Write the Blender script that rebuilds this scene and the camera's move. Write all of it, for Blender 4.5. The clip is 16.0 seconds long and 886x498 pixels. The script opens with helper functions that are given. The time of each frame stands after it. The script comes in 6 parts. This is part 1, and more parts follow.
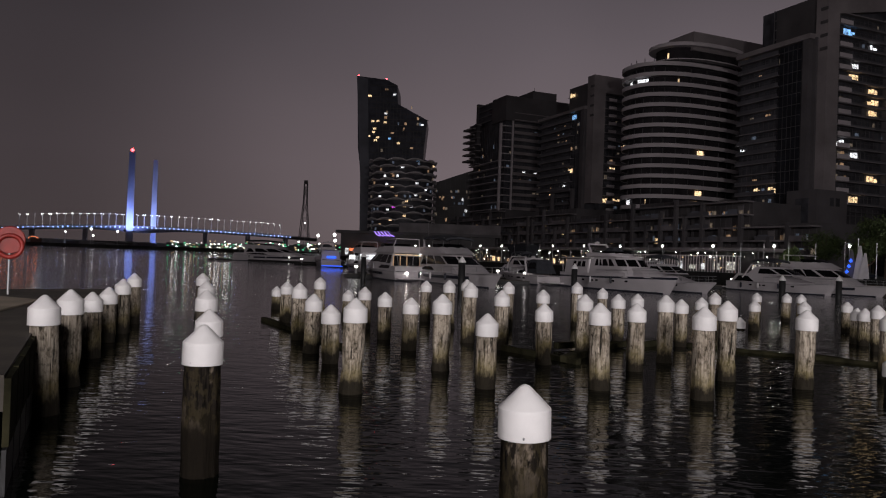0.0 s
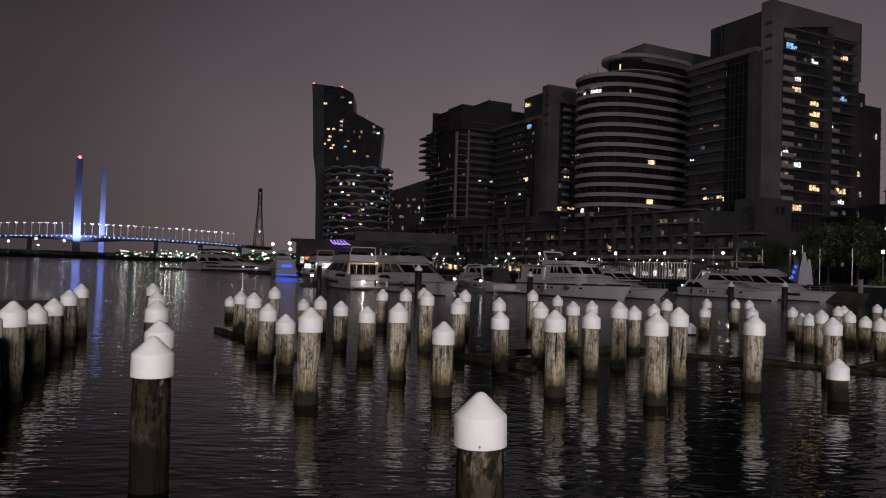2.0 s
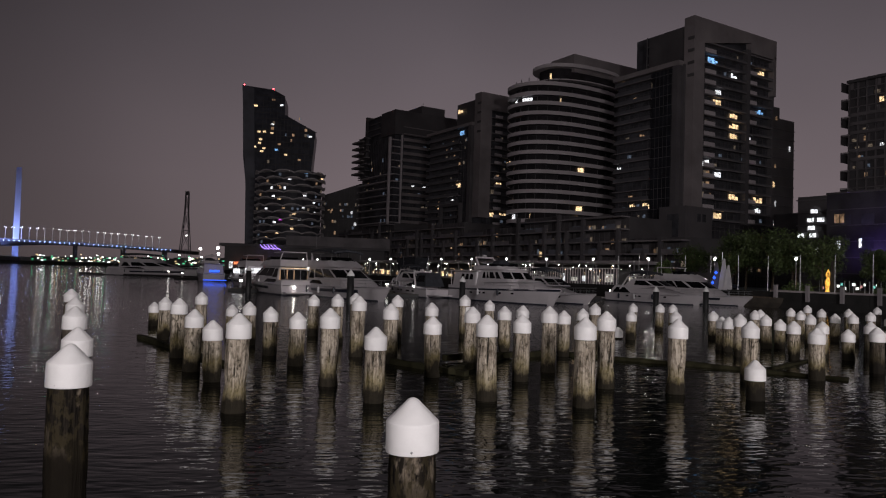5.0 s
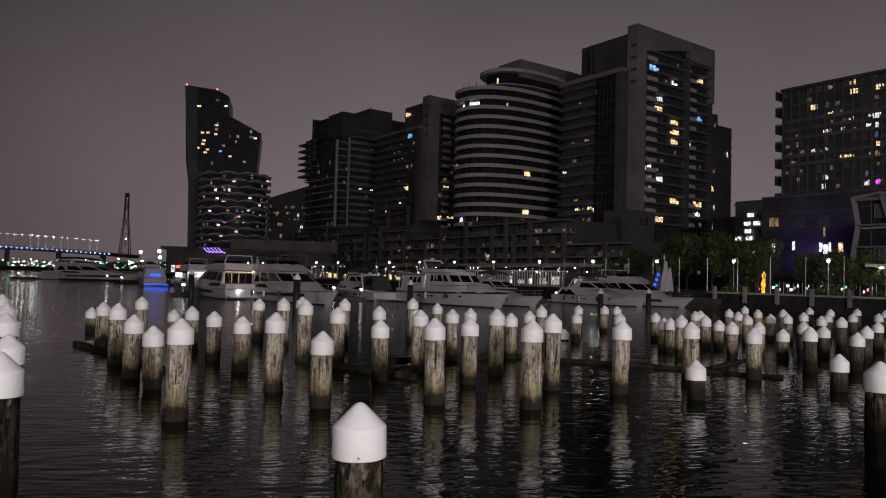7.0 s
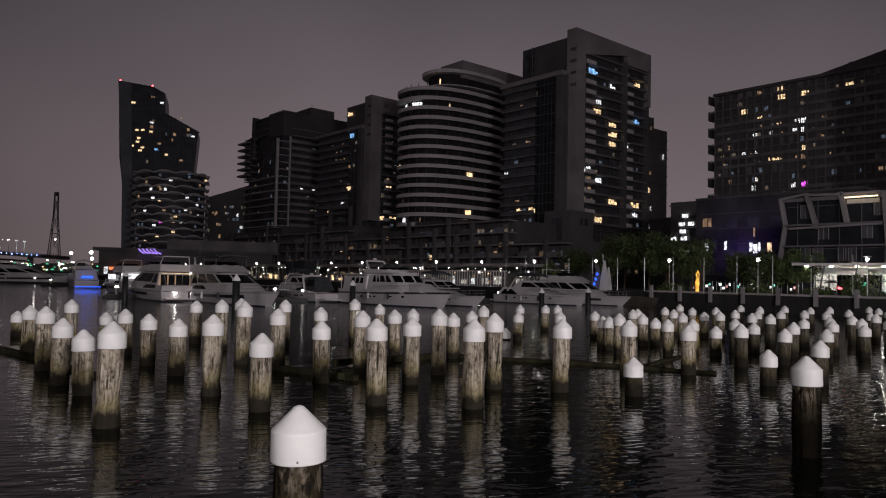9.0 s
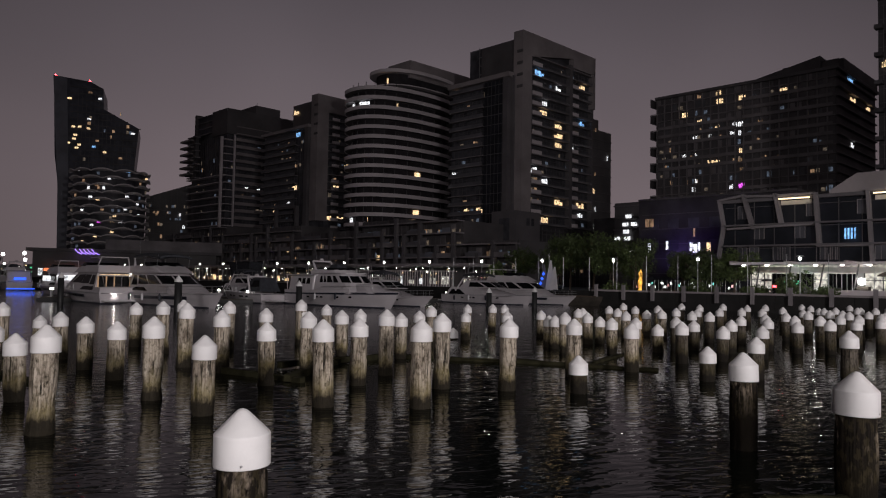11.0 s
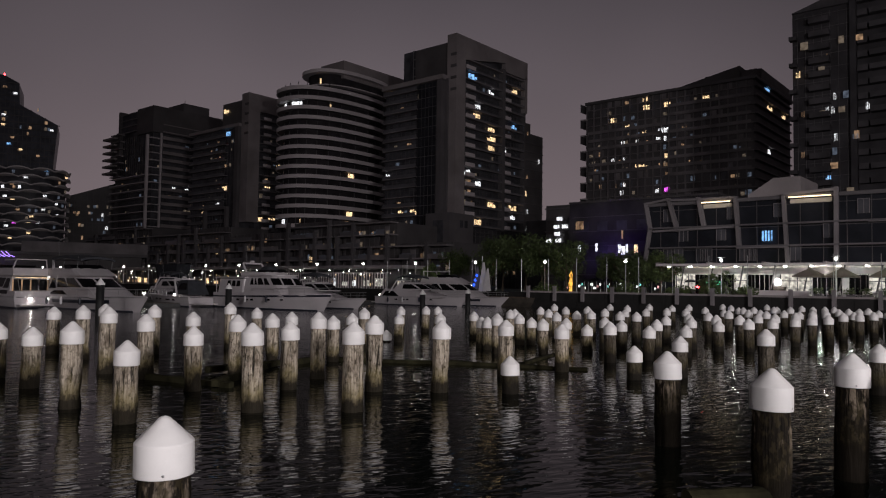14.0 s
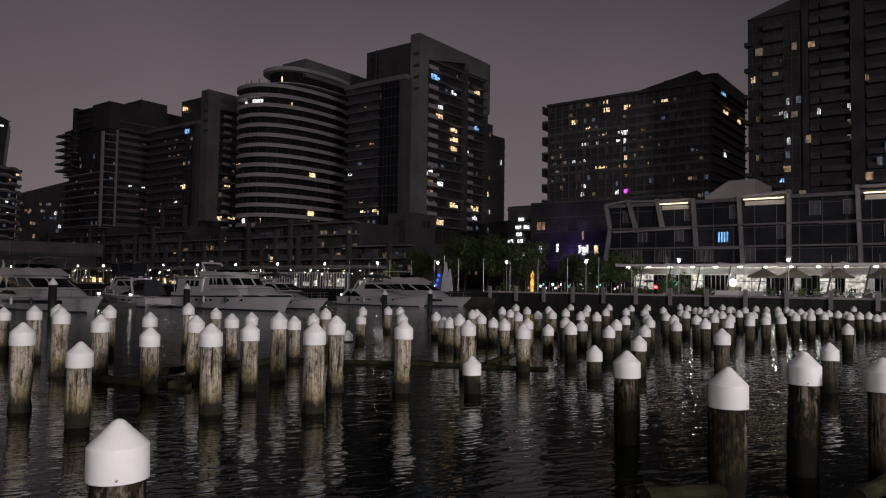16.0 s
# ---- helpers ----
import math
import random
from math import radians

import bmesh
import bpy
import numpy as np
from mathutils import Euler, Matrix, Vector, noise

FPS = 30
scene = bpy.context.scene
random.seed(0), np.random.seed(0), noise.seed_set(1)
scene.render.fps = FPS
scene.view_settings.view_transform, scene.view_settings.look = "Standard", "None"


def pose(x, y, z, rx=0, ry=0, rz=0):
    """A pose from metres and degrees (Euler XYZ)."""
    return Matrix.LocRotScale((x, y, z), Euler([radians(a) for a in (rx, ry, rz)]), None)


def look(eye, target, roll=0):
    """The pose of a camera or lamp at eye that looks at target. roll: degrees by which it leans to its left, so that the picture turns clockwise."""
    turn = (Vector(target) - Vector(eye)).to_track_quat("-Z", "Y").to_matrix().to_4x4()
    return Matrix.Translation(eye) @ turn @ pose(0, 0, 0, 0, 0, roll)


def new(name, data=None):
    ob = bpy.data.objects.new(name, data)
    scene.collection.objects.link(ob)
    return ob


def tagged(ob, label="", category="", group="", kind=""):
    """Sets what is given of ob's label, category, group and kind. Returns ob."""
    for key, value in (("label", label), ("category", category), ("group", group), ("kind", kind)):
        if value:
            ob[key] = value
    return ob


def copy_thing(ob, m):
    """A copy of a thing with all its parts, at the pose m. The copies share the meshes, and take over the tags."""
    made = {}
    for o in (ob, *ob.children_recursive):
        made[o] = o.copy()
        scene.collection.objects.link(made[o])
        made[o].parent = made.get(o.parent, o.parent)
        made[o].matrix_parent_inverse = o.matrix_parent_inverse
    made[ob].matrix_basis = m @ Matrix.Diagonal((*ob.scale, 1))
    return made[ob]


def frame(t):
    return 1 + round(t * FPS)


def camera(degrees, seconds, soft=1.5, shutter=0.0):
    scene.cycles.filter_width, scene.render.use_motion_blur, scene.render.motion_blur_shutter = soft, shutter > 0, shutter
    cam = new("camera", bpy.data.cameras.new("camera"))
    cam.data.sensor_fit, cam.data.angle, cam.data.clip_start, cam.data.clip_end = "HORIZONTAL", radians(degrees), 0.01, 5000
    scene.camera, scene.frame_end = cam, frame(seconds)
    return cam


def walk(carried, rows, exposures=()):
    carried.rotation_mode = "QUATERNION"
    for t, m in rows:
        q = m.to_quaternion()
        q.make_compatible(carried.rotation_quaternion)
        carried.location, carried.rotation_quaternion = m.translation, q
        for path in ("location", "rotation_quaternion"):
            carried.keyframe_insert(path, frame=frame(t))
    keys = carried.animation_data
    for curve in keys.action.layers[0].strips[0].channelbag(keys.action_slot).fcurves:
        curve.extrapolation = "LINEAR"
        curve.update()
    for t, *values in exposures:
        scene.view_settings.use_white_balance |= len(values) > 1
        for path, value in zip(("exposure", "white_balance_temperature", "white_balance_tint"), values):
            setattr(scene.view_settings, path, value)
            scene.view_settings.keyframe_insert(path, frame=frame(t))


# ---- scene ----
cam = camera(62.8, 16.0, soft=1.15)
walk(cam, [
    (0.0, pose(-0.055, -0.076, 2.855, 90.64, -2.06, 0.64)),
    (0.5, pose(-0.049, -0.083, 2.856, 90.94, -1.97, -0.17)),
    (1.0, pose(-0.051, -0.080, 2.858, 91.09, -1.88, -1.02)),
    (1.5, pose(-0.046, -0.071, 2.854, 91.25, -1.75, -1.87)),
    (2.0, pose(-0.041, -0.067, 2.855, 91.40, -1.76, -2.78)),
    (2.5, pose(-0.038, -0.068, 2.853, 91.59, -1.80, -3.75)),
    (3.0, pose(-0.043, -0.065, 2.849, 91.72, -1.89, -4.62)),
    (3.5, pose(-0.040, -0.058, 2.850, 91.74, -1.89, -5.41)),
    (4.0, pose(-0.039, -0.049, 2.850, 91.75, -1.86, -6.29)),
    (6.5, pose(-0.031, -0.021, 2.851, 92.38, -1.70, -11.06)),
    (7.0, pose(-0.028, -0.009, 2.853, 92.35, -1.60, -12.20)),
    (7.5, pose(-0.025, 0.004, 2.849, 92.43, -1.46, -13.35)),
    (8.0, pose(-0.017, 0.013, 2.850, 92.55, -1.39, -14.48)),
    (8.5, pose(-0.004, 0.024, 2.846, 92.58, -1.31, -15.62)),
    (9.0, pose(-0.000, 0.026, 2.850, 92.49, -1.29, -16.70)),
    (11.5, pose(0.023, 0.037, 2.849, 92.62, -0.99, -21.68)),
    (12.0, pose(0.031, 0.033, 2.851, 92.63, -0.96, -22.51)),
    (12.5, pose(0.038, 0.038, 2.851, 92.67, -0.89, -23.53)),
    (13.0, pose(0.045, 0.043, 2.853, 92.73, -0.89, -24.65)),
    (13.5, pose(0.050, 0.044, 2.850, 92.79, -0.83, -25.47)),
    (14.0, pose(0.054, 0.044, 2.851, 92.81, -0.80, -26.01)),
    (14.5, pose(0.058, 0.042, 2.850, 92.73, -0.77, -26.49)),
    (15.0, pose(0.059, 0.052, 2.848, 92.67, -0.77, -27.20)),
    (15.5, pose(0.066, 0.059, 2.848, 92.76, -0.76, -28.02)),
    (16.0, pose(0.066, 0.065, 2.850, 92.86, -0.83, -28.99)),
])

# ---- world and large lights ----
world = bpy.data.worlds.new("night_sky")
scene.world = world
world.use_nodes = True
wn, wl = world.node_tree.nodes, world.node_tree.links
bg = wn["Background"]
geo_n = wn.new("ShaderNodeTexCoord")
sep_n = wn.new("ShaderNodeSeparateXYZ")
ramp_n = wn.new("ShaderNodeValToRGB")
wl.new(geo_n.outputs["Generated"], sep_n.inputs[0])
wl.new(sep_n.outputs["Z"], ramp_n.inputs[0])
cr = ramp_n.color_ramp
cr.elements[0].position, cr.elements[0].color = 0.0, (0.092, 0.072, 0.075, 1)
cr.elements[1].position, cr.elements[1].color = 1.0, (0.005, 0.005, 0.006, 1)
for pos, col in ((0.12, (0.088, 0.070, 0.076)), (0.27, (0.062, 0.051, 0.057)), (0.46, (0.024, 0.021, 0.025))):
    e = cr.elements.new(pos)
    e.color = (*col, 1)
cloud_n = wn.new("ShaderNodeTexNoise")
cloud_n.inputs["Scale"].default_value = 1.6
cloud_n.inputs["Detail"].default_value = 3.0
wl.new(geo_n.outputs["Generated"], cloud_n.inputs["Vector"])
cmap = wn.new("ShaderNodeMapRange")
cmap.inputs[1].default_value, cmap.inputs[2].default_value = 0.3, 0.7
cmap.inputs[3].default_value, cmap.inputs[4].default_value = 0.82, 1.14
wl.new(cloud_n.outputs["Fac"], cmap.inputs[0])
mul_n = wn.new("ShaderNodeVectorMath")
mul_n.operation = "SCALE"
wl.new(ramp_n.outputs["Color"], mul_n.inputs[0])
wl.new(cmap.outputs[0], mul_n.inputs["Scale"])
# the glow of the city, strongest over the towers and fading to the west
dot_n = wn.new("ShaderNodeVectorMath")
dot_n.operation = "DOT_PRODUCT"
dot_n.inputs[1].default_value = (0.36, 0.92, 0.14)
wl.new(geo_n.outputs["Generated"], dot_n.inputs[0])
dmap = wn.new("ShaderNodeMapRange")
dmap.interpolation_type = "SMOOTHSTEP"
dmap.inputs[1].default_value, dmap.inputs[2].default_value = 0.62, 1.0
dmap.inputs[3].default_value, dmap.inputs[4].default_value = 0.70, 1.95
wl.new(dot_n.outputs["Value"], dmap.inputs[0])
mul2_n = wn.new("ShaderNodeVectorMath")
mul2_n.operation = "SCALE"
wl.new(mul_n.outputs[0], mul2_n.inputs[0])
wl.new(dmap.outputs[0], mul2_n.inputs["Scale"])
wl.new(mul2_n.outputs[0], bg.inputs["Color"])
bg.inputs["Strength"].default_value = 0.95


def lamp(name, kind, place, target, color, energy, size=1.0, spot=60):
    data = bpy.data.lights.new(name, kind)
    data.energy, data.color = energy, color
    if kind == "AREA":
        data.size = size
    else:
        data.shadow_soft_size = size
    if kind == "SPOT":
        data.spot_size, data.spot_blend = radians(spot), 0.6
    ob = new(name, data)
    ob.matrix_world = look(place, target)
    return ob


# the stadium's floodlights on the shore behind the camera
lamp("floodlight_lamp", "AREA", (32, -82, 27), (16, 30, 2), (1.0, 0.935, 0.94), 60000, 10)
lamp("floodlight_lamp", "AREA", (-34, -74, 25), (16, 30, 2), (1.0, 0.93, 0.93), 27000, 12)

# ---- the city's own axes: x along the waterfront, y away from the water ----
CITY = Matrix.Translation((62.3, 66.1, 0)) @ pose(0, 0, 0, 0, 0, -66)
GROUND = 1.85


# ---- geometry helpers ----
class Geo:
    """Vertices and faces of one mesh."""

    def __init__(self):
        self.v, self.f = [], []

    def add(self, verts, faces):
        n = len(self.v)
        self.v += [tuple(p) for p in verts]
        self.f += [tuple(i + n for i in f) for f in faces]
        return self

    def box(self, x0, x1, y0, y1, z0, z1):
        v = [(x0, y0, z0), (x1, y0, z0), (x1, y1, z0), (x0, y1, z0), (x0, y0, z1), (x1, y0, z1), (x1, y1, z1), (x0, y1, z1)]
        return self.add(v, [(3, 2, 1, 0), (4, 5, 6, 7), (0, 1, 5, 4), (1, 2, 6, 5), (2, 3, 7, 6), (3, 0, 4, 7)])

    def prism(self, pts, z0, z1, tops=None):
        n = len(pts)
        v = [(x, y, z0) for x, y in pts] + [(x, y, z1 if tops is None else tops[i]) for i, (x, y) in enumerate(pts)]
        return self.add(v, [tuple(range(n - 1, -1, -1)), tuple(range(n, 2 * n))] + [(i, (i + 1) % n, n + (i + 1) % n, n + i) for i in range(n)])

    def ring(self, inner, outer, z0, z1):
        n = len(inner)
        v = [(x, y, z) for z in (z0, z1) for pts in (inner, outer) for x, y in pts]
        f = []
        for i in range(n):
            j = (i + 1) % n
            f += [(n + i, n + j, 3 * n + j, 3 * n + i), (j, i, 2 * n + i, 2 * n + j), (2 * n + i, 3 * n + i, 3 * n + j, 2 * n + j), (i, j, n + j, n + i)]
        return self.add(v, f)

    def loft(self, rings, caps=True):
        n = len(rings[0])
        v = [p for r in rings for p in r]
        f = []
        for k in range(len(rings) - 1):
            for i in range(n):
                j = (i + 1) % n
                f.append((k * n + i, k * n + j, (k + 1) * n + j, (k + 1) * n + i))
        if caps:
            f += [tuple(range(n - 1, -1, -1)), tuple(range((len(rings) - 1) * n, len(rings) * n))]
        return self.add(v, f)

    def lathe(self, profile, n=20, cx=0.0, cy=0.0):
        rings = [[(cx + r * math.cos(2 * math.pi * i / n), cy + r * math.sin(2 * math.pi * i / n), z) for i in range(n)] for r, z in profile]
        return self.loft(rings)

    def tube(self, p, q, r, n=6, r2=None):
        p, q = Vector(p), Vector(q)
        d = (q - p).normalized()
        a = d.orthogonal().normalized()
        b = d.cross(a)
        rings = []
        for c, rad in ((p, r), (q, r if r2 is None else r2)):
            rings.append([tuple(c + a * rad * math.cos(2 * math.pi * i / n) + b * rad * math.sin(2 * math.pi * i / n)) for i in range(n)])
        return self.loft(rings)

    def mesh(self, name, smooth=False):
        me = bpy.data.meshes.new(name)
        me.from_pydata(self.v, [], self.f)
        me.update()
        if smooth:
            me.shade_smooth()
        return me


def box(x0, x1, y0, y1, z0, z1):
    return Geo().box(x0, x1, y0, y1, z0, z1)


def part(name, shape, material, parent, label="", smooth=False, m=None):
    me = shape if isinstance(shape, bpy.types.Mesh) else shape.mesh(name, smooth)
    if not me.materials:
        me.materials.append(material)
    ob = new(name, me)
    ob.parent = parent
    if m is not None:
        ob.matrix_basis = m
    return tagged(ob, label=label)


def thing(name, label, category, m=None, group="", kind=""):
    ob = new(name)
    ob.empty_display_size = 0.2
    if m is not None:
        ob.matrix_basis = m
    return tagged(ob, label, category, group, kind)


def structure(name, shape, material, label, category, m=None, smooth=False):
    ob = new(name, shape.mesh(name, smooth))
    ob.data.materials.append(material)
    if m is not None:
        ob.matrix_basis = m
    return tagged(ob, label, category, kind="structure")


# ---- materials ----
def surface(name, color, rough=0.6, metal=0.0, scale=3.0, vary=0.3, bump=0.2, fine=30.0, spec=0.5, second=None, objects=False):
    """A surface with variation at two scales, fine relief and, on request, a tone of its own for each object."""
    m = bpy.data.materials.new(name)
    m.use_nodes = True
    n, l = m.node_tree.nodes, m.node_tree.links
    b = n["Principled BSDF"]
    b.inputs["Roughness"].default_value, b.inputs["Metallic"].default_value = rough, metal
    b.inputs["Specular IOR Level"].default_value = spec
    g = n.new("ShaderNodeNewGeometry")
    big, small = n.new("ShaderNodeTexNoise"), n.new("ShaderNodeTexNoise")
    big.inputs["Scale"].default_value, big.inputs["Detail"].default_value = scale, 4
    small.inputs["Scale"].default_value, small.inputs["Detail"].default_value = fine, 3
    for t in (big, small):
        l.new(g.outputs["Position"], t.inputs["Vector"])
    mix = n.new("ShaderNodeMix")
    mix.data_type = "RGBA"
    low = second or tuple(c * (1 - vary) for c in color)
    high = tuple(min(1, c * (1 + vary * 0.6)) for c in color)
    mix.inputs["A"].default_value, mix.inputs["B"].default_value = (*low, 1), (*high, 1)
    add = n.new("ShaderNodeMath")
    add.operation = "MULTIPLY_ADD"
    add.inputs[1].default_value, add.inputs[2].default_value = 0.35, -0.175
    l.new(small.outputs["Fac"], add.inputs[0])
    s = n.new("ShaderNodeMapRange")
    s.inputs[1].default_value, s.inputs[2].default_value = 0.32, 0.68
    l.new(big.outputs["Fac"], s.inputs[0])
    tot = n.new("ShaderNodeMath")
    l.new(s.outputs[0], tot.inputs[0])
    l.new(add.outputs[0], tot.inputs[1])
    last = tot
    if objects:
        info = n.new("ShaderNodeObjectInfo")
        o = n.new("ShaderNodeMath")
        o.operation = "MULTIPLY_ADD"
        o.inputs[1].default_value, o.inputs[2].default_value = 0.7, -0.35
        l.new(info.outputs["Random"], o.inputs[0])
        last = n.new("ShaderNodeMath")
        last.use_clamp = True
        l.new(tot.outputs[0], last.inputs[0])
        l.new(o.outputs[0], last.inputs[1])
    l.new(last.outputs[0], mix.inputs["Factor"])
    l.new(mix.outputs["Result"], b.inputs["Base Color"])
    if bump:
        bp = n.new("ShaderNodeBump")
        bp.inputs["Strength"].default_value, bp.inputs["Distance"].default_value = bump, 0.02
        l.new(small.outputs["Fac"], bp.inputs["Height"])
        l.new(bp.outputs[0], b.inputs["Normal"])
    return m


def glow(name, color, strength, patch=0.0):
    """What gives off light; patch: unevenness, as of curtains and furniture behind a lit window."""
    m = bpy.data.materials.new(name)
    m.use_nodes = True
    n, l = m.node_tree.nodes, m.node_tree.links
    b = n["Principled BSDF"]
    b.inputs["Base Color"].default_value = (*(c * 0.3 for c in color), 1)
    b.inputs["Emission Color"].default_value = (*color, 1)
    b.inputs["Emission Strength"].default_value = strength
    if patch:
        g, t, r = n.new("ShaderNodeNewGeometry"), n.new("ShaderNodeTexNoise"), n.new("ShaderNodeMapRange")
        t.inputs["Scale"].default_value, t.inputs["Detail"].default_value = patch, 3
        r.inputs[1].default_value, r.inputs[2].default_value = 0.35, 0.62
        r.inputs[3].default_value, r.inputs[4].default_value = strength * 0.12, strength * 1.25
        l.new(g.outputs["Position"], t.inputs["Vector"])
        l.new(t.outputs["Fac"], r.inputs[0])
        l.new(r.outputs[0], b.inputs["Emission Strength"])
    return m


M = {}
M["cap"] = surface("white_plastic", (0.80, 0.78, 0.78), 0.42, 0, 2.6, 0.10, 0.04, 60, objects=True)
M["concrete"] = surface("pale_concrete", (0.31, 0.275, 0.28), 0.75, 0, 0.12, 0.25, 0.1, 2.0)
M["band"] = surface("white_plaster", (0.691, 0.626, 0.648), 0.7, 0, 0.1, 0.15, 0.1, 2.0)
M["darkwall"] = surface("charcoal_cladding", (0.102, 0.094, 0.098), 0.6, 0, 0.1, 0.35, 0.1, 1.5)
M["greywall"] = surface("grey_cladding", (0.131, 0.121, 0.128), 0.65, 0, 0.1, 0.3, 0.1, 1.5)
M["slab"] = surface("balcony_slab", (0.240, 0.218, 0.228), 0.7, 0, 0.15, 0.3, 0.1, 1.0)
M["parapet"] = surface("balcony_panel", (0.132, 0.130, 0.144), 0.5, 0, 0.15, 0.3, 0.05, 1.0)
M["glass"] = surface("dark_glazing", (0.080, 0.080, 0.092), 0.45, 0, 0.3, 0.5, 0.05, 0.8, 0.2)
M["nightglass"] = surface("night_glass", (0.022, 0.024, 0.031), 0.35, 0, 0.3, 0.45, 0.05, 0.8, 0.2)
M["void"] = surface("recessed_glazing", (0.042, 0.038, 0.042), 0.8, 0, 0.3, 0.4, 0.05, 0.8, 0.08)
M["slate"] = surface("slate_glazing", (0.085, 0.088, 0.112), 0.4, 0, 0.3, 0.4, 0.05, 0.8, 0.2)
M["slatepanel"] = surface("slate_panel", (0.176, 0.182, 0.216), 0.55, 0, 0.1, 0.3, 0.1, 1.0)
# darker copies of cladding and slab, with weaker light painted into their colour
M["nightwall"] = surface("shaded_cladding", (0.060, 0.056, 0.062), 0.8, 0, 0.2, 0.4, 0.1, 1.2, 0.2)
M["nightslab"] = surface("shaded_balcony", (0.085, 0.079, 0.086), 0.8, 0, 0.2, 0.4, 0.1, 1.2, 0.2)
M["asphalt"] = surface("paving", (0.12, 0.15, 0.145), 0.8, 0, 0.4, 0.3, 0.2, 8)
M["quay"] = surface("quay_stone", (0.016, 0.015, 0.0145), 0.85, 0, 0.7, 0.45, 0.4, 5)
M["deck"] = surface("wharf_timber", (0.06, 0.05, 0.04), 0.8, 0, 1.0, 0.4, 0.4, 12)
M["metal"] = surface("galvanised_steel", (0.42, 0.42, 0.43), 0.4, 0.8, 2, 0.2, 0.05, 20)
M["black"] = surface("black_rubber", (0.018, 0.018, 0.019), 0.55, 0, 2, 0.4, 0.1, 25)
M["hull"] = surface("white_gelcoat", (0.52, 0.485, 0.505), 0.25, 0, 0.5, 0.07, 0.02, 6)
M["trim"] = surface("navy_trim", (0.02, 0.022, 0.035), 0.3, 0, 2, 0.2, 0.0, 20)
M["tint"] = surface("tinted_window", (0.006, 0.006, 0.007), 0.15, 0, 2, 0.2, 0.0, 20, 0.15)
M["canvas"] = surface("dark_canvas", (0.03, 0.032, 0.04), 0.85, 0, 2, 0.3, 0.2, 20)
M["red"] = surface("red_paint", (0.30, 0.022, 0.016), 0.45, 0, 3, 0.2, 0.05, 30)
M["leaf"] = surface("foliage", (0.07, 0.10, 0.03), 0.6, 0, 1.2, 0.5, 0.0, 9)
M["bark"] = surface("bark", (0.10, 0.075, 0.055), 0.9, 0, 4, 0.4, 0.5, 25)
M["sail"] = surface("white_panel", (0.62, 0.60, 0.62), 0.45, 0, 1, 0.1, 0.05, 10)
M["awning"] = surface("cream_canvas", (0.55, 0.52, 0.48), 0.8, 0, 1, 0.15, 0.1, 15)
M["shore"] = surface("dark_bank", (0.05, 0.05, 0.045), 0.9, 0, 0.05, 0.4, 0.2, 1)
M["umbrella"] = surface("brown_canvas", (0.16, 0.135, 0.11), 0.85, 0, 1, 0.2, 0.1, 15)
M["ribbon"] = surface("pale_ribbon", (0.750, 0.690, 0.705), 0.7, 0, 0.1, 0.2, 0.05, 1.0)
M["pedlamp"] = glow("pedestal_lamp", (1.0, 0.97, 0.9), 5.0)
M["farlamp"] = glow("far_lamp", (1.0, 0.98, 0.95), 4.5)
M["pylon"] = surface("pylon_concrete", (0.38, 0.38, 0.40), 0.7, 0, 0.05, 0.2, 0.0, 0.4)
LIT = [
    glow("warm_room", (1.0, 0.70, 0.38), 1.35, 1.7),
    glow("white_room", (0.95, 0.97, 1.0), 1.35, 1.7),
    glow("blue_room", (0.25, 0.55, 1.0), 1.15, 1.4),
    glow("dim_room", (1.0, 0.62, 0.36), 0.28, 1.0),
    glow("magenta_room", (0.9, 0.12, 0.95), 1.6, 0.8),
]
M["lamp"] = glow("lamp_head", (1.0, 0.97, 0.90), 22.0)
M["redlamp"] = glow("red_beacon", (1.0, 0.04, 0.05), 14.0)
M["bluelamp"] = glow("blue_white_bead", (0.38, 0.48, 1.0), 9.0)
M["bridgelamp"] = glow("bridge_lamp", (1.0, 0.97, 0.92), 14.0)
M["bluesign"] = glow("blue_light", (0.03, 0.12, 1.0), 1.6)
M["warmstrip"] = glow("warm_strip", (1.0, 0.78, 0.48), 2.2)
M["shop"] = glow("lit_shop", (1.0, 0.95, 0.85), 0.58, 2.2)
M["violet"] = glow("violet_strip", (0.42, 0.25, 1.0), 3.0)
M["orange"] = glow("orange_sign", (1.0, 0.25, 0.10), 1.6, 0.9)
M["green"] = glow("green_sign", (0.15, 1.0, 0.5), 0.7)


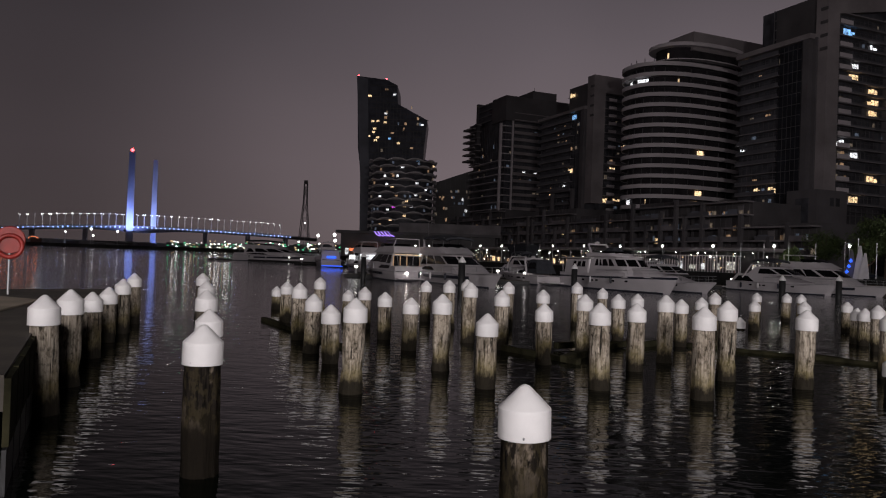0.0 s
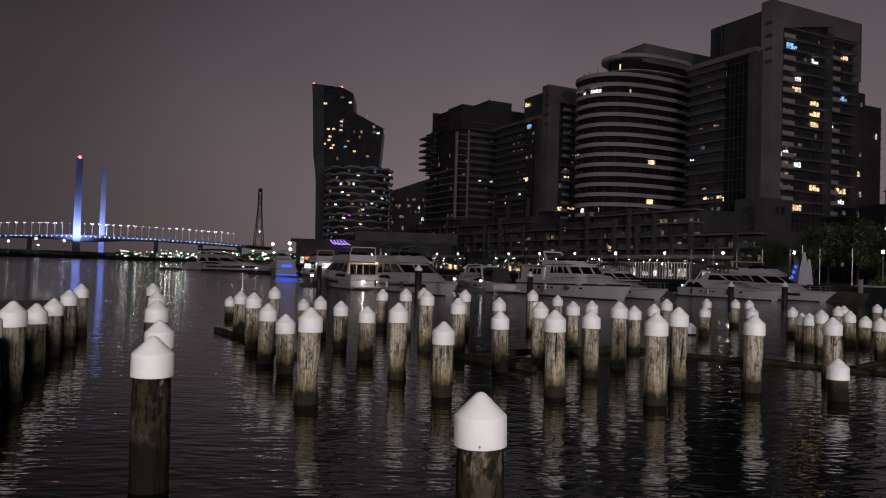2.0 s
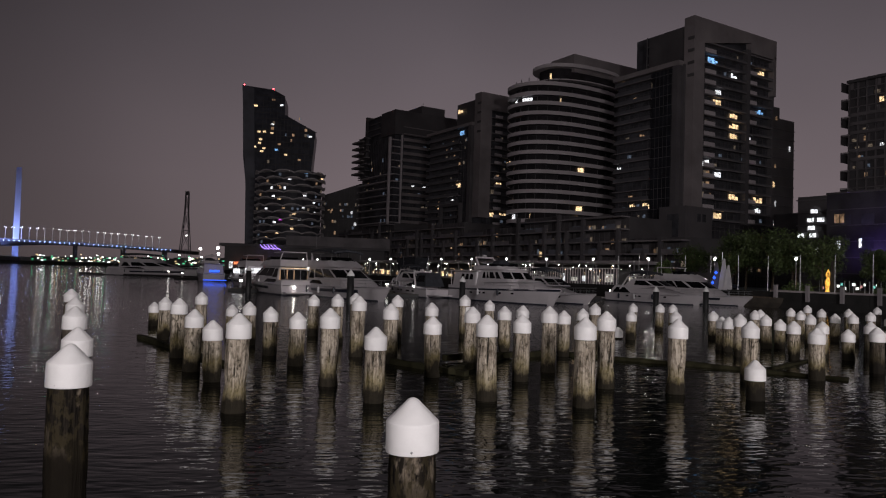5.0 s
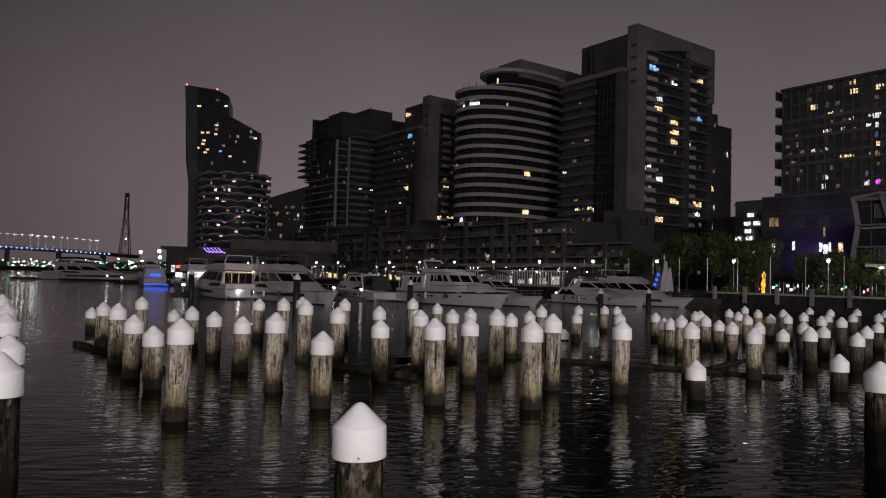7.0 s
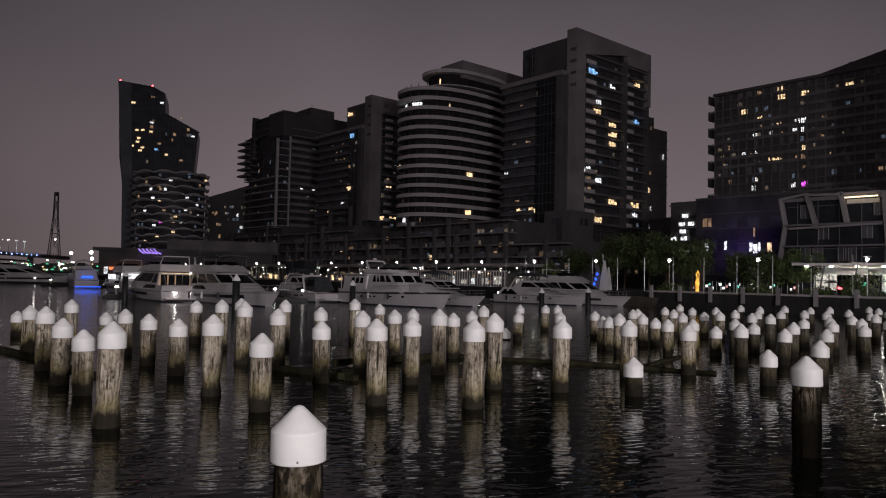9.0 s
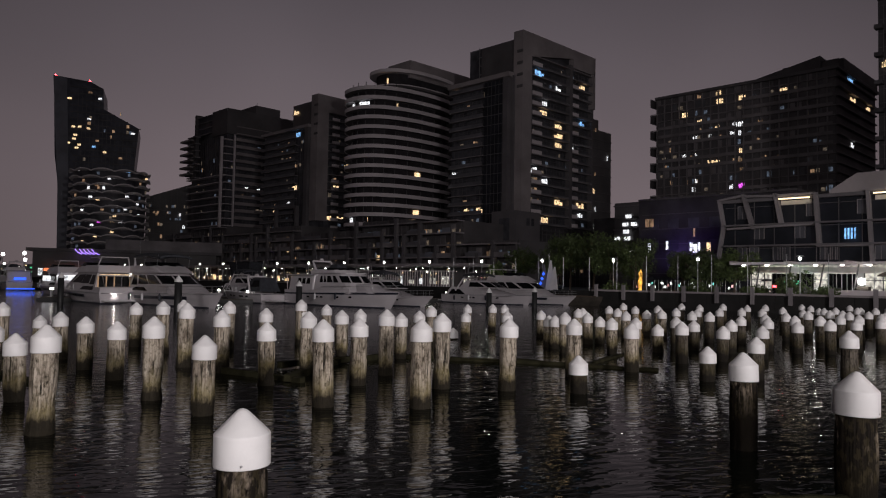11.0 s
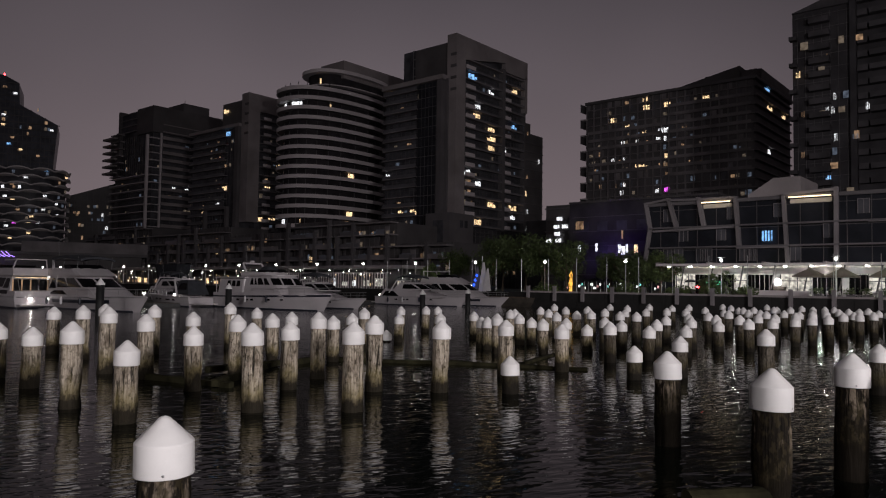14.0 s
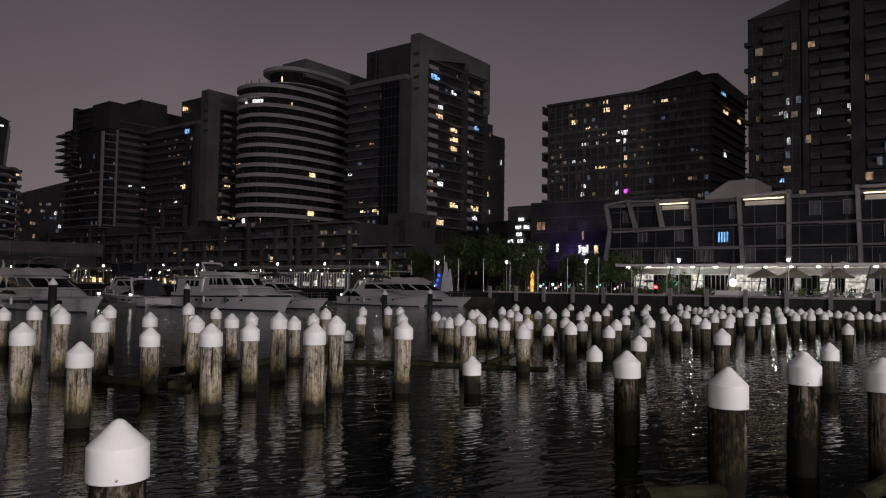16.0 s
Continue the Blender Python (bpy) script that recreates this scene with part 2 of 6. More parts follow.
def wood(name="weathered_pile_timber", tar=False, dull=1.0):
    """Weathered pile timber: long grain, black cracks, stains, growth near the water with a ragged edge."""
    m = bpy.data.materials.new(name)
    m.use_nodes = True
    n, l = m.node_tree.nodes, m.node_tree.links
    b = n["Principled BSDF"]
    b.inputs["Roughness"].default_value = 0.85
    b.inputs["Specular IOR Level"].default_value = 0.06 if tar else 0.2
    g = n.new("ShaderNodeNewGeometry")

    def noise_at(scale, detail, rough=0.6):
        mp, t = n.new("ShaderNodeMapping"), n.new("ShaderNodeTexNoise")
        mp.inputs["Scale"].default_value = scale
        t.inputs["Scale"].default_value, t.inputs["Detail"].default_value, t.inputs["Roughness"].default_value = 1.0, detail, rough
        l.new(g.outputs["Position"], mp.inputs[0])
        l.new(mp.outputs[0], t.inputs["Vector"])
        return t

    def ranged(source, a, c, lo, hi):
        r = n.new("ShaderNodeMapRange")
        r.inputs[1].default_value, r.inputs[2].default_value, r.inputs[3].default_value, r.inputs[4].default_value = a, c, lo, hi
        l.new(source, r.inputs[0])
        return r.outputs[0]

    def blend(fac, a, colour):
        x = n.new("ShaderNodeMix")
        x.data_type = "RGBA"
        x.inputs["B"].default_value = (*colour, 1)
        l.new(fac, x.inputs["Factor"])
        l.new(a, x.inputs["A"])
        return x.outputs["Result"]

    grain, crack, stain, spot = noise_at((30, 30, 1.1), 6, 0.75), noise_at((13, 13, 0.7), 4, 0.75), noise_at((2.9, 2.9, 1.4), 5, 0.65), noise_at((15, 15, 8), 3)
    c = n.new("ShaderNodeValToRGB")
    l.new(grain.outputs["Fac"], c.inputs[0])
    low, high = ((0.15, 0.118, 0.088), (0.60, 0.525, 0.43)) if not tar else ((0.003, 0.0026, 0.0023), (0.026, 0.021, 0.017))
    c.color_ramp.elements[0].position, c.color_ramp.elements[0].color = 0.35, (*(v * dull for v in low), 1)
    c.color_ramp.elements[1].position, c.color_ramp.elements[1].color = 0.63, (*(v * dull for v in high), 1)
    col = c.outputs[0]
    # bare pale wood on tarred piles, brown stains on bare ones
    col = blend(ranged(stain.outputs["Fac"], 0.525 if tar else 0.51, 0.585 if tar else 0.64, 0.0, 0.9 if tar else 0.72), col, (0.21, 0.17, 0.13) if tar else (0.085, 0.062, 0.044))
    col = blend(ranged(crack.outputs["Fac"], 0.44, 0.385, 0.0, 0.97), col, (0.007, 0.006, 0.005))
    col = blend(ranged(spot.outputs["Fac"], 0.64, 0.68, 0.0, 0.9), col, (0.012, 0.010, 0.009))
    # distance over the water, made ragged
    sx = n.new("ShaderNodeSeparateXYZ")
    l.new(g.outputs["Position"], sx.inputs[0])
    rag = n.new("ShaderNodeMath")
    rag.operation = "MULTIPLY_ADD"
    rag.inputs[1].default_value = -0.9
    l.new(stain.outputs["Fac"], rag.inputs[0])
    l.new(sx.outputs["Z"], rag.inputs[2])
    moss = (0.16 * dull, 0.13 * dull, 0.05 * dull) if not tar else (0.016, 0.013, 0.008)
    col = blend(ranged(rag.outputs[0], 0.55 if tar else 0.34, 0.30 if tar else 0.0, 0.0, 0.75), col, moss)
    col = blend(ranged(spot.outputs["Fac"], 0.50, 0.58, 0.0, 0.5), col, (0.05 * dull, 0.04 * dull, 0.022 * dull))
    col = blend(ranged(rag.outputs[0], 0.20 if tar else -0.0, 0.05 if tar else -0.22, 0.0, 0.94), col, (0.010, 0.008, 0.006))
    l.new(col, b.inputs["Base Color"])
    bp = n.new("ShaderNodeBump")
    bp.inputs["Strength"].default_value, bp.inputs["Distance"].default_value = 1.0, 0.03
    l.new(crack.outputs["Fac"], bp.inputs["Height"])
    l.new(bp.outputs[0], b.inputs["Normal"])
    return m


def water_material():
    m = bpy.data.materials.new("harbour_water")
    m.use_nodes = True
    n, l = m.node_tree.nodes, m.node_tree.links
    b = n["Principled BSDF"]
    b.inputs["Base Color"].default_value = (0.003, 0.0042, 0.0032, 1)
    b.inputs["Roughness"].default_value = 0.035
    b.inputs["IOR"].default_value = 1.33
    b.inputs["Specular IOR Level"].default_value = 0.34
    g = n.new("ShaderNodeNewGeometry")
    heights = []
    for scale, detail, dist, stretch in ((0.45, 1, 0.42, (1, 1.7, 1)), (1.4, 1, 0.36, (1, 2.1, 1)), (3.2, 0.5, 0.19, (1, 2.3, 1)), (7.5, 0.5, 0.06, (1, 2.0, 1))):
        mp, t, k = n.new("ShaderNodeMapping"), n.new("ShaderNodeTexNoise"), n.new("ShaderNodeMath")
        mp.inputs["Scale"].default_value = stretch
        mp.inputs["Rotation"].default_value = (0, 0, 0.22)
        t.inputs["Scale"].default_value, t.inputs["Detail"].default_value = scale, detail
        k.operation = "MULTIPLY"
        k.inputs[1].default_value = dist
        l.new(g.outputs["Position"], mp.inputs[0])
        l.new(mp.outputs[0], t.inputs["Vector"])
        l.new(t.outputs["Fac"], k.inputs[0])
        heights.append(k)
    a2 = heights[0]
    for k in heights[1:]:
        total = n.new("ShaderNodeMath")
        l.new(a2.outputs[0], total.inputs[0])
        l.new(k.outputs[0], total.inputs[1])
        a2 = total
    bp = n.new("ShaderNodeBump")
    bp.inputs["Strength"].default_value, bp.inputs["Distance"].default_value = 1.0, 0.048
    l.new(a2.outputs[0], bp.inputs["Height"])
    l.new(bp.outputs[0], b.inputs["Normal"])
    return m


M["wood"] = wood()
# bare timber repeated in lower tones that paint the dimmer light on these piles
M["dimmedwood"] = wood("dimmed_pile_timber", False, 0.27)
M["shadedwood"] = wood("shaded_pile_timber", False, 0.6)
M["tarwood"] = wood("tarred_pile_timber", True)
M["wet"] = surface("wet_timber", (0.028, 0.026, 0.014), 0.9, 0, 2.0, 0.6, 0.6, 14, 0.08)
M["water"] = water_material()

# ---- water, ground, quay, decks ----
structure("water", Geo().add([(-2500, -600, 0), (2500, -600, 0), (2500, 3500, 0), (-2500, 3500, 0)], [(0, 1, 2, 3)]), M["water"], "dark rippled harbour water at night", "water")
promenade = structure("ground", Geo().prism([(-20.6, 0.6), (140, 0.6), (140, 420), (-640, 420), (-640, 8), (-20.6, 8)], -3, GROUND), M["asphalt"], "paved waterfront promenade with city ground behind", "ground", CITY)
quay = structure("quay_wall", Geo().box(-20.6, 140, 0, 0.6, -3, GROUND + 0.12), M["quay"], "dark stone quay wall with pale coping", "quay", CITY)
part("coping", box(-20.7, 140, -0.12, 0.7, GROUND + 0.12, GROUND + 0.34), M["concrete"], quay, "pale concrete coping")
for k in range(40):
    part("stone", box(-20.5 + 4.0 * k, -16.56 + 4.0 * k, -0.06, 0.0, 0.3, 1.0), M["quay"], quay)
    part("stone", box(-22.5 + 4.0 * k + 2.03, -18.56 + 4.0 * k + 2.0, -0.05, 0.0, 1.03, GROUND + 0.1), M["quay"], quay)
fender = Geo().box(-0.19, 0.19, -0.46, -0.12, 0.9, GROUND + 0.95).box(-0.24, 0.24, -0.5, -0.1, GROUND + 0.95, GROUND + 1.02)
fender_mesh = fender.mesh("fender_post")
fender_mesh.materials.append(M["slab"])
for k in range(18):
    ob = new("fender_post", fender_mesh)
    ob.matrix_basis = CITY @ pose(-19.8 + 4.17 * k, 0, 0)
    tagged(ob, "pale grey square fender post on the quay edge", "post", "fender posts along the quay")
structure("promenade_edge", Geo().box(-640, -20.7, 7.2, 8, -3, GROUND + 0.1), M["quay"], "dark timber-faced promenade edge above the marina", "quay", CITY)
deck = structure("viewing_deck", Geo().box(-60, 60, -30, 0.9, 0.9, 1.2), M["deck"], "timber boardwalk under the camera", "deck")
structure("wharf_bank", Geo().box(-300, 300, -220, -30, -1, 1.2), M["asphalt"], "paved shore behind the boardwalk", "ground")

# ---- piles ----
WHARF_EDGE = [(-6.81, 11.98, 1.99), (-7.67, 14.45, 1.94), (-9.08, 18.19, 1.66), (-10.11, 21.24, 1.62), (-10.77, 23.61, 1.76), (-11.70, 26.57, 1.85)]
CHANNEL_ROW = [(-3.16, 9.13, 1.89), (-4.47, 13.27, 1.74), (-5.71, 16.78, 1.90), (-7.48, 22.00, 1.86), (-10.01, 29.02, 1.86)]
WEST_CLUSTER = [(-8.56, 35.53, 1.13), (-6.61, 29.06, 1.64), (-4.97, 23.67, 1.84), (-5.53, 30.46, 1.82), (-3.92, 20.61, 1.68), (-3.13, 18.79, 1.52), (-1.98, 14.85, 1.95), (-4.53, 32.00, 1.27), (-3.32, 27.82, 1.60), (-2.25, 24.61, 1.60), (-1.22, 22.07, 1.59), (-1.10, 32.03, 1.79), (-0.23, 18.28, 1.92), (-0.08, 29.12, 1.94), (0.70, 32.05, 1.91), (0.66, 24.64, 2.03), (0.80, 15.99, 1.65), (1.60, 22.88, 1.88), (2.42, 30.54, 1.92), (3.39, 26.72, 1.79), (2.57, 20.02, 1.68)]
MIDDLE_CLUSTER = [(5.57, 32.10, 1.96), (5.63, 32.10, 1.58), (4.08, 22.12, 1.88), (3.36, 16.43, 1.95), (7.05, 33.81, 1.69), (5.91, 25.68, 1.77), (7.17, 27.93, 1.72), (4.97, 19.44, 1.81), (6.32, 21.40, 1.98), (8.14, 25.70, 1.67), (10.07, 29.22, 1.61), (5.45, 15.65, 1.99), (11.11, 30.63, 1.78), (6.97, 18.35, 2.01)]
MIDDLE_B = [(13.33, 33.52, 0.58), (13.87, 33.22, 1.39), (16.49, 39.26, 1.55), (18.27, 39.62, 1.56), (19.13, 39.77, 1.53), (14.08, 29.02, 1.61), (8.60, 17.59, 1.90), (18.62, 34.25, 1.44)]
NEAR_PILES = [(0.69, 6.83, 1.68)]
NEAR_EAST = [(9.65, 10.28, 1.69), (7.65, 6.35, 1.88), (10.50, 7.27, 1.90), (19.74, 12.87, 1.38), (10.92, 6.31, 1.89), (15.37, 17.81, 1.04), (10.20, 16.71, 0.98), (18.23, 15.33, 1.67), (17.21, 17.76, 1.31)]
EAST_FIELD_A = [(11.89, 19.74, 1.78), (15.51, 26.48, 1.68), (16.13, 28.38, 1.45), (16.20, 29.07, 1.42), (21.90, 35.44, 1.53), (21.30, 34.95, 1.52), (18.90, 30.15, 1.51), (19.54, 30.07, 1.32), (26.34, 39.50, 1.52), (17.17, 25.56, 1.50), (30.07, 43.34, 1.60), (24.48, 35.85, 1.51), (22.58, 32.31, 1.49), (14.44, 20.35, 1.59), (19.18, 26.70, 1.45), (28.08, 39.17, 1.53), (25.65, 34.70, 1.45), (30.17, 39.62, 1.55), (25.63, 33.33, 1.53), (19.71, 25.90, 1.21), (28.48, 35.68, 1.54)]
EAST_FIELD_B = [(35.54, 43.92, 1.58), (21.41, 26.82, 1.47), (17.90, 22.11, 1.54), (26.51, 31.91, 1.52), (22.12, 26.50, 1.33), (30.92, 36.72, 1.46), (35.46, 41.87, 1.56), (25.91, 29.86, 1.57), (37.88, 42.26, 1.63), (32.02, 36.03, 1.52), (20.06, 22.37, 1.35), (22.73, 24.86, 1.45), (34.10, 36.39, 1.54), (27.05, 28.91, 1.42), (40.41, 42.56, 1.53), (22.32, 22.71, 1.32), (42.86, 43.29, 1.56), (33.15, 33.72, 1.60), (28.80, 29.09, 1.49), (25.51, 25.62, 1.49), (39.49, 38.33, 1.54)]
EAST_FIELD_C = [(31.29, 30.15, 1.53), (28.84, 27.24, 1.51), (25.95, 24.38, 1.39), (47.17, 43.88, 1.59), (37.97, 35.22, 1.49), (34.21, 31.38, 1.57), (47.32, 43.17, 1.51), (29.48, 26.34, 1.55), (44.11, 39.51, 1.45), (43.06, 38.15, 1.50), (38.02, 33.26, 1.53), (27.12, 23.73, 1.51), (44.87, 38.77, 1.52), (32.78, 28.06, 1.51), (42.60, 36.26, 1.40), (52.11, 43.68, 1.55), (37.93, 31.84, 1.51), (29.17, 24.13, 1.50), (33.79, 27.80, 1.52), (46.65, 38.47, 1.53), (46.91, 38.42, 1.53), (42.26, 34.05, 1.44), (46.69, 37.07, 1.57), (36.16, 28.36, 1.55), (31.80, 24.98, 1.50), (51.44, 39.79, 1.57)]
EAST_FIELD_D = [(40.68, 31.65, 1.47), (50.20, 37.86, 1.54), (39.18, 29.59, 1.59), (33.64, 25.44, 1.53), (49.78, 36.54, 1.59), (40.86, 29.92, 1.60), (35.10, 25.57, 1.54), (52.21, 37.52, 1.55), (45.65, 32.46, 1.57), (38.34, 27.01, 1.59), (50.22, 34.95, 1.51), (51.16, 34.77, 1.51), (43.90, 30.19, 1.47), (40.27, 27.37, 1.56), (51.49, 34.30, 1.57), (42.96, 28.29, 1.55), (49.78, 32.42, 1.48), (46.81, 29.85, 1.54), (47.95, 29.98, 1.50), (45.25, 28.07, 1.51), (62.70, 38.52, 1.55), (46.81, 28.39, 1.53), (47.57, 28.22, 1.53), (47.68, 27.77, 1.40), (49.23, 28.22, 1.48), (32.45, 20.25, 1.37)]


def shaft_mesh(k, material="wood"):
    """A pile's shaft, checked and hollowed by the water; its length runs far below the surface."""
    rng = random.Random(k)
    n, rings = 28, []
    dents = [rng.uniform(-0.006, 0.006) - (0.022 if rng.random() < 0.16 else 0) for _ in range(n)]
    neck = rng.uniform(0.0, 0.045)
    nz = rng.uniform(-1.75, -1.4)
    for i in range(22):
        z = -0.34 - 0.11 * i if i < 20 else (-2.9 if i == 20 else -4.6)
        worn = neck * math.exp(-((z - nz) / 0.22) ** 2)
        r = 0.217 + 0.002 * i - worn + rng.uniform(-0.003, 0.003)
        ox, oy = 0.003 * i * (k % 5 - 2) / 2, 0.002 * i * ((k * 3) % 5 - 2) / 2
        rings.append([(ox + (r + dents[a] * (0.6 + 0.4 * math.sin(i * 0.7 + a)) - 0.012 * worn * 20 * max(0, math.sin(a * 0.9 + k))) * math.cos(2 * math.pi * a / n), oy + (r + dents[a]) * math.sin(2 * math.pi * a / n), z) for a in range(n)])
    rings.reverse()
    me = Geo().loft(rings).mesh("shaft", True)
    me.materials.append(M[material])
    return me


cap_profile = [(0.236, -0.50), (0.2515, -0.50), (0.2525, -0.49), (0.251, -0.30), (0.250, -0.226), (0.2495, -0.2195), (0.2465, -0.2155), (0.235, -0.204), (0.16, -0.128), (0.075, -0.042), (0.045, -0.014), (0.018, -0.003), (0.001, 0.0)]
cap_mesh = Geo().lathe(cap_profile, 32).mesh("cap", True)
cap_mesh.materials.append(M["cap"])
shafts = [shaft_mesh(k) for k in range(7)]
# shafts whose weaker light is in the timber's colour
dull = [shaft_mesh(k + 40, "dimmedwood") for k in range(5)]
wharfside = [shaft_mesh(k + 60, "shadedwood") for k in range(4)]
tarred = [shaft_mesh(k + 20, "tarwood") for k in range(3)]
rng = random.Random(4)
bolt = Geo().lathe([(0.012, 0), (0.012, 0.008), (0.006, 0.012)], 8).mesh("bolt")
bolt.materials.append(M["metal"])


def mooring_pile(x, y, z, k, sleeve=False, size=1.0, dark=False, grey=False):
    t = thing("mooring_pile", "dark old timber pile with white conical cap standing in water" if dark or sleeve else "weathered grey timber pile with white conical cap standing in water", "pile",
              pose(x, y, z, rng.uniform(-0.8, 0.8), rng.uniform(-0.8, 0.8), rng.uniform(0, 360)) @ Matrix.Diagonal((size, size, 1, 1)), "old wharf piles")
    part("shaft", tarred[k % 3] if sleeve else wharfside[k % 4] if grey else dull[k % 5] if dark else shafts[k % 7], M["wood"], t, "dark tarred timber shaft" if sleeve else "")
    part("cap", cap_mesh, M["cap"], t, "white conical plastic cap")
    if sleeve:
        for a in (0.4, 2.5, 4.6):
            part("bolt", bolt, M["metal"], t, m=pose(0.25 * math.cos(a), 0.25 * math.sin(a), -0.46) @ pose(0, 0, 0, 0, 90, 0))
    return t


count = 0
for row, sleeved in ((WHARF_EDGE, 0), (CHANNEL_ROW, 1), (WEST_CLUSTER, 0), (MIDDLE_CLUSTER, 0), (MIDDLE_B, 0), (NEAR_PILES, 1), (NEAR_EAST, 3), (EAST_FIELD_A, 0), (EAST_FIELD_B, 0), (EAST_FIELD_C, 0), (EAST_FIELD_D, 0)):
    for i, (x, y, z) in enumerate(row):
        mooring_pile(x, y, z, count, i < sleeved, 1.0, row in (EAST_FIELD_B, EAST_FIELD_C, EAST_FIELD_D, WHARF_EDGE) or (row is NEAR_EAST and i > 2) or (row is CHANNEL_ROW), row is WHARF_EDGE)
        count += 1

# ---- buildings ----
LIT_SLANT_SIDE = [(95.0, 68.8, 2), (105.0, 66.5, 1), (118.0, 67.6, 0), (97.8, 59.1, 1), (97.3, 55.8, 0), (105.2, 54.3, 0), (105.3, 50.8, 0), (105.3, 47.8, 0), (117.8, 57.3, 2), (114.5, 53.9, 3), (98.3, 34.3, 1), (105.7, 29.0, 0), (117.6, 28.9, 0), (98.5, 22.4, 0), (117.6, 25.7, 1), (92.7, 37.1, 1), (112.0, 47.4, 1)]
LIT_SLANT_FRONT = [(-129.3, 64.7, 3), (-124.2, 59.7, 3), (-124.0, 26.1, 0), (-118.6, 26.1, 0), (-110.2, 21.0, 3), (-130.0, 39.2, 1), (-124.9, 30.2, 3)]
LIT_ROUND = [(-166.3, 64.1, 1), (-160.6, 63.3, 1), (-149.5, 61.2, 1), (-146.9, 60.1, 1), (-133.5, 56.5, 0), (-129.4, 41.1, 1), (-129.4, 38.7, 0), (-129.1, 30.5, 0), (-142.0, 32.4, 3), (-146.7, 24.4, 0), (-161.6, 25.8, 1), (-164.1, 26.0, 1), (-156.1, 25.5, 1), (-143.8, 21.5, 0), (-166.0, 73.2, 3), (-146.1, 69.2, 0)]
LIT_TWIN_SIDE = [(97.1, 52.8, 0), (96.1, 48.7, 0), (90.6, 39.3, 0), (96.6, 33.6, 3), (87.0, 27.3, 0), (93.0, 26.8, 0)]
LIT_TWIN_FRONT = [(-216.5, 50.6, 3), (-223.1, 52.1, 3), (-216.8, 41.5, 0), (-203.2, 39.4, 3), (-221.3, 35.2, 1), (-230.8, 29.3, 0), (-216.7, 71.0, 0), (-215.0, 61.8, 2)]
LIT_WEST = [(100.1, 32.6, 0), (101.4, 31.1, 0), (96.6, 39.5, 3), (92.6, 44.8, 1), (86.4, 45.0, 1), (89.9, 75.8, 3)]
LIT_LONG_FRONT = [(-86.0, 72.0, 3), (-78.7, 72.0, 0), (-78.2, 68.8, 0), (-70.2, 68.5, 0), (-56.2, 69.0, 0), (-91.4, 65.7, 0), (-85.7, 62.9, 0), (-85.2, 59.0, 3), (-78.6, 60.1, 0), (-70.7, 59.6, 1), (-72.8, 59.9, 1), (-73.5, 56.6, 1), (-71.3, 56.4, 1), (-64.0, 59.3, 3), (-64.4, 53.2, 3), (-87.5, 56.4, 1), (-81.5, 56.4, 1), (-71.1, 50.3, 0), (-91.5, 49.9, 1), (-87.3, 50.1, 1), (-81.7, 46.9, 0), (-79.2, 46.7, 0), (-70.2, 43.8, 3), (-87.2, 40.9, 1), (-87.9, 38.2, 1), (-74.1, 38.1, 1), (-70.2, 37.8, 4), (-45.1, 59.6, 3), (-62.8, 47.1, 3)]
LIT_LONG_SIDE = [(180.9, 72.0, 2), (183.7, 67.1, 0), (200.7, 67.1, 0), (182.7, 51.1, 1)]
LIT_EAST_TOWER = [(-8.8, 53.6, 0), (-7.8, 44.7, 3), (-1.3, 46.1, 1), (-1.7, 43.5, 1), (-2.8, 43.1, 1), (-1.2, 36.3, 1), (-3.0, 55.2, 3), (-3.0, 29.0, 1), (-2.8, 26.9, 2), (5.1, 44.3, 1), (11.0, 44.3, 1), (13.4, 44.2, 3), (13.7, 28.5, 1), (14.5, 50.0, 3), (-7.9, 32.6, 3)]
LIT_LEANING = [(-47.7, 90.1, 0), (-48.9, 90.1, 0), (-38.7, 93.9, 3), (-34.3, 91.2, 1), (-38.8, 80.6, 1), (-45.7, 76.2, 0), (-42.9, 76.4, 0), (-38.9, 75.8, 0), (-44.7, 72.1, 0), (-45.2, 70.2, 0), (-47.7, 68.0, 0), (-42.8, 67.4, 0), (-43.9, 65.8, 0), (-36.2, 66.9, 2), (-31.3, 64.5, 0), (-23.9, 62.0, 3), (-18.6, 75.0, 1), (-34.9, 70.0, 3)]
LIT_LATTICE = [(-37.5, 48.3, 1), (-17.1, 48.3, 2), (-29.7, 41.6, 3), (-17.2, 37.4, 1), (-29.2, 35.5, 0), (-28.3, 25.8, 4), (-22.0, 28.6, 0), (-22.9, 26.3, 0), (-19.5, 26.2, 1), (-22.8, 21.7, 0), (-29.6, 19.6, 0), (-34.9, 17.3, 0), (-12.4, 29.8, 1), (-13.0, 34.5, 1), (-9.5, 46.6, 0), (-24.6, 44.7, 1), (-32.2, 36.6, 1), (-35.4, 30.8, 1), (-27.1, 31.2, 3), (-31.2, 24.4, 1), (-17.7, 31.7, 1), (-34.2, 26.3, 1)]

crng = random.Random(11)


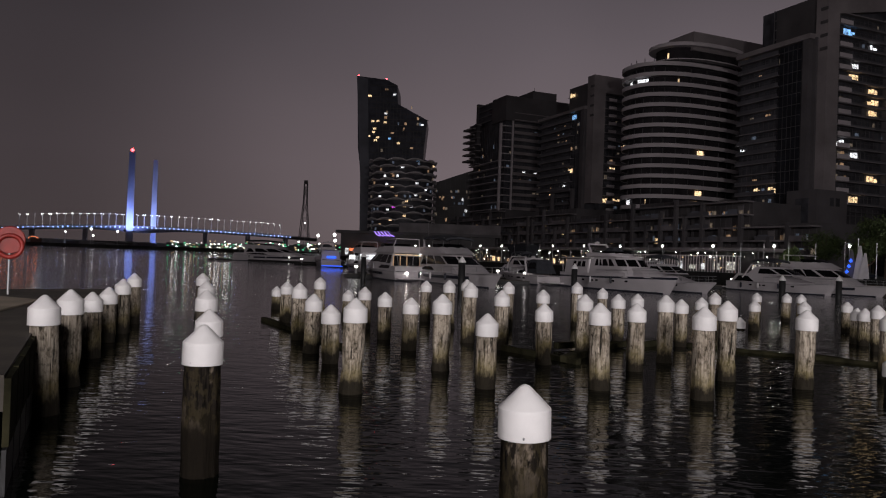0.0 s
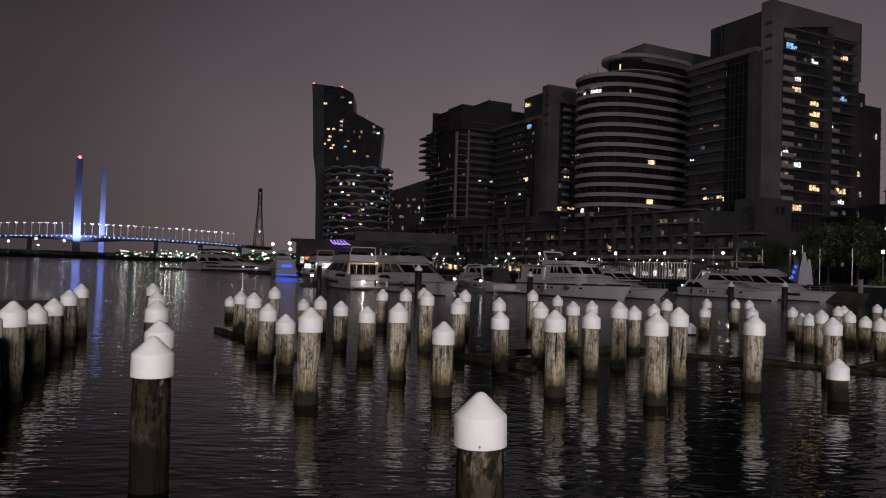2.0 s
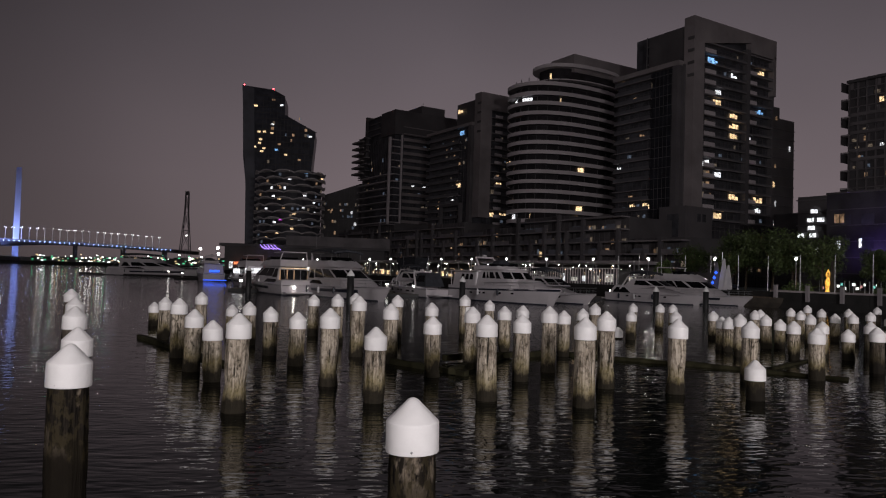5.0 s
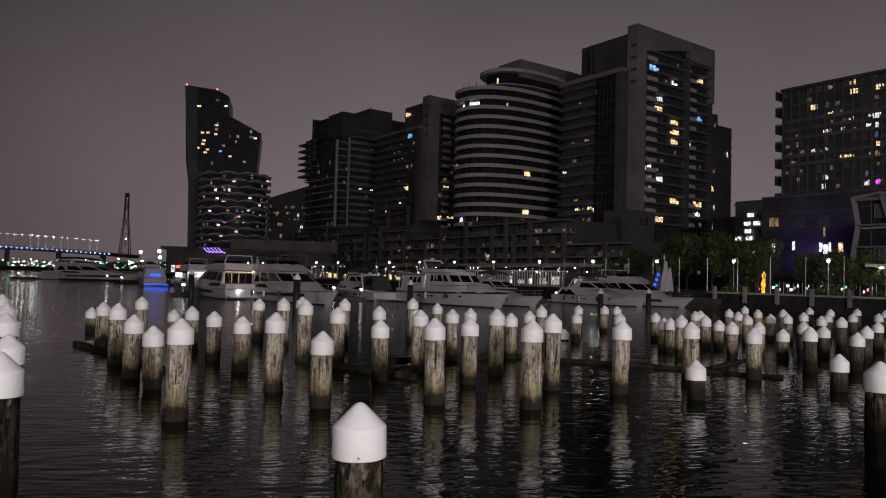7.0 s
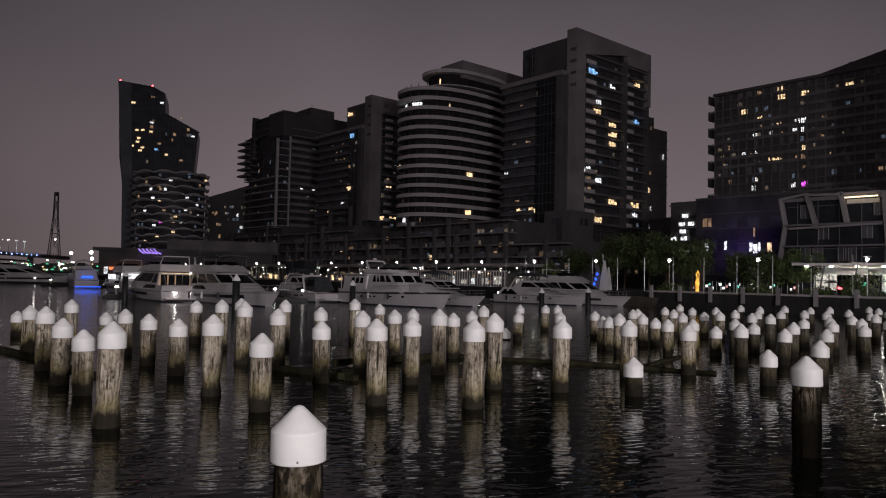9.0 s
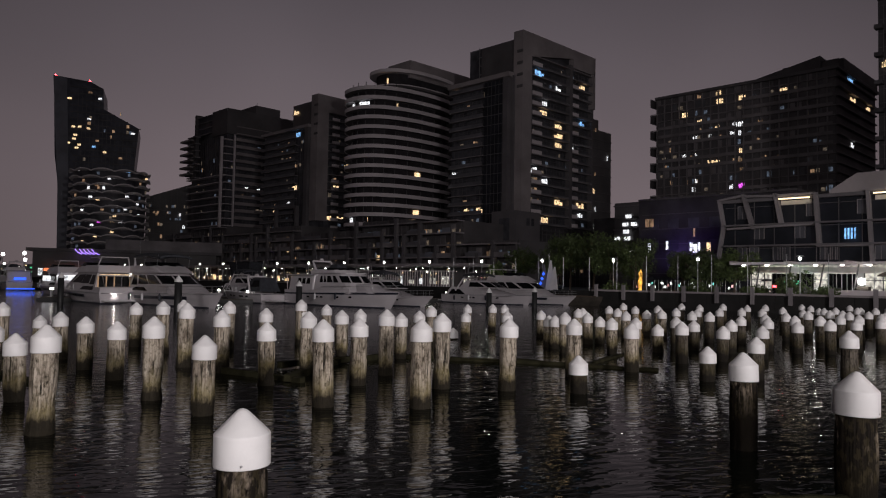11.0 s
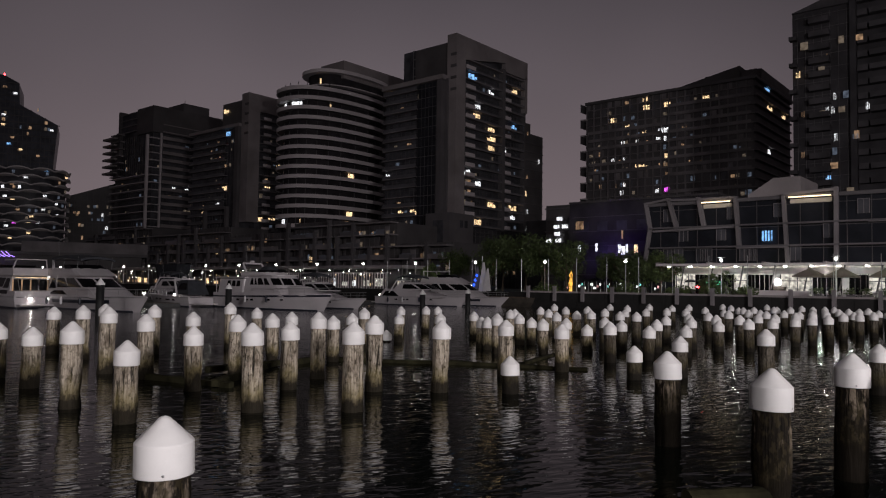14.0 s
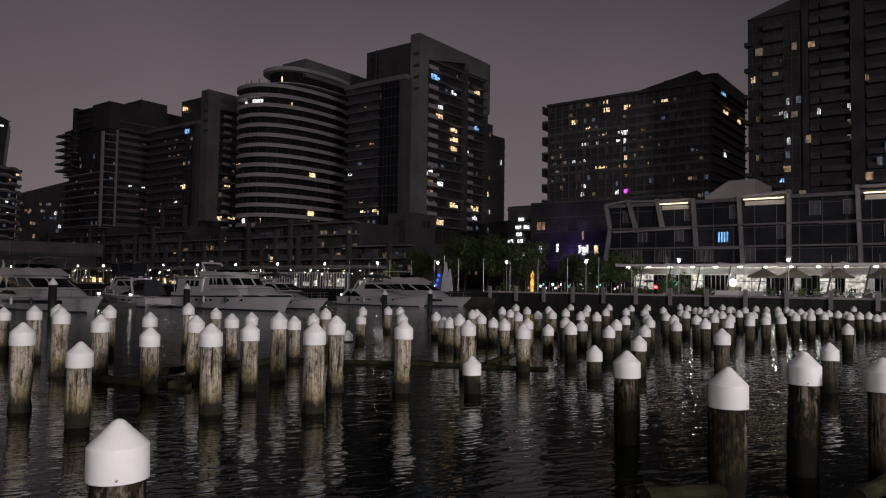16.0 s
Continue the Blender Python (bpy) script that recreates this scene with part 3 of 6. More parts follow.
class Block:
    """A building in the city's axes: an Empty at its base, and parts given in the city's coordinates."""

    def __init__(self, name, label, cx, cy, category="building", base=CITY, group=""):
        self.t = thing(name, label, category, base @ pose(cx, cy, GROUND), group)
        self.off = pose(-cx, -cy, -GROUND)

    def put(self, name, shape, material, label="", dx=0, dy=0, dz=0, smooth=False):
        return part(name, shape, M[material] if isinstance(material, str) else material, self.t, label, smooth, self.off @ pose(dx, dy, dz))

    def shared(self, shape, material):
        me = shape.mesh("shared")
        me.materials.append(M[material] if isinstance(material, str) else material)
        return me

    def slabs(self, x0, x1, y0, y1, z0, z1, fh=3.1, thick=0.32, material="slab", name="floor_slab"):
        me = self.shared(box(x0, x1, y0, y1, 0, thick), material)
        z = z0
        while z < z1:
            self.put(name, me, material, dz=z)
            z += fh

    def panels(self, x0, x1, y0, y1, z0, z1, fh=3.1, height=1.05, material="parapet", name="balcony_panel", skip=0.0):
        me = self.shared(box(x0, x1, y0, y1, 0, height), material)
        z = z0
        while z < z1:
            if crng.random() >= skip:
                self.put(name, me, material, dz=z)
            z += fh

    def mullions_front(self, x0, x1, y, z0, z1, step=1.6, fh=3.1, wide=0.1, material="greywall"):
        g = Geo()
        x = x0 + step / 2
        while x < x1:
            g.box(x - wide / 2, x + wide / 2, y - 0.12, y, z0, z1)
            x += step
        z = z0 + fh * 0.72
        while z < z1:
            g.box(x0, x1, y - 0.08, y - 0.005, z, z + 0.08)
            z += fh
        tagged(self.put("window_frame", g, material), kind="stuff")

    def mullions_side(self, x, y0, y1, z0, z1, step=1.6, fh=3.1, wide=0.1, material="greywall"):
        g = Geo()
        y = y0 + step / 2
        while y < y1:
            g.box(x, x + 0.12, y - wide / 2, y + wide / 2, z0, z1)
            y += step
        z = z0 + fh * 0.72
        while z < z1:
            g.box(x + 0.005, x + 0.08, y0, y1, z, z + 0.08)
            z += fh
        tagged(self.put("window_frame", g, material), kind="stuff")

    def lit(self, cells, ax, plane, z0, fh=3.1, width=2.6, out=0.14):
        """Lit windows: place along the face, height and kind of room light; each snapped to its storey."""
        for u, z, k in cells:
            n = round((z - z0 - 1.6) / fh)
            zb = z0 + n * fh + 0.55
            w = width * (0.7 if k in (1, 3) else 1.0) * crng.uniform(0.85, 1.15)
            h = (2.35 if width > 4 else 2.0) if k != 3 else 1.6
            w, h = w * 0.9, h * 0.85
            g = Geo()
            for i in range(3):
                a, b = u - w / 2 + i * w / 3 + 0.09, u - w / 2 + (i + 1) * w / 3 - 0.09
                top = zb + h * crng.choice((1.0, 1.0, 0.9, 0.7))
                if ax == 1:
                    g.box(a, b, plane - out - 0.04, plane - out, zb, top)
                else:
                    g.box(plane + out, plane + out + 0.04, a, b, zb, top)
            self.put("window", g, LIT[k], "lit window")

    def faint(self, n, ax, plane, u0, u1, z0, z1, fh=3.1, out=0.13):
        """Windows with only a trace of light behind them."""
        floors = int((z1 - z0) / fh)
        for _ in range(n):
            u, zb = crng.uniform(u0 + 1, u1 - 1), z0 + crng.randrange(floors) * fh + 0.6
            w, h = crng.uniform(0.5, 1.6), crng.uniform(0.9, 1.9)
            if ax == 1:
                g = box(u - w / 2, u + w / 2, plane - out - 0.03, plane - out, zb, zb + h)
            else:
                g = box(plane + out, plane + out + 0.03, u - w / 2, u + w / 2, zb, zb + h)
            self.put("window", g, crng.choice((FAINT_A, FAINT_B, FAINT_B, FAINT_B, FAINT_A, LIT[3])))


FAINT_A = glow("faint_cool_room", (0.6, 0.75, 1.0), 0.10, 1.5)
FAINT_B = glow("faint_warm_room", (1.0, 0.8, 0.6), 0.10, 1.5)

# tower with a tall concrete side frame and flat crown
def slab_tower():
    b = Block("apartment_tower", "dark high-rise apartment tower with concrete frame and lit windows", -112, 100)
    x = -102.4
    b.put("core", box(-128, x - 1.85, 89, 123.9, GROUND, 79), "glass", "dark glazed core")
    # side face: frame, piers, header
    b.put("pier", box(-106, x, 85, 89.6, 22, 79.6), "concrete", "tall concrete pier")
    b.put("fin", box(-106.6, -105.2, 84.4, 86, 22, 66), "greywall", "dark vertical fin")
    yz = [(89.6, 79.6), (124, 79.6), (124, 73.6), (111.2, 73.6), (111.2, 76.6), (89.6, 72.4)]
    g = Geo().add([(x - 1.8, y, z) for y, z in yz] + [(x, y, z) for y, z in yz], [(0, 1, 2, 3, 4, 5), (11, 10, 9, 8, 7, 6)] + [(i, (i + 1) % 6, (i + 1) % 6 + 6, i + 6) for i in range(6)])
    b.put("header", g, "concrete", "concrete crown band")
    b.put("pier", box(x - 1.8, x - 0.1, 109.6, 111.2, 20, 74.4), "greywall")
    b.put("pier", box(x - 1.8, x, 122.6, 124, 62.0, 74.4), "concrete")
    b.put("pier", box(x - 1.8, x - 0.2, 122.4, 123.3, 20, 62.0), "greywall")
    b.slabs(x - 1.7, x - 0.15, 89.6, 122.6, 21.0, 74.2, 3.05)
    b.panels(x - 0.3, x - 0.1, 90.2, 95.0, 21.3, 73, 3.05, 1.15, "band", skip=0.08)
    b.panels(x - 0.3, x - 0.12, 95.0, 109.6, 21.3, 73, 3.05, 0.4, "parapet")
    b.panels(x - 0.3, x - 0.1, 111.2, 114.6, 21.3, 73, 3.05, 1.1, "band", skip=0.1)
    b.panels(x - 0.3, x - 0.12, 114.6, 122.6, 21.3, 73, 3.05, 0.4, "parapet")
    b.mullions_side(x - 1.6, 90, 122, 21, 74, 1.7, 3.05)
    b.lit(LIT_SLANT_SIDE, 0, x - 1.6, 21.0, 3.05, 4.6)
    b.faint(26, 0, x - 1.6, 90, 122, 21, 74, 3.05)
    # front upper block and lower balcony block
    b.put("upper_block", box(-120.2, -106, 86, 120, 60, 77.6), "darkwall", "dark upper block")
    b.put("roof_plant", box(-119, -113, 90, 98, 77.6, 79.4), "greywall")
    for i in range(4):
        b.put("roof_rail", box(-121.2, -120.2, 86, 86.3, 66.5 + 2.8 * i, 66.7 + 2.8 * i), "metal")
    b.put("rail_post", box(-121.2, -121.0, 86, 86.3, 64, 78), "metal")
    for i in range(4):
        b.put("louvre", box(-104.4, x + 0.12, 84.7, 85, 62 + 3.6 * i, 62.8 + 3.6 * i), "darkwall")
    b.put("lower_block", box(-131.4, -106.6, 84.5, 118, GROUND, 66.4), "glass", "dark glazed lower block")
    b.put("cornice", box(-131.8, -105.8, 82.6, 118, 65.6, 67.0), "concrete", "pale roof edge")
    b.put("corner_pier", box(-108.2, -106.4, 82.8, 84.5, 22, 65.6), "greywall")
    b.slabs(-131.4, -116.4, 82.9, 84.5, 21.0, 65, 3.05, 0.3, "slab")
    b.put("glass_corner", box(-116.2, -108.3, 83.3, 84.4, 20, 65.4), "nightglass", "dark glass corner wall")
    b.slabs(-116.2, -108.3, 83.2, 83.35, 21.0, 65, 3.05, 0.14, "greywall", "transom")
    for k in range(5):
        b.put("mullion", box(-114.8 + 1.5 * k, -114.7 + 1.5 * k, 83.2, 83.3, 21, 65.2), "darkwall")
    b.panels(-131.2, -116.6, 82.9, 83.1, 21.3, 64.5, 3.05, 0.95, "parapet", skip=0.06)
    b.mullions_front(-131, -108.5, 84.5, 21, 65.5, 1.9, 3.05)
    b.lit(LIT_SLANT_FRONT, 1, 84.4, 21.0, 3.05, 2.8)
    b.faint(14, 1, 84.4, -131, -109, 21, 65, 3.05)
    # rear block
    b.put("rear_block", box(-128, -104, 124, 136.5, GROUND, 56), "darkwall", "dark rear block")
    b.put("roof_plant", box(-114, -104, 124, 128.5, 56, 59.4), "darkwall")
    b.slabs(-106, -103.7, 124.1, 136.5, 22, 55.5, 3.05, 0.25, "greywall")
    b.lit([(126.3, 57.5, 3), (125.5, 35.5, 0), (126.0, 40, 3), (126.4, 29.8, 1), (133.6, 46.0, 1), (126, 24, 1)], 0, -104.0, 21.0, 3.05, 1.4, 0.35)
    # stone base at the corner
    b.put("base_block", box(-110, -100.6, 80.5, 92, GROUND, 24.2), "greywall", "grey concrete base block")
    for i in range(2):
        b.put("opening", box(-100.62, -100.5, 85.5 + 2.2 * i, 86.9 + 2.2 * i, 20, 22.2), "glass")
    b.put("opening", box(-107, -103, 80.35, 80.52, 8, 22), "glass")
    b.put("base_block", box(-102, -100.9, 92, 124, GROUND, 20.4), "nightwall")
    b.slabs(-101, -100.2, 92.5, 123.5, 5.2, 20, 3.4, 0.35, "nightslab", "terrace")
    b.mullions_side(-100.9, 92.5, 123.5, GROUND, 20, 2.2, 3.4)
    b.faint(10, 0, -100.8, 93, 123, 2.5, 19, 3.4)
    b.put("entrance_frame", Geo().box(-100.9, -100.3, 101, 118, 11.5, 12.3).box(-100.9, -100.3, 101, 101.6, GROUND, 11.5), "band")


slab_tower()


# tower with curved white bands
def curved(cx, cy, a, b, n=72, shift=0.0):
    pts = []
    for i in range(n):
        q = 2 * math.pi * i / n
        c, s = math.cos(q), math.sin(q)
        pts.append((cx + a * math.copysign(abs(c) ** 0.85, c), cy + shift + b * math.copysign(abs(s) ** 0.85, s)))
    return pts


def round_tower():
    b = Block("apartment_tower", "curved high-rise apartment tower with white balcony bands", -162, 92)
    fh, z = 3.32, 21.4
    b.put("core", Geo().prism(curved(-163, 90, 11.0, 20.0), GROUND, 68.5), "void", "dark glazed core")
    i = 0
    while z < 69.0:
        grow = 0.5 * max(0.0, (z - 45) / 27) ** 1.5 - 0.3 * max(0.0, (34 - z) / 12)
        outer, inner = curved(-163, 90, 13.4 + grow, 22.4 + grow), curved(-163, 90, 10.9, 19.9)
        lip = curved(-163, 90, 13.2 + grow, 22.2 + grow)
        b.put("floor_slab", Geo().ring(inner, lip, z, z + 0.3), "slab")
        b.put("balcony_band", Geo().ring(curved(-163, 90, 13.15 + grow, 22.15 + grow), outer, z - 0.15, z + 1.12), "band", "white curved balcony band")
        g = Geo()
        for k in range(0, 72, 3):
            px, py = curved(-163, 90, 11.1, 20.1)[k]
            g.box(px - 0.09, px + 0.09, py - 0.09, py + 0.09, z + 0.3, z + fh - 0.15)
        tagged(b.put("window_frame", g, "greywall"), kind="stuff")
        z += fh
        i += 1
    b.put("crown_core", Geo().prism(curved(-160.5, 93.5, 8.6, 15.5), 67, 75.6), "void")
    for z, w in ((70.6, 0.35), (75.2, 1.2)):
        b.put("crown_band", Geo().ring(curved(-160.5, 93.5, 8.5, 15.4), curved(-160.5, 93.5, 10.8, 18.0), z, z + w), "band", "white curved crown band")
    b.put("roof_plant", Geo().prism([(-164, 84), (-152, 84), (-151.5, 124), (-164, 124)], 74, 80.2), "concrete", "concrete roof plant wall")
    b.put("rear_wing", box(-172, -150.5, 106, 128, GROUND, 69), "darkwall", "dark rear wing")
    b.slabs(-152, -149.4, 106, 128, 21.6, 70, 3.32, 0.8, "band", "balcony_band")
    # lit rooms along the curve
    cells = [(-1.95, 64, 1), (-1.80, 64, 1), (-1.35, 64, 1), (-1.25, 64, 1), (-0.60, 64, 0), (-0.10, 41, 1), (-0.10, 38, 0), (-0.12, 27.5, 0), (-0.75, 31, 3), (-1.05, 24, 0), (-1.9, 24, 1), (-1.75, 24, 1), (-0.9, 48, 2), (-0.2, 24.6, 3), (-2.0, 38, 3), (-2.0, 31, 3)]
    for q, z, k in cells:
        n = round((z - 21.4 - 1.6) / fh)
        zb = 21.4 + n * fh + 1.2
        px, py = -163 + 11.5 * math.cos(q), 90 + 20.5 * math.sin(q)
        t = math.atan2(20.5 * math.cos(q), -11.5 * math.sin(q))
        g = box(-1.3, 1.3, -0.03, 0.03, 0, 1.7)
        ob = b.put("window", g, LIT[k], "lit window")
        ob.matrix_basis = b.off @ Matrix.Translation((px, py, zb)) @ Matrix.Rotation(t, 4, "Z")
    for q, k in ((-1.15, 0), (-2.3, 3)):
        px, py = -160.5 + 8.9 * math.cos(q), 93.5 + 15.8 * math.sin(q)
        ob = b.put("window", box(-1.2, 1.2, -0.03, 0.03, 0, 2.0), LIT[k], "lit window")
        ob.matrix_basis = b.off @ Matrix.Translation((px, py, 71.6)) @ Matrix.Rotation(math.atan2(15.8 * math.cos(q), -8.9 * math.sin(q)), 4, "Z")


round_tower()


# tower with a slab pier and stacked balconies
def twin_tower():
    b = Block("apartment_tower", "dark apartment tower with concrete pier and stacked balconies", -212, 95)
    x = -201.5
    b.put("core", box(-219, x - 1.5, 85, 112, GROUND, 74), "glass", "dark glazed core")
    b.put("pier", box(-206, x, 80, 85.4, 26, 76.2), "concrete", "tall concrete pier")
    b.put("header", box(x - 1.8, x, 85.4, 112, 69.5, 76.2), "concrete", "concrete crown band")
    b.slabs(x - 1.6, x - 0.15, 85.4, 112, 23.0, 69.4, 3.1)
    b.panels(x - 0.3, x - 0.1, 87.4, 91.0, 23.3, 69, 3.1, 1.1, "band", skip=0.1)
    b.panels(x - 0.3, x - 0.12, 91.0, 112, 23.3, 69, 3.1, 1.0, "parapet")
    b.mullions_side(x - 1.5, 86, 112, 23, 69.5, 1.8)
    b.lit(LIT_TWIN_SIDE, 0, x - 1.5, 23.0, 3.1, 3.4)
    b.faint(10, 0, x - 1.5, 86, 100, 23, 69)
    b.put("upper_block", box(-219.8, -206, 80.6, 108, 60, 74.0), "darkwall", "dark upper block")
    for i in range(4):
        b.put("roof_rail", box(-220.9, -219.8, 80.6, 80.9, 62 + 2.8 * i, 62.2 + 2.8 * i), "metal")
    for i in range(4):
        b.put("louvre", box(-203.6, x + 0.12, 79.7, 80, 60 + 3.8 * i, 60.8 + 3.8 * i), "darkwall")
    b.put("lower_block", box(-241, -206.4, 80.4, 108, GROUND, 64.2), "glass", "dark glazed lower block")
    b.put("cornice", box(-241.4, -205.8, 78.6, 108, 63.4, 64.6), "concrete", "pale roof edge")
    b.put("corner_pier", box(-208.6, -206.3, 78.8, 80.4, 24, 63.4), "greywall")
    b.slabs(-241, -215, 78.8, 80.4, 23.0, 63, 3.1, 0.3)
    b.panels(-241, -215.2, 78.8, 79.0, 23.3, 62, 3.1, 0.95, "parapet")
    b.mullions_front(-241, -209, 80.4, 23, 63.4, 1.9)
    b.lit(LIT_TWIN_FRONT, 1, 80.3, 23.0, 3.1, 3.6)
    b.faint(20, 1, 80.3, -241, -209, 23, 63)
    b.put("portal_frame", Geo().box(-226, -224.8, 76.6, 78, GROUND, 31).box(-211, -209.8, 76.6, 78, GROUND, 31).box(-226, -209.8, 76.6, 78, 31, 32), "greywall", "grey portal frame")


twin_tower()


def west_tower():
    b = Block("apartment_tower", "dark apartment tower with long balconies and two pale strips", -280, 92)
    x = -264.9
    b.put("core", box(-296, x - 1.4, 76, 116, GROUND, 79), "glass", "dark glazed core")
    b.put("crown", box(-279, x + 0.2, 75, 116, 68, 79.6), "darkwall", "dark crown wall")
    b.put("roof_plant", box(-280, -266, 90, 103, 79.6, 83.6), "greywall")
    b.put("mast", Geo().tube((-272, 94, 83.6), (-272, 94, 86.5), 0.12), "metal")
    b.put("side_fin", box(-295.2, -293.6, 74.4, 84, 60, 80.4), "darkwall")
    b.put("crown_floor", box(-293.6, -279, 75.4, 84, 70, 78.4), "glass")
    b.slabs(-293.6, -279, 74.6, 75.4, 70, 79, 2.8, 0.3)
    b.put("strip", box(x - 1.9, x - 0.9, 72.9, 74.0, 22, 66.5), "band", "pale vertical strip")
    b.put("strip", box(x - 0.6, x + 0.3, 78.8, 79.5, 22, 68), "band", "pale vertical strip")
    b.slabs(x - 1.4, x + 0.05, 74.2, 79, 23.0, 67, 3.25, 0.3, "band")
    b.slabs(x - 1.4, x + 0.25, 79.8, 116, 23.0, 75, 3.25, 0.36, "concrete")
    b.panels(x + 0.02, x + 0.2, 79.8, 100, 23.3, 66, 3.25, 1.15, "concrete")
    b.panels(x + 0.02, x + 0.2, 100.4, 116, 23.3, 66, 3.25, 1.15, "concrete", skip=0.2)
    b.mullions_side(x - 1.4, 75, 116, 23, 68, 1.8, 3.25)
    b.slabs(-300.4, x - 2.2, 73.4, 76, 23.0, 50, 3.25, 0.34, "band")
    b.slabs(-300.4, -292, 73.4, 76, 50, 71, 3.25, 0.5, "slab")
    b.slabs(-310.6, -299, 74.4, 84, 52.5, 70, 3.25, 0.9, "concrete", "balcony")
    b.put("wing", box(-300.2, -286, 76, 110, GROUND, 71.5), "darkwall")
    b.put("wing", box(-311.5, -299, 84, 110, GROUND, 50), "darkwall")
    b.mullions_front(-299, -268, 76, 23, 68, 1.9, 3.25)
    b.lit(LIT_WEST, 0, x - 1.4, 23.0, 3.25, 2.4)
    b.faint(26, 0, x - 1.4, 76, 116, 23, 66, 3.25)
    b.faint(14, 1, 75.9, -296, -268, 23, 64, 3.25)


west_tower()


def long_block():
    b = Block("apartment_block", "long dark apartment block with many lit windows", -70, 180)
    b.put("core", box(-102.6, -40.2, 166.6, 210, GROUND, 73.4), "greywall", "dark grey front wall")
    b.slabs(-102.8, -39.6, 165.9, 166.6, 33.6, 73, 3.1, 0.28)
    b.put("roof_edge", box(-103, -39, 165.2, 210, 73.2, 74.2), "greywall")
    b.slabs(-40.2, -39, 166.6, 208, 33.6, 75, 3.1, 0.34)
    b.put("side_crown", box(-52, -39.4, 172, 210, 73, 78.0), "darkwall")
    b.put("roof_plant", Geo().prism([(-70, 170), (-46, 170), (-46, 190), (-70, 190)], 74.2, 78.6, (75.0, 79.6, 79.6, 75.0)), "darkwall", "dark sloped roof plant")
    b.put("roof_plant", box(-60, -42, 176, 186, 74, 79.4), "darkwall")
    for k in range(21):
        xx = -102.6 + 3.0 * k
        b.put("pier", box(xx - 0.2, xx + 0.2, 166.0, 166.6, 33, 73.2), "slab")
        for n in range(13):
            if (k * 5 + n * 3) % 7 < 3 and k < 20:
                b.put("wall_panel", box(xx + 0.3, xx + 0.3 + (1.1, 1.7, 0.8)[(k + n) % 3], 166.3, 166.48, 33.9 + 3.1 * n, 36.5 + 3.1 * n), ("slab", "greywall", "parapet")[(k * 3 + n) % 3], "grey wall panel")
    b.panels(-102, -72, 165.9, 166.0, 33.9, 72, 3.1, 0.85, "slab", skip=0.25)
    b.panels(-70, -41, 165.9, 166.0, 33.9, 72, 3.1, 0.85, "slab", skip=0.2)
    b.slabs(-105.2, -102.4, 165.8, 172, 36.5, 73, 6.2, 0.5, "band", "balcony")
    b.panels(-105.2, -104.9, 165.8, 172, 33.6, 71, 6.2, 3.2, "greywall", "balcony_wall")
    b.mullions_front(-102.6, -40, 166.6, 33, 73, 1.5)
    b.lit(LIT_LONG_FRONT, 1, 166.5, 33.6, 3.1, 2.6)
    b.lit(LIT_LONG_SIDE, 0, -40.2, 33.6, 3.1, 6.0)
    b.faint(70, 1, 166.5, -102, -40, 33.6, 73)


long_block()


def east_tower():
    b = Block("apartment_tower", "very dark apartment tower with stacked grey balconies", 5, 110)
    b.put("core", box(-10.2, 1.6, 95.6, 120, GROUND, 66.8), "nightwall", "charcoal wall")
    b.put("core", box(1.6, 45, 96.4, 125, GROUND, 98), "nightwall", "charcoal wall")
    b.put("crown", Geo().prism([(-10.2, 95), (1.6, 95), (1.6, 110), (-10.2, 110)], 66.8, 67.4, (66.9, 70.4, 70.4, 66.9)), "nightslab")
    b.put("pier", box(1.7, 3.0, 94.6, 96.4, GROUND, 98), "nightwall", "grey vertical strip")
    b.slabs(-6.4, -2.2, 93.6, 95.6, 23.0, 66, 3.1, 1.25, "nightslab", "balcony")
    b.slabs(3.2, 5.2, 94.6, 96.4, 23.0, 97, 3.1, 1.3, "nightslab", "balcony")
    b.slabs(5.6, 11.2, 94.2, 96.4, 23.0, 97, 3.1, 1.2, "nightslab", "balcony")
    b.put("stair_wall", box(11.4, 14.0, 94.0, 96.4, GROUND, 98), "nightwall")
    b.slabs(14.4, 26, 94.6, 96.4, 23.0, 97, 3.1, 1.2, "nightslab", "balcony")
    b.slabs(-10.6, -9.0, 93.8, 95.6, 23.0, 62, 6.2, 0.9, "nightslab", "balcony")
    b.mullions_front(-10, 1.5, 95.6, 23, 66, 1.7)
    b.lit(LIT_EAST_TOWER, 1, 95.5, 23.0, 3.1, 1.25, 1.0)
    b.faint(26, 1, 95.5, -10, 24, 23, 66, 3.1, 1.0)


east_tower()


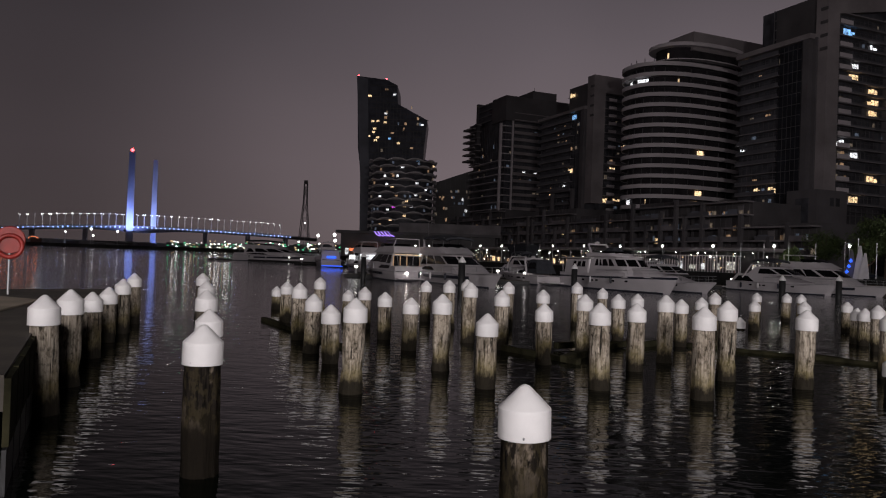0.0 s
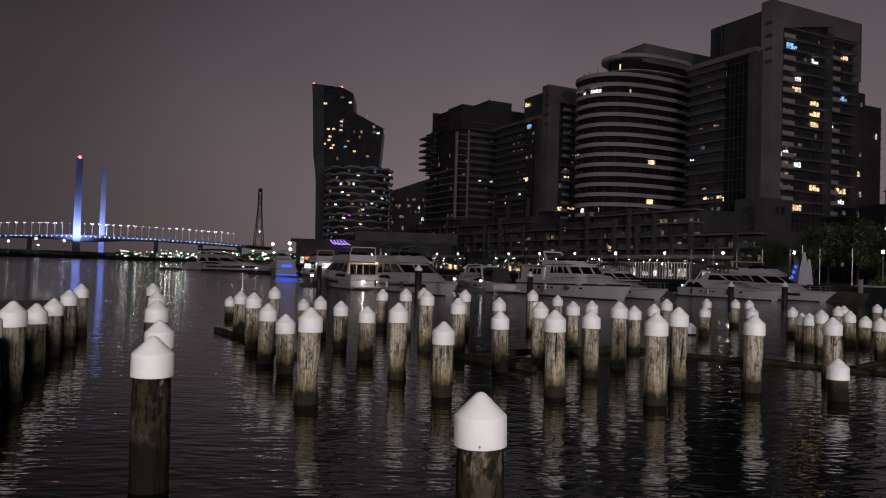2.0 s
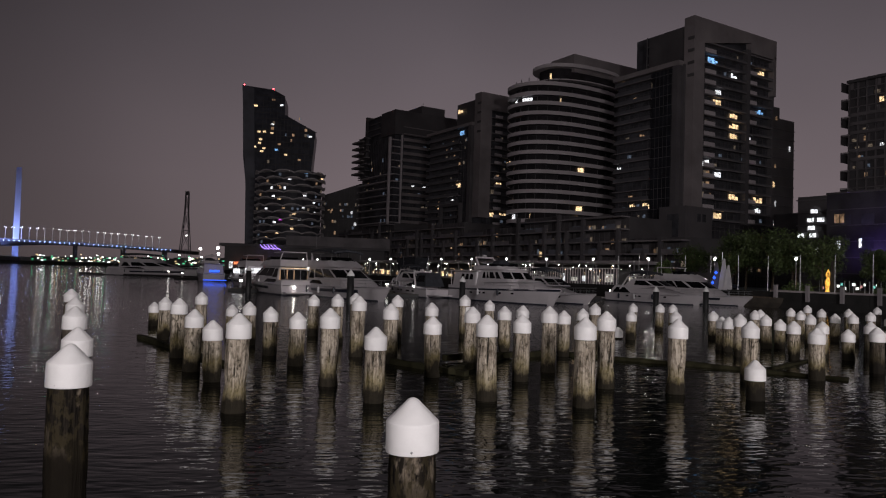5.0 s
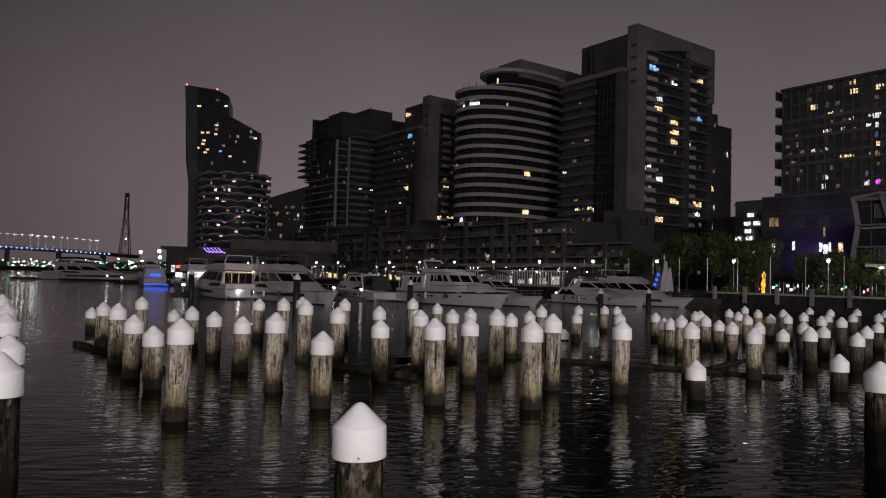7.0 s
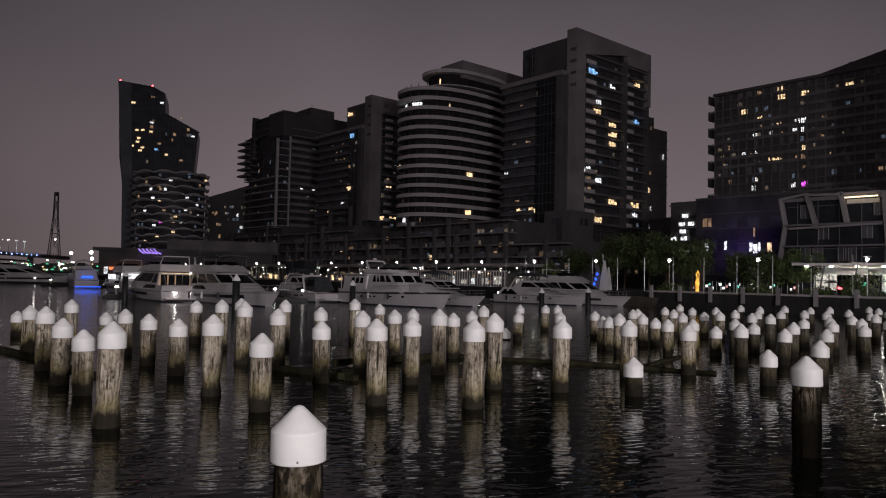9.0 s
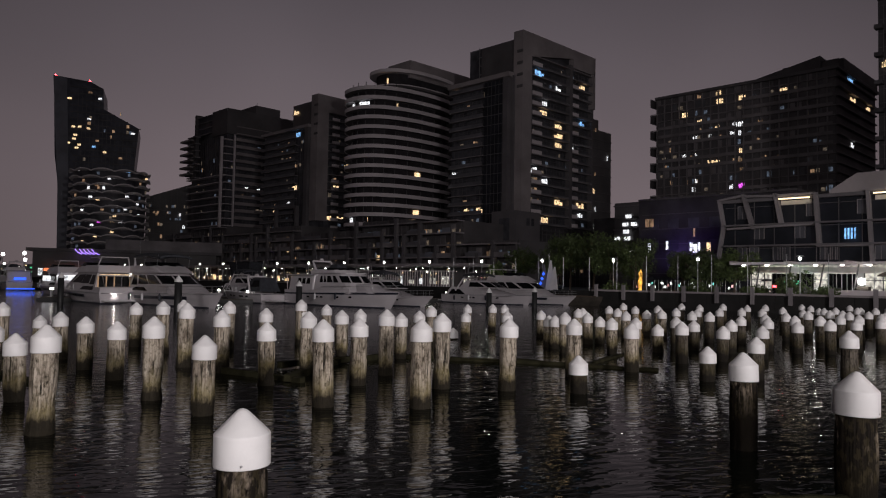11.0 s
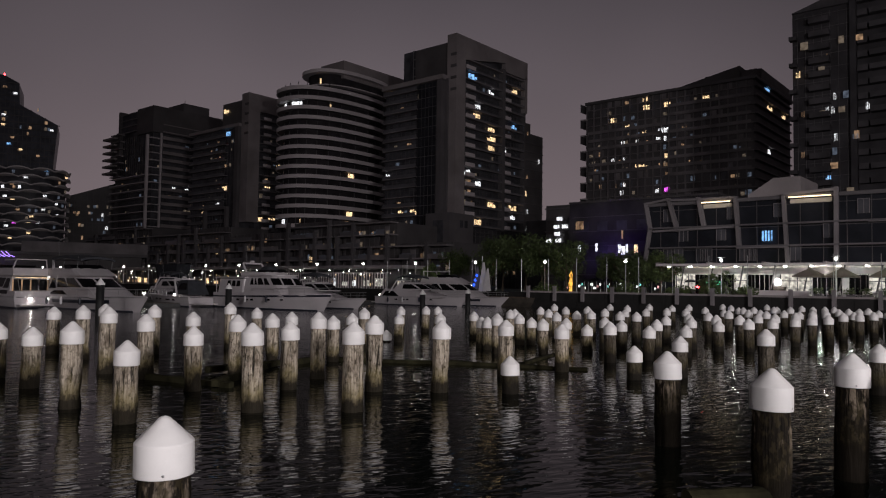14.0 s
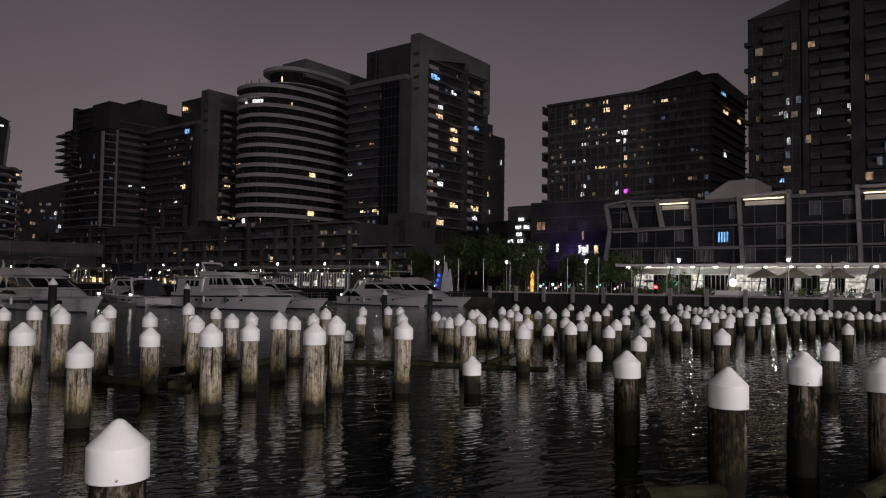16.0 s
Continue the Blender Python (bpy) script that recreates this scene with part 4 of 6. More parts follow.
# low waterfront terrace with folded white frames
def terrace():
    b = Block("terrace_building", "four-storey waterfront building with folded pale frames", 15, 30)
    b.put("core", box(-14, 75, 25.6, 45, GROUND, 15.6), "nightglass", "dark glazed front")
    b.put("roof", box(-14.4, 75, 25, 45, 15.6, 16.1), "greywall")
    b.put("roof_house", Geo().prism([(1.1, 26), (4.6, 26), (4.6, 36), (1.1, 36)], 16.1, 18.6, (16.6, 18.8, 18.8, 16.6)), "concrete", "pale roof house")
    b.put("roof_house", box(4.6, 8.2, 26, 36, 16.1, 18.8), "concrete", "pale roof house")
    b.slabs(-13.6, 75, 24.6, 25.6, 8.9, 15, 3.1, 0.25, "greywall")
    b.mullions_front(-13.5, 75, 25.6, 6.4, 15.6, 2.9, 3.1, 0.08, "darkwall")

    def leaning(xa, za, xb, zb, w=0.75, y0=24.7, y1=25.5):
        w *= 0.55
        # a post whose foot and head stand apart
        g = Geo()
        v = [(xa - w / 2, y0, za), (xa + w / 2, y0, za), (xa + w / 2, y1, za), (xa - w / 2, y1, za), (xb - w / 2, y0, zb), (xb + w / 2, y0, zb), (xb + w / 2, y1, zb), (xb - w / 2, y1, zb)]
        g.add(v, [(3, 2, 1, 0), (4, 5, 6, 7), (0, 1, 5, 4), (1, 2, 6, 5), (2, 3, 7, 6), (3, 0, 4, 7)])
        b.put("frame_post", g, "slab", "pale leaning frame post")

    def beam(x0, x1, z0, z1, w=0.34):
        g = Geo()
        y0, y1 = 24.7, 25.5
        v = [(x0, y0, z0), (x1, y0, z1), (x1, y1, z1), (x0, y1, z0), (x0, y0, z0 + w), (x1, y0, z1 + w), (x1, y1, z1 + w), (x0, y1, z0 + w)]
        g.add(v, [(3, 2, 1, 0), (4, 5, 6, 7), (0, 1, 5, 4), (1, 2, 6, 5), (2, 3, 7, 6), (3, 0, 4, 7)])
        b.put("frame_beam", g, "slab", "pale frame beam")

    leaning(-13.6, 12.2, -14.3, 16.2)
    leaning(-14.5, 6.5, -13.6, 12.2)
    beam(-14.3, -10.7, 15.9, 16.4)
    leaning(-9.1, 11.5, -10.6, 16.8, 1.0)
    beam(-10.7, -6.0, 16.3, 16.1)
    leaning(-5.0, 11.9, -5.9, 16.6, 1.0)
    beam(-5.9, -0.5, 16.1, 16.1)
    beam(-13, -0.6, 11.5, 11.8, 0.3)
    leaning(0.1, 9.0, -0.4, 16.4, 0.9)
    beam(-0.2, 6.6, 8.7, 8.7)
    leaning(6.7, 6.3, 6.2, 16.2, 0.8)
    beam(6.0, 13.0, 16.0, 16.3, 0.4)
    leaning(12.8, 6.3, 12.9, 16.8, 0.9)
    beam(16.6, 21.2, 11.9, 11.9, 0.25)
    leaning(21.5, 6.3, 21.2, 16.9, 0.9)
    beam(21.2, 34, 16.4, 16.4, 0.4)
    leaning(30, 6.3, 30, 16.9, 0.9)
    leaning(42, 6.3, 42, 16.9, 0.9)
    for x0, x1 in ((-5.2, -1.0), (7.0, 12.3), (22.0, 30.0)):
        b.put("soffit_light", box(x0, x1, 24.4, 24.6, 15.62, 15.78), "warmstrip", "warm light strip under the roof")
        b.put("balcony_wall", box(x0, x1, 25.3, 25.55, 14.9, 15.5), "awning")
    for k in range(4):
        b.put("window", box(3.3 + 0.4 * k, 3.5 + 0.4 * k, 25.0, 25.08, 9.7, 11.2), LIT[2], "blue-lit window")
    for k in range(24):
        u, zb = crng.uniform(-12, 36), 6.9 + 3.1 * crng.randrange(3)
        b.put("window", box(u, u + 1.3, 25.36, 25.46, zb, zb + 1.9), "glass", "dark window")
        b.put("sash", Geo().box(u - 0.08, u + 1.38, 25.3, 25.36, zb + 1.9, zb + 1.98).box(u - 0.08, u, 25.3, 25.36, zb, zb + 1.9).box(u + 1.3, u + 1.38, 25.3, 25.36, zb, zb + 1.9).box(u + 0.62, u + 0.68, 25.3, 25.36, zb, zb + 1.9), "slab")
    # ground-floor restaurants under the canopy
    b.put("canopy", box(-9.4, 75, 17.6, 25.6, 6.0, 6.32), "band", "long white canopy")
    for k in range(8):
        b.put("canopy_joint", box(-9.4 + 7.4 * k, -9.3 + 7.4 * k + 0.25, 17.5, 25.4, 6.32, 6.5), "concrete")
    b.put("back_wall", box(-9.4, 75, 24.8, 25.5, GROUND, 6.0), "shop", "bright shop interior")
    # bays of the restaurants: dark glass doors, bright open fronts, white piers
    xx, k = -9.2, 0
    while xx < 48:
        w = (1.9, 1.1, 2.6, 0.8, 2.2)[k % 5]
        if k % 5 in (1, 4, 2) and (k * 7) % 4 != 3:
            b.put("shop_window", box(xx, xx + w, 24.55, 24.7, GROUND + 0.1, 4.9), "tint", "dark glass shop front")
            for i in range(int(w / 0.65) + 1):
                b.put("shop_mullion", box(xx + i * 0.65, xx + i * 0.65 + 0.07, 24.46, 24.55, GROUND, 4.95), "sail" if k % 2 else "darkwall")
        elif k % 5 == 3:
            b.put("shop_pier", box(xx, xx + w, 24.4, 24.7, GROUND, 5.0), "sail", "white wall pier")
        else:
            b.put("shop_mullion", box(xx, xx + 0.12, 24.46, 24.6, GROUND, 5.0), "darkwall")
            b.put("shop_rail", box(xx + 0.12, xx + w, 24.48, 24.54, 4.0, 4.1), "darkwall")
        xx += w
        k += 1
    for k in range(20):
        xx = -8 + 2.7 * k + crng.uniform(-0.8, 0.8)
        b.put("shop_counter", box(xx, xx + crng.uniform(0.5, 1.6), 24.0, 24.4, GROUND, GROUND + crng.uniform(0.5, 1.4)), crng.choice(("deck", "greywall", "darkwall")), "shop furniture")
    b.put("shop_fascia", box(-9.4, 75, 24.4, 24.6, 5.0, 5.9), "band")
    for k in range(12):
        xx = -6.2 + 4.1 * k
        g = Geo().tube((xx, 18.4, GROUND), (xx + 0.9, 18.0, 6.0), 0.12)
        b.put("canopy_post", g, "greywall", "slanted steel post")
    for k in range(14):
        b.put("downlight", Geo().lathe([(0.22, 5.86), (0.24, 5.9), (0.2, 6.0)], 10, -8.2 + 3.2 * k, 19.5), "lamp", "round downlight")
    b.put("globe_sign", Geo().lathe([(0.05, 3.35), (0.3, 3.45), (0.45, 3.8), (0.3, 4.15), (0.05, 4.25)], 20, 7.4, 17.6), "lamp", "white illuminated globe")
    b.put("kiosk", box(6.7, 8.1, 17.9, 18.9, GROUND, 3.2), M["deck"], "small timber kiosk")
    b.put("low_wall", box(3.2, 11.4, 16.6, 16.8, GROUND, 2.7), "band", "patterned white screen")
    b.put("shop_sign", box(-4.4, -2.4, 24.3, 24.45, 3.4, 3.9), "green", "green shop sign")
    b.put("shop_sign", box(-6.0, -5.5, 24.3, 24.38, 2.9, 3.2), "redlamp", "red shop sign")
    # the light of the restaurants under the canopy
    for xx in (-3, 12, 27):
        p = CITY @ Vector((xx, 21.0, 5.7))
        q = CITY @ Vector((xx, 21.0, 0))
        lamp("canopy_lamp", "POINT", p, q, (1.0, 0.95, 0.86), 420, 0.15)


terrace()


def umbrellas():
    m = M["umbrella"]
    for xx in (15.4, 20.2, 25.0, 11.8):
        t = thing("patio_umbrella", "cream canvas patio umbrella, open, on the promenade", "umbrella", CITY @ pose(xx, 15.4, GROUND), "patio umbrellas")
        corners = [(-1, -1), (0, -1.04), (1, -1), (1.04, 0), (1, 1), (0, 1.04), (-1, 1), (-1.04, 0)]
        part("canopy", Geo().loft([[(r * c, r * s, z + (0.06 if 0 in (c, s) else 0)) for c, s in corners] for r, z in ((1.66, 2.55), (1.68, 2.72), (0.9, 3.2), (0.35, 3.55), (0.05, 3.75))]), m, t)
        part("pole", Geo().tube((0, 0, 0), (0, 0, 3.7), 0.05), M["metal"], t)
        part("base", box(-0.4, 0.4, -0.4, 0.4, 0, 0.1), M["black"], t)


umbrellas()


def terrace_seating():
    rg = random.Random(8)
    for k in range(26):
        t = thing("patio_chair", "white patio chair on the restaurant terrace", "chair", CITY @ pose(12.2 + 0.62 * k, 14.2 + rg.uniform(-0.5, 0.5), GROUND, 0, 0, rg.uniform(0, 360)), "patio chairs")
        part("seat", box(-0.23, 0.23, -0.23, 0.23, 0.42, 0.46), M["sail"], t)
        part("backrest", box(-0.23, 0.23, 0.2, 0.24, 0.46, 0.88), M["sail"], t)
        for x in (-0.2, 0.2):
            for y in (-0.2, 0.2):
                part("leg", Geo().tube((x, y, 0), (x, y, 0.42), 0.02, 4), M["sail"], t)
    for k in range(9):
        t = thing("planter", "dark planter box with leafy plant on the terrace", "planter", CITY @ pose(13.2 + 1.75 * k, 13.0, GROUND), "terrace planters")
        part("box", box(-0.4, 0.4, -0.2, 0.2, 0, 0.5), M["darkwall"], t)
        g = Geo()
        for _ in range(90):
            p = Vector((rg.gauss(0, 0.3), rg.gauss(0, 0.15), rg.uniform(0.5, 1.25)))
            a, c = Vector((rg.gauss(0, 1), rg.gauss(0, 1), rg.gauss(0, 1))).normalized() * 0.16, Vector((rg.gauss(0, 1), rg.gauss(0, 1), rg.gauss(0, 1))).normalized() * 0.08
            g.add([p - a, p + c, p + a, p - c], [(0, 1, 2, 3)])
        part("foliage", g, M["leaf"], t)


terrace_seating()


def low_block():
    b = Block("office_block", "dark low-rise block with violet light on its wall", -42, 66)
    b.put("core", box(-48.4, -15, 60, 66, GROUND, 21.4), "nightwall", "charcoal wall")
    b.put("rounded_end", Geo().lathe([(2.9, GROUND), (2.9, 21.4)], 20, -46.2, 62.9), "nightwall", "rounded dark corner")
    b.put("roof_edge", box(-48.4, -15, 59.7, 66, 21.4, 21.8), "darkwall")
    for i in range(5):
        b.put("storey_line", box(-47.6, -15, 59.9, 60, 5.4 + 3.2 * i, 5.55 + 3.2 * i), "darkwall")
    for x0, z0, k, w in ((-46.4, 10.2, 1, 0.9), (-41.8, 10.6, 1, 0.5), (-36.4, 10.2, 1, 0.6), (-35.6, 9.8, 1, 0.8), (-34.6, 10.2, 1, 0.4), (-32.7, 10.1, 0, 0.8), (-46.7, 15.6, 3, 0.9), (-45.6, 15.6, 3, 0.8), (-35.6, 13.2, 3, 0.3), (-33.8, 5.4, 1, 1.4)):
        b.put("window", box(x0, x0 + w, 59.8, 59.95, z0, z0 + 1.8), LIT[k], "lit window")
    for i in range(6):
        b.put("window", box(-46 + 4.6 * i, -43.6 + 4.6 * i, 59.9, 59.97, 15, 17.2), "glass", "dark window")
        b.put("window", box(-46 + 4.6 * i, -43.6 + 4.6 * i, 59.9, 59.97, 10.4, 12.6), "glass", "dark window")
    p = CITY @ Vector((-38, 55.5, 8))
    lamp("violet_wall_light", "AREA", p, CITY @ Vector((-38, 60, 13)), (0.35, 0.20, 1.0), 250, 2.5)
    b = Block("office_block", "small dark block with bright office windows", -66, 90)
    b.put("core", box(-70.2, -61, 85, 92, GROUND, 24.6), "darkwall", "charcoal wall")
    b.put("wing", box(-78, -70.3, 87, 92, GROUND, 21.0), "nightwall", "charcoal side wing")
    b.slabs(-70.4, -61, 84.6, 85, 5, 25, 3.1, 0.3, "greywall")
    for x0, z0 in ((-67.5, 18.3), (-64.9, 18.3), (-67.3, 16.4), (-66.9, 14.6), (-69.9, 14.6), (-66.3, 11.0), (-66.6, 20.4)):
        b.put("window", box(x0, x0 + 1.7, 84.45, 84.58, z0, z0 + 0.95), LIT[1], "lit office window")


low_block()


def podiums():
    spans = [(-318, -292, 18.0), (-289, -262, 22.5), (-260, -238, 24.0), (-236, -212, 20.0), (-210, -184, 22.0), (-181, -152, 19.0), (-149, -128, 21.5), (-126, -104, 20.0), (-102, -84, 14.0)]
    for i, (x0, x1, z1) in enumerate(spans):
        b = Block("podium_building", "low dark apartment podium with terraces and columns", (x0 + x1) / 2, 64, group="podium row")
        b.put("core", box(x0, x1, 62, 79, GROUND, z1), "darkwall", "charcoal wall")
        b.slabs(x0 - 0.4, x1 + 0.4, 58.6, 62, GROUND + 4.2, z1 + 0.2, 3.4, 0.4, "slab", "terrace")
        b.panels(x0 + 2, (x0 + x1) / 2 - 1, 58.6, 58.8, GROUND + 4.6, z1 - 2, 3.4, 1.0, "parapet", "balcony_panel", 0.2)
        b.panels((x0 + x1) / 2 + 2, x1 - 1, 58.6, 58.8, GROUND + 4.6, z1 - 2, 3.4, 1.0, "slab", "balcony_panel", 0.3)
        for k in range(4):
            xx = x0 + 0.8 + k * (x1 - x0 - 1.6) / 3
            b.put("column", box(xx - 0.5, xx + 0.5, 58.4, 59.4, GROUND, z1 - 3.4 * ((k * 2 + i) % 3)), "greywall", "square column")
        b.mullions_front(x0, x1, 62, GROUND, z1, 2.0, 3.4)
        for k in range(5):
            xx = x0 + 1.5 + (k * 7 + i * 3) % 10 / 10 * (x1 - x0 - 5)
            zz = GROUND + 4.6 + 3.4 * ((k + i) % 4)
            if zz + 2.6 < z1:
                b.put("glass_screen", box(xx, xx + 3.2, 58.75, 58.83, zz, zz + 1.3), "slatepanel", "grey glass balcony screen")
                b.put("blind", box(xx + 0.4, xx + 2.3, 61.8, 61.9, zz, zz + 2.4), "slab", "pale drawn blind")
        b.faint(24, 1, 61.9, x0, x1, GROUND + 0.4, z1, 3.4)
        b.lit([(crng.uniform(x0 + 2, x1 - 2), crng.uniform(5, z1 - 2), crng.choice((0, 3, 3))) for _ in range(2)], 1, 61.9, GROUND, 3.4, 1.6)


podiums()

# ---- far buildings to the west ----
def leaning_tower():
    b = Block("apartment_tower", "tall dark leaning tower with stepped crown and red beacons", -36, 398, base=Matrix.Identity(4))
    prof = [(-50.3, GROUND), (-17.0, GROUND), (-17.3, 58.7), (-15.9, 77.8), (-32.4, 86.2), (-32.9, 96.4), (-38.9, 99.4), (-55.2, 100.9), (-53.5, 62), (-51.4, 46), (-51.0, 30)]
    g = Geo()
    n = len(prof)
    v = [(x, 398, z) for x, z in prof] + [(x, 424, z) for x, z in prof]
    g.add(v, [tuple(range(n)), tuple(range(2 * n - 1, n - 1, -1))] + [(i + n, (i + 1) % n + n, (i + 1) % n, i) for i in range(n)])
    b.put("core", g, M["slate"], "dark blue-grey leaning body")
    z = 6.0
    while z < 98:
        left = -50.6 if z < 46 else -50.6 - (z - 46) * 0.082
        right = -17.2 if z < 58 else (-17.2 + (z - 58) * 0.075 if z < 77 else (-16 - (z - 77.8) * 1.95 if z < 86 else -32.7))
        b.put("floor_band", box(left + 6.2, right, 397.75, 398, z, z + 0.35), "darkwall")
        z += 3.1
    g = Geo()
    for k in range(15):
        x = -44 + 1.9 * k
        top = 95 if x < -33.5 else 84.5 - (x + 32.4) * 0.52
        g.box(x - 0.07, x + 0.07, 397.8, 398, 4, top)
    tagged(b.put("window_frame", g, "greywall"), kind="stuff")
    g = Geo()
    g.add([(-55.4, 397.5, 100.9), (-49.2, 397.5, 99.6), (-46.8, 397.5, 46), (-46.4, 397.5, GROUND), (-50.5, 397.5, GROUND), (-51.6, 397.5, 46)], [(5, 4, 3, 2), (0, 5, 2, 1)])
    g.add([(-49.2, 398, 99.6), (-46.8, 398, 46), (-46.4, 398, GROUND), (-49.2, 397.5, 99.6), (-46.8, 397.5, 46), (-46.4, 397.5, GROUND)], [(0, 1, 4, 3), (1, 2, 5, 4)])
    b.put("edge_panel", g, M["slatepanel"], "blue-grey folded edge panel")
    for u, z, k in LIT_LEANING:
        b.put("window", box(u - 0.8, u + 0.8, 397.6, 397.74, z - 0.45, z + 0.45), LIT[k], "lit window")
    for _ in range(24):
        u, z = crng.uniform(-45, -20), crng.choice(range(14, 84, 3)) + 0.6
        b.put("window", box(u, u + crng.uniform(0.5, 1.5), 397.6, 397.74, z, z + 1.5), crng.choice((FAINT_A, FAINT_B, LIT[3])), "")
    for x, z in ((-54.6, 101.3), (-39.2, 100.0)):
        b.put("beacon", Geo().lathe([(0.1, z - 0.4), (0.55, z), (0.1, z + 0.5)], 8, x, 399), "redlamp", "red aircraft beacon")


leaning_tower()


def lattice_building():
    b = Block("apartment_building", "round apartment building wrapped in wavy balcony ribbons", -25, 353, base=Matrix.Identity(4))
    cx, cy, ra, rb = -25.0, 354.0, 15.6, 12.2
    n = 144

    def ring(grow):
        return [(cx + (ra + grow) * math.cos(2 * math.pi * i / n), cy + (rb + grow) * math.sin(2 * math.pi * i / n)) for i in range(n)]

    b.put("core", Geo().prism(ring(-0.8), GROUND, 49), "glass", "dark glazed core")
    fl = 0
    z = 7.0
    while z < 50:
        inner, outer = ring(-0.8), ring(1.0)
        g = Geo()
        for i in range(n):
            j = (i + 1) % n
            def wave(k):
                return 0.62 * abs(math.sin(math.pi * k / n * 11 + (math.pi / 2 if fl % 2 else 0))) ** 0.7 * 2.0 - 0.6
            a, c = wave(i), wave(j)
            v = [(*inner[i], z), (*inner[j], z), (*outer[j], z + c), (*outer[i], z + a), (*inner[i], z + 0.35), (*inner[j], z + 0.35), (*outer[j], z + c + 0.5), (*outer[i], z + a + 0.5)]
            g.add(v, [(3, 2, 1, 0), (4, 5, 6, 7), (3, 7, 6, 2)])
        b.put("ribbon", g, "ribbon", "wavy pale balcony ribbon")
        z += 3.15
        fl += 1
    for u, z, k in LIT_LATTICE:
        q = math.acos(max(-0.98, min(0.98, (u - cx) / ra)))
        px, py = cx + (ra - 0.6) * math.cos(q), cy - (rb - 0.6) * math.sin(q)
        b.put("window", box(px - 0.7, px + 0.7, py - 0.06, py, z - 0.4, z + 0.4), LIT[k], "lit window")
    for _ in range(26):
        q = crng.uniform(0.2, 2.94)
        px, py = cx + (ra - 0.6) * math.cos(q), cy - (rb - 0.6) * math.sin(q)
        z = 8.4 + 3.15 * crng.randrange(13)
        b.put("window", box(px - 0.5, px + 0.5, py - 0.06, py, z, z + 1.2), crng.choice((FAINT_A, FAINT_B, LIT[3], LIT[1] if crng.random() < 0.25 else FAINT_A)))
    b = Block("office_block", "dark sloping low block beside the round building", 2, 392, base=Matrix.Identity(4))
    b.put("core", Geo().prism([(-11, 390), (14, 390), (14, 412), (-11, 412)], GROUND, 45, (42.4, 51.5, 51.5, 42.4)), "darkwall")
    b.put("frame", Geo().box(-11, 14, 389.7, 390, 24, 24.4).box(-11, 14, 389.7, 390, 30, 30.4).box(-11, 14, 389.7, 390, 36, 36.4), "greywall")
    for k in range(9):
        b.put("fin", box(-10 + 2.7 * k, -9.8 + 2.7 * k, 389.6, 390, GROUND, 43 + 0.9 * k), "greywall")
    b.faint(34, 1, 389.8, -11, 13, 6, 42)
    b.lit([(-3, 18.5, 0), (0, 19, 0), (5, 33, 1), (-6, 36, 3), (7, 28, 1)], 1, 389.8, 5, 3.1, 2.0)
    b = Block("waterfront_pavilion", "dark flat-roofed waterfront pavilion with violet strips", -30, 300, base=Matrix.Identity(4))
    b.put("body", box(-46, 18, 300, 318, GROUND, 11.5), "darkwall")
    b.put("roof", box(-48, 20, 298.5, 319, 11.5, 12.6), "greywall")
    b.put("roof", box(-22, 20, 299.5, 317, 12.6, 16.5), "slab", "pale upper wall")
    for k in range(5):
        b.put("light_strip", Geo().tube((-32 + 1.35 * k, 298, 12.5), (-31 + 1.4 * k, 298, 11.2), 0.1).tube((-31 + 1.4 * k, 298, 11.2), (-29.6 + 1.45 * k, 298, 10.6), 0.1), "violet", "violet light strip")
    b.put("sign", box(-42, -28, 298.2, 298.4, 4.2, 5.2), "orange", "orange illuminated shop front")
    for k in range(18):
        b.put("window", box(-44 + 3.4 * k, -42.6 + 3.4 * k, 299.8, 299.95, 2.6, 5.2), LIT[crng.choice((0, 1, 3, 3))])


lattice_building()


def lattice_mast():
    t = thing("lattice_mast", "slender steel lattice mast on the far shore", "mast", pose(-130, 637, 1))
    hs = [0, 16, 32, 47, 62]
    ws = [5.0, 3.8, 2.6, 1.5, 1.3]
    for k in range(4):
        for a, c in ((-1, -1), (1, -1), (1, 1), (-1, 1)):
            part("leg", Geo().tube((a * ws[k], c * ws[k], hs[k]), (a * ws[k + 1], c * ws[k + 1], hs[k + 1]), 0.34, 5), M["greywall"], t)
        for s in (-1, 1):
            y0, y1 = s * ws[k], s * ws[k + 1]
            part("brace", Geo().tube((-ws[k], y0, hs[k]), (ws[k + 1], y1, hs[k + 1]), 0.2, 4), M["greywall"], t)
            part("brace", Geo().tube((ws[k], y0, hs[k]), (-ws[k + 1], y1, hs[k + 1]), 0.2, 4), M["greywall"], t)
            part("crossbar", Geo().tube((-ws[k + 1], y1, hs[k + 1]), (ws[k + 1], y1, hs[k + 1]), 0.2, 4), M["greywall"], t)
    part("head", box(-1.5, 1.5, -1.5, 1.5, 62, 65), M["greywall"], t)


lattice_mast()


